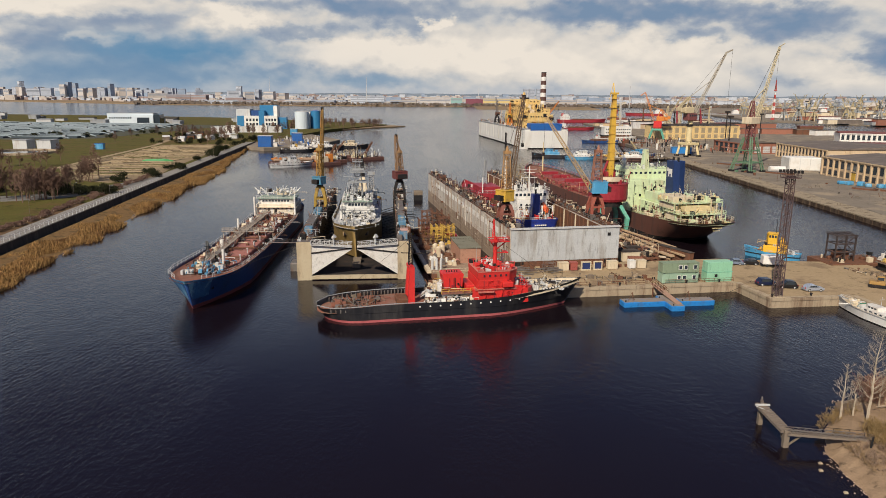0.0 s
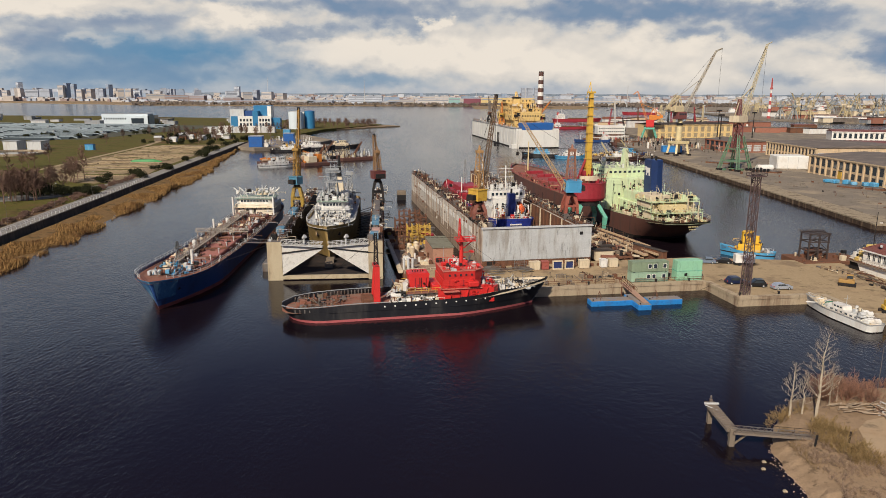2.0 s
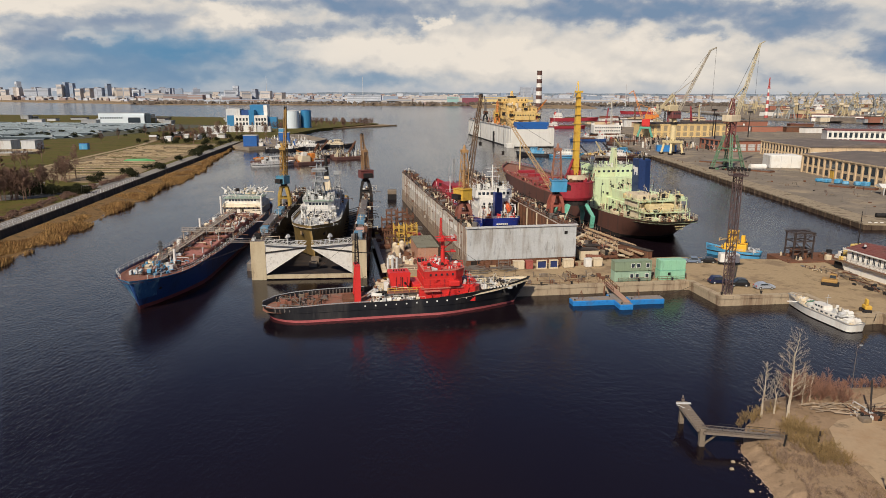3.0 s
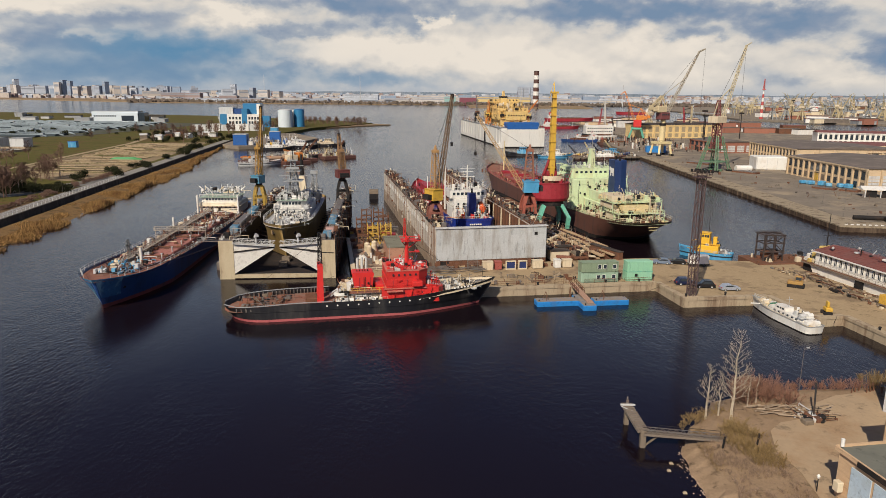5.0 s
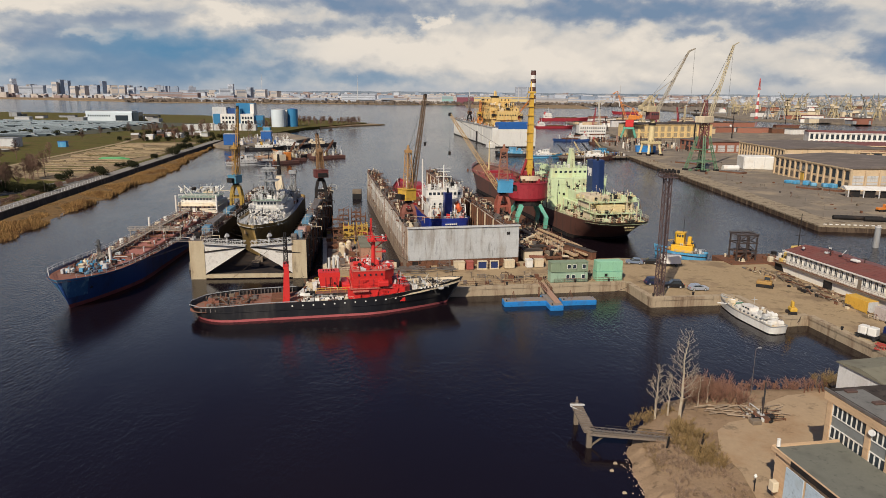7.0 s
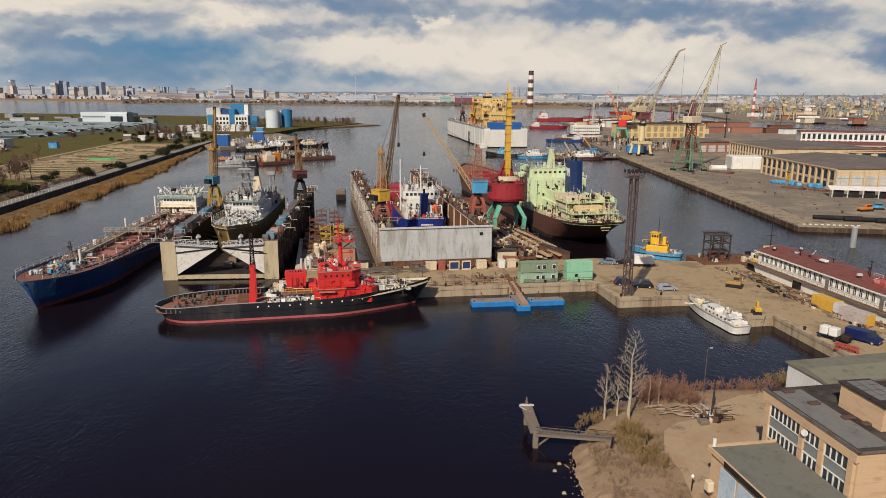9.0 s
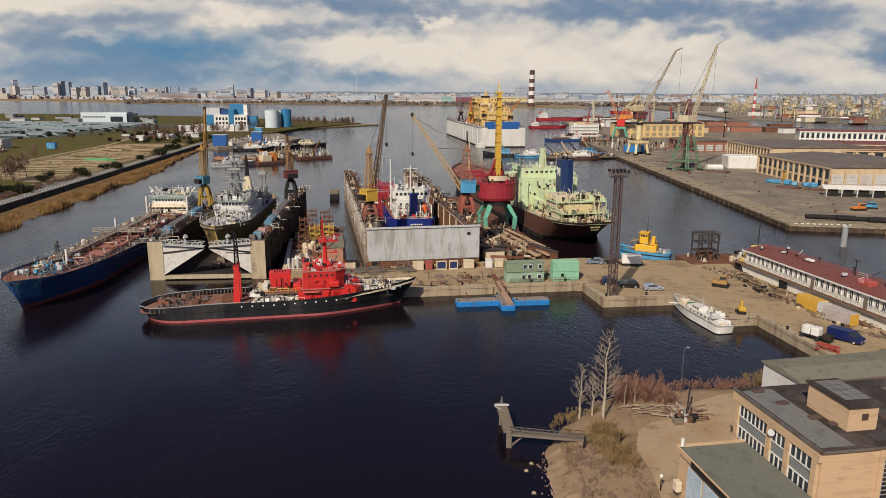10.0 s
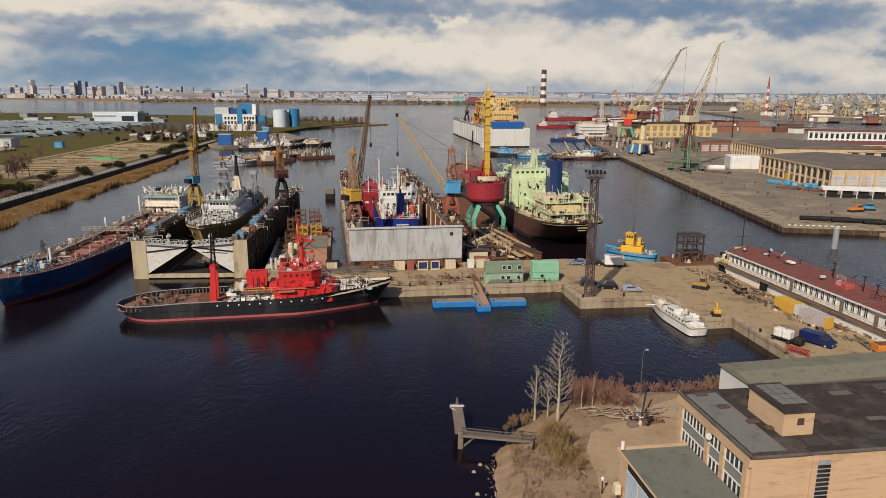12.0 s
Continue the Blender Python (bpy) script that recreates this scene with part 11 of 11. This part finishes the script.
blue_works()
harbour_tug("black-hulled tug with white house at the landing", -136, 531, 20, M_black, M_white, 30, "landing tugs")
harbour_tug("black tug with tall white house moored alongside", -122, 552, 25, M_black, M_white, 32, "landing tugs")
harbour_tug("black tug with yellow gear at the landing", -112, 540, 200, M_black, M_yellow, 22, "landing tugs")
harbour_tug("dark tug with cream house at the landing", -104, 575, 15, M_black, M_cream, 30, "landing tugs")
harbour_tug("grey patrol boat with a pale hull", -113.5, 417.5, 32, M_pale, M_pale, 26, "landing tugs")
harbour_tug("white launch moored beyond the barge", -84, 452, 150, M_black, M_cream, 20, "landing tugs")
for (x, y, rz, L, W, m) in ((-104, 432, 28, 30, 9, M_rust), (-116, 428, 30, 18, 7, M_cream)):
    t = thing("work_barge", "rusty barge loaded with tan timber and scrap", "barge", x, y, 0, rz)
    part("hull", R(0, L, 0, W, -0.5, 2.2, 0.4), M_brownhull, t)
    part("cargo", B().box(2, L * 0.45, 1, W - 1, 2.2, 4.0, 0.5).box(L * 0.5, L - 3, 1.5, W - 1.5, 2.2, 4.8, 0.6), mat("cargo_tan", (0.36, 0.24, 0.15), 0.9, size=1.5, second=(0.25, 0.13, 0.09), amount=0.6), t)
    clutter(t, rd, 1, L - 1, 1, W - 1, 3.5, 18, [M_rust, M_cream, M_orange, M_steel], big=2.2)
t = thing("crane_pontoon", "floating crane pontoon with orange cabin", "barge", -84, 436, 0, 40)
part("hull", R(-9, 9, -5, 5, -0.5, 1.8, 0.3), M_brownhull, t)
part("house", R(-5, 1, -3, 3, 1.8, 5.5, 0.2), M_cream, t)
part("cabin", R(2, 5, -2, 2, 1.8, 6.8, 0.2), M_orange, t)
part("boom", B().lattice((4, 0, 5), (-7, 0, 9), 1.0, 0.6, 8, 0.15), M_orange, t)
part("wheelhouse", R(-4, -1, -2, 2, 5.5, 7.8, 0.2), M_white, t)
clutter(t, rd, -8, 8, -4, 4, 1.8, 22, [M_rust, M_cream, M_orange, M_dark], big=2)
harbour_tug("cream launch with dark hull among the barges", -96, 458, 20, M_black, M_cream, 22, "landing tugs")
harbour_tug("white-housed tug moored in the row", -128, 560, 18, M_black, M_white, 34, "landing tugs")
for (x, y, rz, L, W) in ((-96, 470, 25, 30, 9), (-70, 462, 35, 24, 8), (-88, 440, 38, 20, 8)):
    t = thing("scrap_barge", "brown barge piled with machinery and scrap", "barge", x, y, 0, rz, "scrap barges")
    part("hull", R(0, L, 0, W, -0.5, 2.0, 0.4), M_brownhull, t)
    gear(t, rd, 1, L - 2, 1, W - 1, 2.0, 110, [M_rust, M_cream, M_paleyellow, M_dark, M_white, M_steel], 4.0)
    part("derrick", B().lattice((L * 0.4, W / 2, 2), (L * 0.7, W / 2, 12), 1.2, 0.6, 7, 0.2, (0, 1, 0)), M_rust, t)
t = thing("landing_gear", "stacked boxes and gear on the landing", "gear heap", -140, 590, 2.4, 10)
gear(t, rd, -18, 22, -40, 60, 0, 130, [M_white, M_dark, M_rust, M_blue, M_pale], 4.5)
flat("bank_spit", [(-160, 815), (-120, 880), (-70, 950), (-92, 968), (-150, 900), (-175, 830)], -0.5, 1.2, M_soil, "low sandy spit", "ground")


# ---- far city across the water ----
def city():
    rnd = random.Random(300)
    # distance haze is put into these wall colours: bluish and low in contrast
    haze_tones = [mat("far_cream", (0.50, 0.46, 0.42), 0.8, size=30), mat("far_haze_white", (0.47, 0.50, 0.54), 0.8, size=30), mat("far_haze_grey", (0.34, 0.37, 0.42), 0.8, size=30), mat("far_brick", (0.27, 0.20, 0.18), 0.8, size=30), mat("far_tan", (0.44, 0.39, 0.34), 0.8, size=30), mat("far_haze_blue", (0.25, 0.31, 0.39), 0.7, size=30)]
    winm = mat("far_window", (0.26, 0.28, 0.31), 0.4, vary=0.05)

    def block(name, label, x, y, w, d, h, m, floors=0, cols=0, rz=0.0, cap=None, group="far city"):
        t = thing(name, label, "building", x, y, 2.0, rz, group)
        part("wall", R(-w / 2, w / 2, -d / 2, d / 2, 0, h), m, t)
        part("roof", R(-w / 2 - 0.5, w / 2 + 0.5, -d / 2 - 0.5, d / 2 + 0.5, h, h + 1.5), cap or haze_tones[2], t)
        for f in range(floors):
            part("window_band", R(-w / 2 + 1.5, w / 2 - 1.5, -d / 2 - 0.25, -d / 2, h * (f + 0.45) / floors, h * (f + 0.75) / floors), winm, t)
        for c in range(cols):
            part("bay", R(-w / 2 + w * (c + 0.3) / cols, -w / 2 + w * (c + 0.7) / cols, -d / 2 - 1.5, -d / 2, 0, h * 0.98), m, t)
        return t

    # the high-rise group: (bearing, distance, width, height, tone)
    for b, D, w, h, k in ((-0.605, 3600, 60, 55, 2), (-0.585, 3600, 50, 65, 0), (-0.565, 3700, 40, 120, 1), (-0.572, 3650, 60, 78, 2), (-0.548, 3500, 90, 70, 1), (-0.528, 3500, 90, 74, 2), (-0.505, 3450, 40, 98, 0), (-0.496, 3480, 34, 112, 5), (-0.487, 3450, 30, 106, 5), (-0.478, 3400, 46, 72, 0), (-0.463, 3400, 50, 74, 4), (-0.446, 3500, 44, 78, 2), (-0.436, 3500, 34, 104, 5), (-0.420, 3300, 44, 78, 4), (-0.408, 3300, 44, 78, 4), (-0.395, 3350, 44, 66, 1), (-0.37, 3200, 130, 46, 4), (-0.34, 3100, 160, 40, 3), (-0.31, 3000, 120, 38, 3), (-0.262, 2900, 70, 62, 1), (-0.253, 2950, 34, 88, 1), (-0.24, 2900, 60, 58, 0), (-0.226, 2950, 30, 70, 2), (-0.21, 2950, 70, 60, 0), (-0.19, 3000, 60, 52, 4)):
        block("tower_block", "distant high-rise apartment block", D * (b - 0.055), D, w * 0.62, 24, h * 0.74, haze_tones[k], 2, 0, rnd.uniform(-35, 35), group="far towers")
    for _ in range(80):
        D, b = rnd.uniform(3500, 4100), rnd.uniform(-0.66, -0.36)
        block("tower_block", "distant high-rise apartment block", D * b, D, rnd.uniform(16, 48), 20, rnd.uniform(34, 62), rnd.choice((haze_tones[0], haze_tones[1], haze_tones[2], haze_tones[2], haze_tones[2], haze_tones[4], haze_tones[5])), 0, 0, rnd.uniform(-40, 40), group="far towers")
    for _ in range(230):
        D = rnd.uniform(2560, 4600)
        b = rnd.uniform(-0.64, 0.70)
        if D < 3250 and b < -0.45:
            continue
        if D < 2950 and b > 0.22:
            continue
        w, h = rnd.uniform(18, 75), rnd.uniform(8, 22) + (D - 2400) / 2200 * rnd.uniform(6, 26)
        block("city_building", "distant pale building of the far city", D * b, D, w, rnd.uniform(15, 40), h, rnd.choice(haze_tones), 0, 0, rnd.uniform(-8, 8))
    # the small-grained rest of the city
    for k in range(5):
        b = B()
        for _ in range(900):
            D = rnd.uniform(2500, 4700)
            a = rnd.uniform(-0.68, 0.72)
            if (D < 3250 and a < -0.42 - (D - 2700) * 0.0002) or (D < 2950 and a > 0.2):
                continue
            w, d, h = rnd.uniform(8, 34), rnd.uniform(10, 25), rnd.uniform(4, 13) + (D - 2500) / 2200 * rnd.uniform(2, 26)
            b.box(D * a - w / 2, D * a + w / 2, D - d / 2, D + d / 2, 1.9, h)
        tagged(b.make("far_houses", haze_tones[k]), "small far houses of the city, haze put into their colours", "houses", "", "stuff")
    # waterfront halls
    for b, w, h, m, fl in ((-0.19, 90, 14, haze_tones[2], 2), (-0.125, 120, 30, haze_tones[1], 4), (-0.10, 120, 12, haze_tones[4], 1), (-0.22, 110, 16, haze_tones[0], 1), (-0.03, 110, 22, haze_tones[0], 2), (0.0, 40, 26, mat("far_teal", (0.25, 0.42, 0.38), 0.8), 2), (0.025, 60, 24, mat("far_maroon", (0.2, 0.06, 0.08), 0.8), 0), (0.075, 190, 26, mat("far_yellow", (0.62, 0.47, 0.20), 0.8), 2), (-0.075, 90, 18, haze_tones[4], 2), (0.14, 140, 22, haze_tones[4], 2), (0.20, 160, 18, haze_tones[0], 1), (-0.29, 120, 14, haze_tones[3], 1), (-0.33, 110, 12, haze_tones[1], 1)):
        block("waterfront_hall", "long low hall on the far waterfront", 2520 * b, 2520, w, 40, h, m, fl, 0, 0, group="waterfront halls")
    for x, y, h in ((-318, 2500, 95), (80, 2600, 62), (250, 2500, 60), (560, 2300, 70), (-820, 3100, 110)):
        t = thing("radio_mast", "thin pale distant radio mast", "mast", x, y, 2.0, 0, "far masts")
        part("shaft", B().cyl((0, 0, 0), (0, 0, h), 1.6, 0.5, 6), M_pale, t)
    for b in (0.098, 0.106, 0.116):
        block("tower_block", "grey pair of distant towers", 2900 * b, 2900, 22, 22, 62, haze_tones[2], 5, 0, 0, group="far towers")
    # trees of the far shore
    b = B()
    for _ in range(5200):
        D = rnd.uniform(2440, 2650)
        x = D * rnd.uniform(-0.5, 0.4)
        if -0.46 * D > x:
            continue
        s = rnd.uniform(3, 8)
        z = rnd.uniform(2, 9)
        a = rnd.uniform(0, 6.28)
        o = len(b.v)
        b.v += [(x - s * math.cos(a), D - s * math.sin(a), z - 3), (x + s * math.cos(a), D + s * math.sin(a), z - 3), (x + s * 0.5 * math.cos(a), D, z + s * 0.7), (x - s * 0.4 * math.cos(a), D, z + s * 0.6)]
        b.f.append((o, o + 1, o + 2, o + 3))
    tagged(b.make("far_trees", mat("far_woods", (0.14, 0.11, 0.085), 0.95, size=20, island=0.5)), "brown leafless trees along the far waterfront", "trees", "", "stuff")


city()
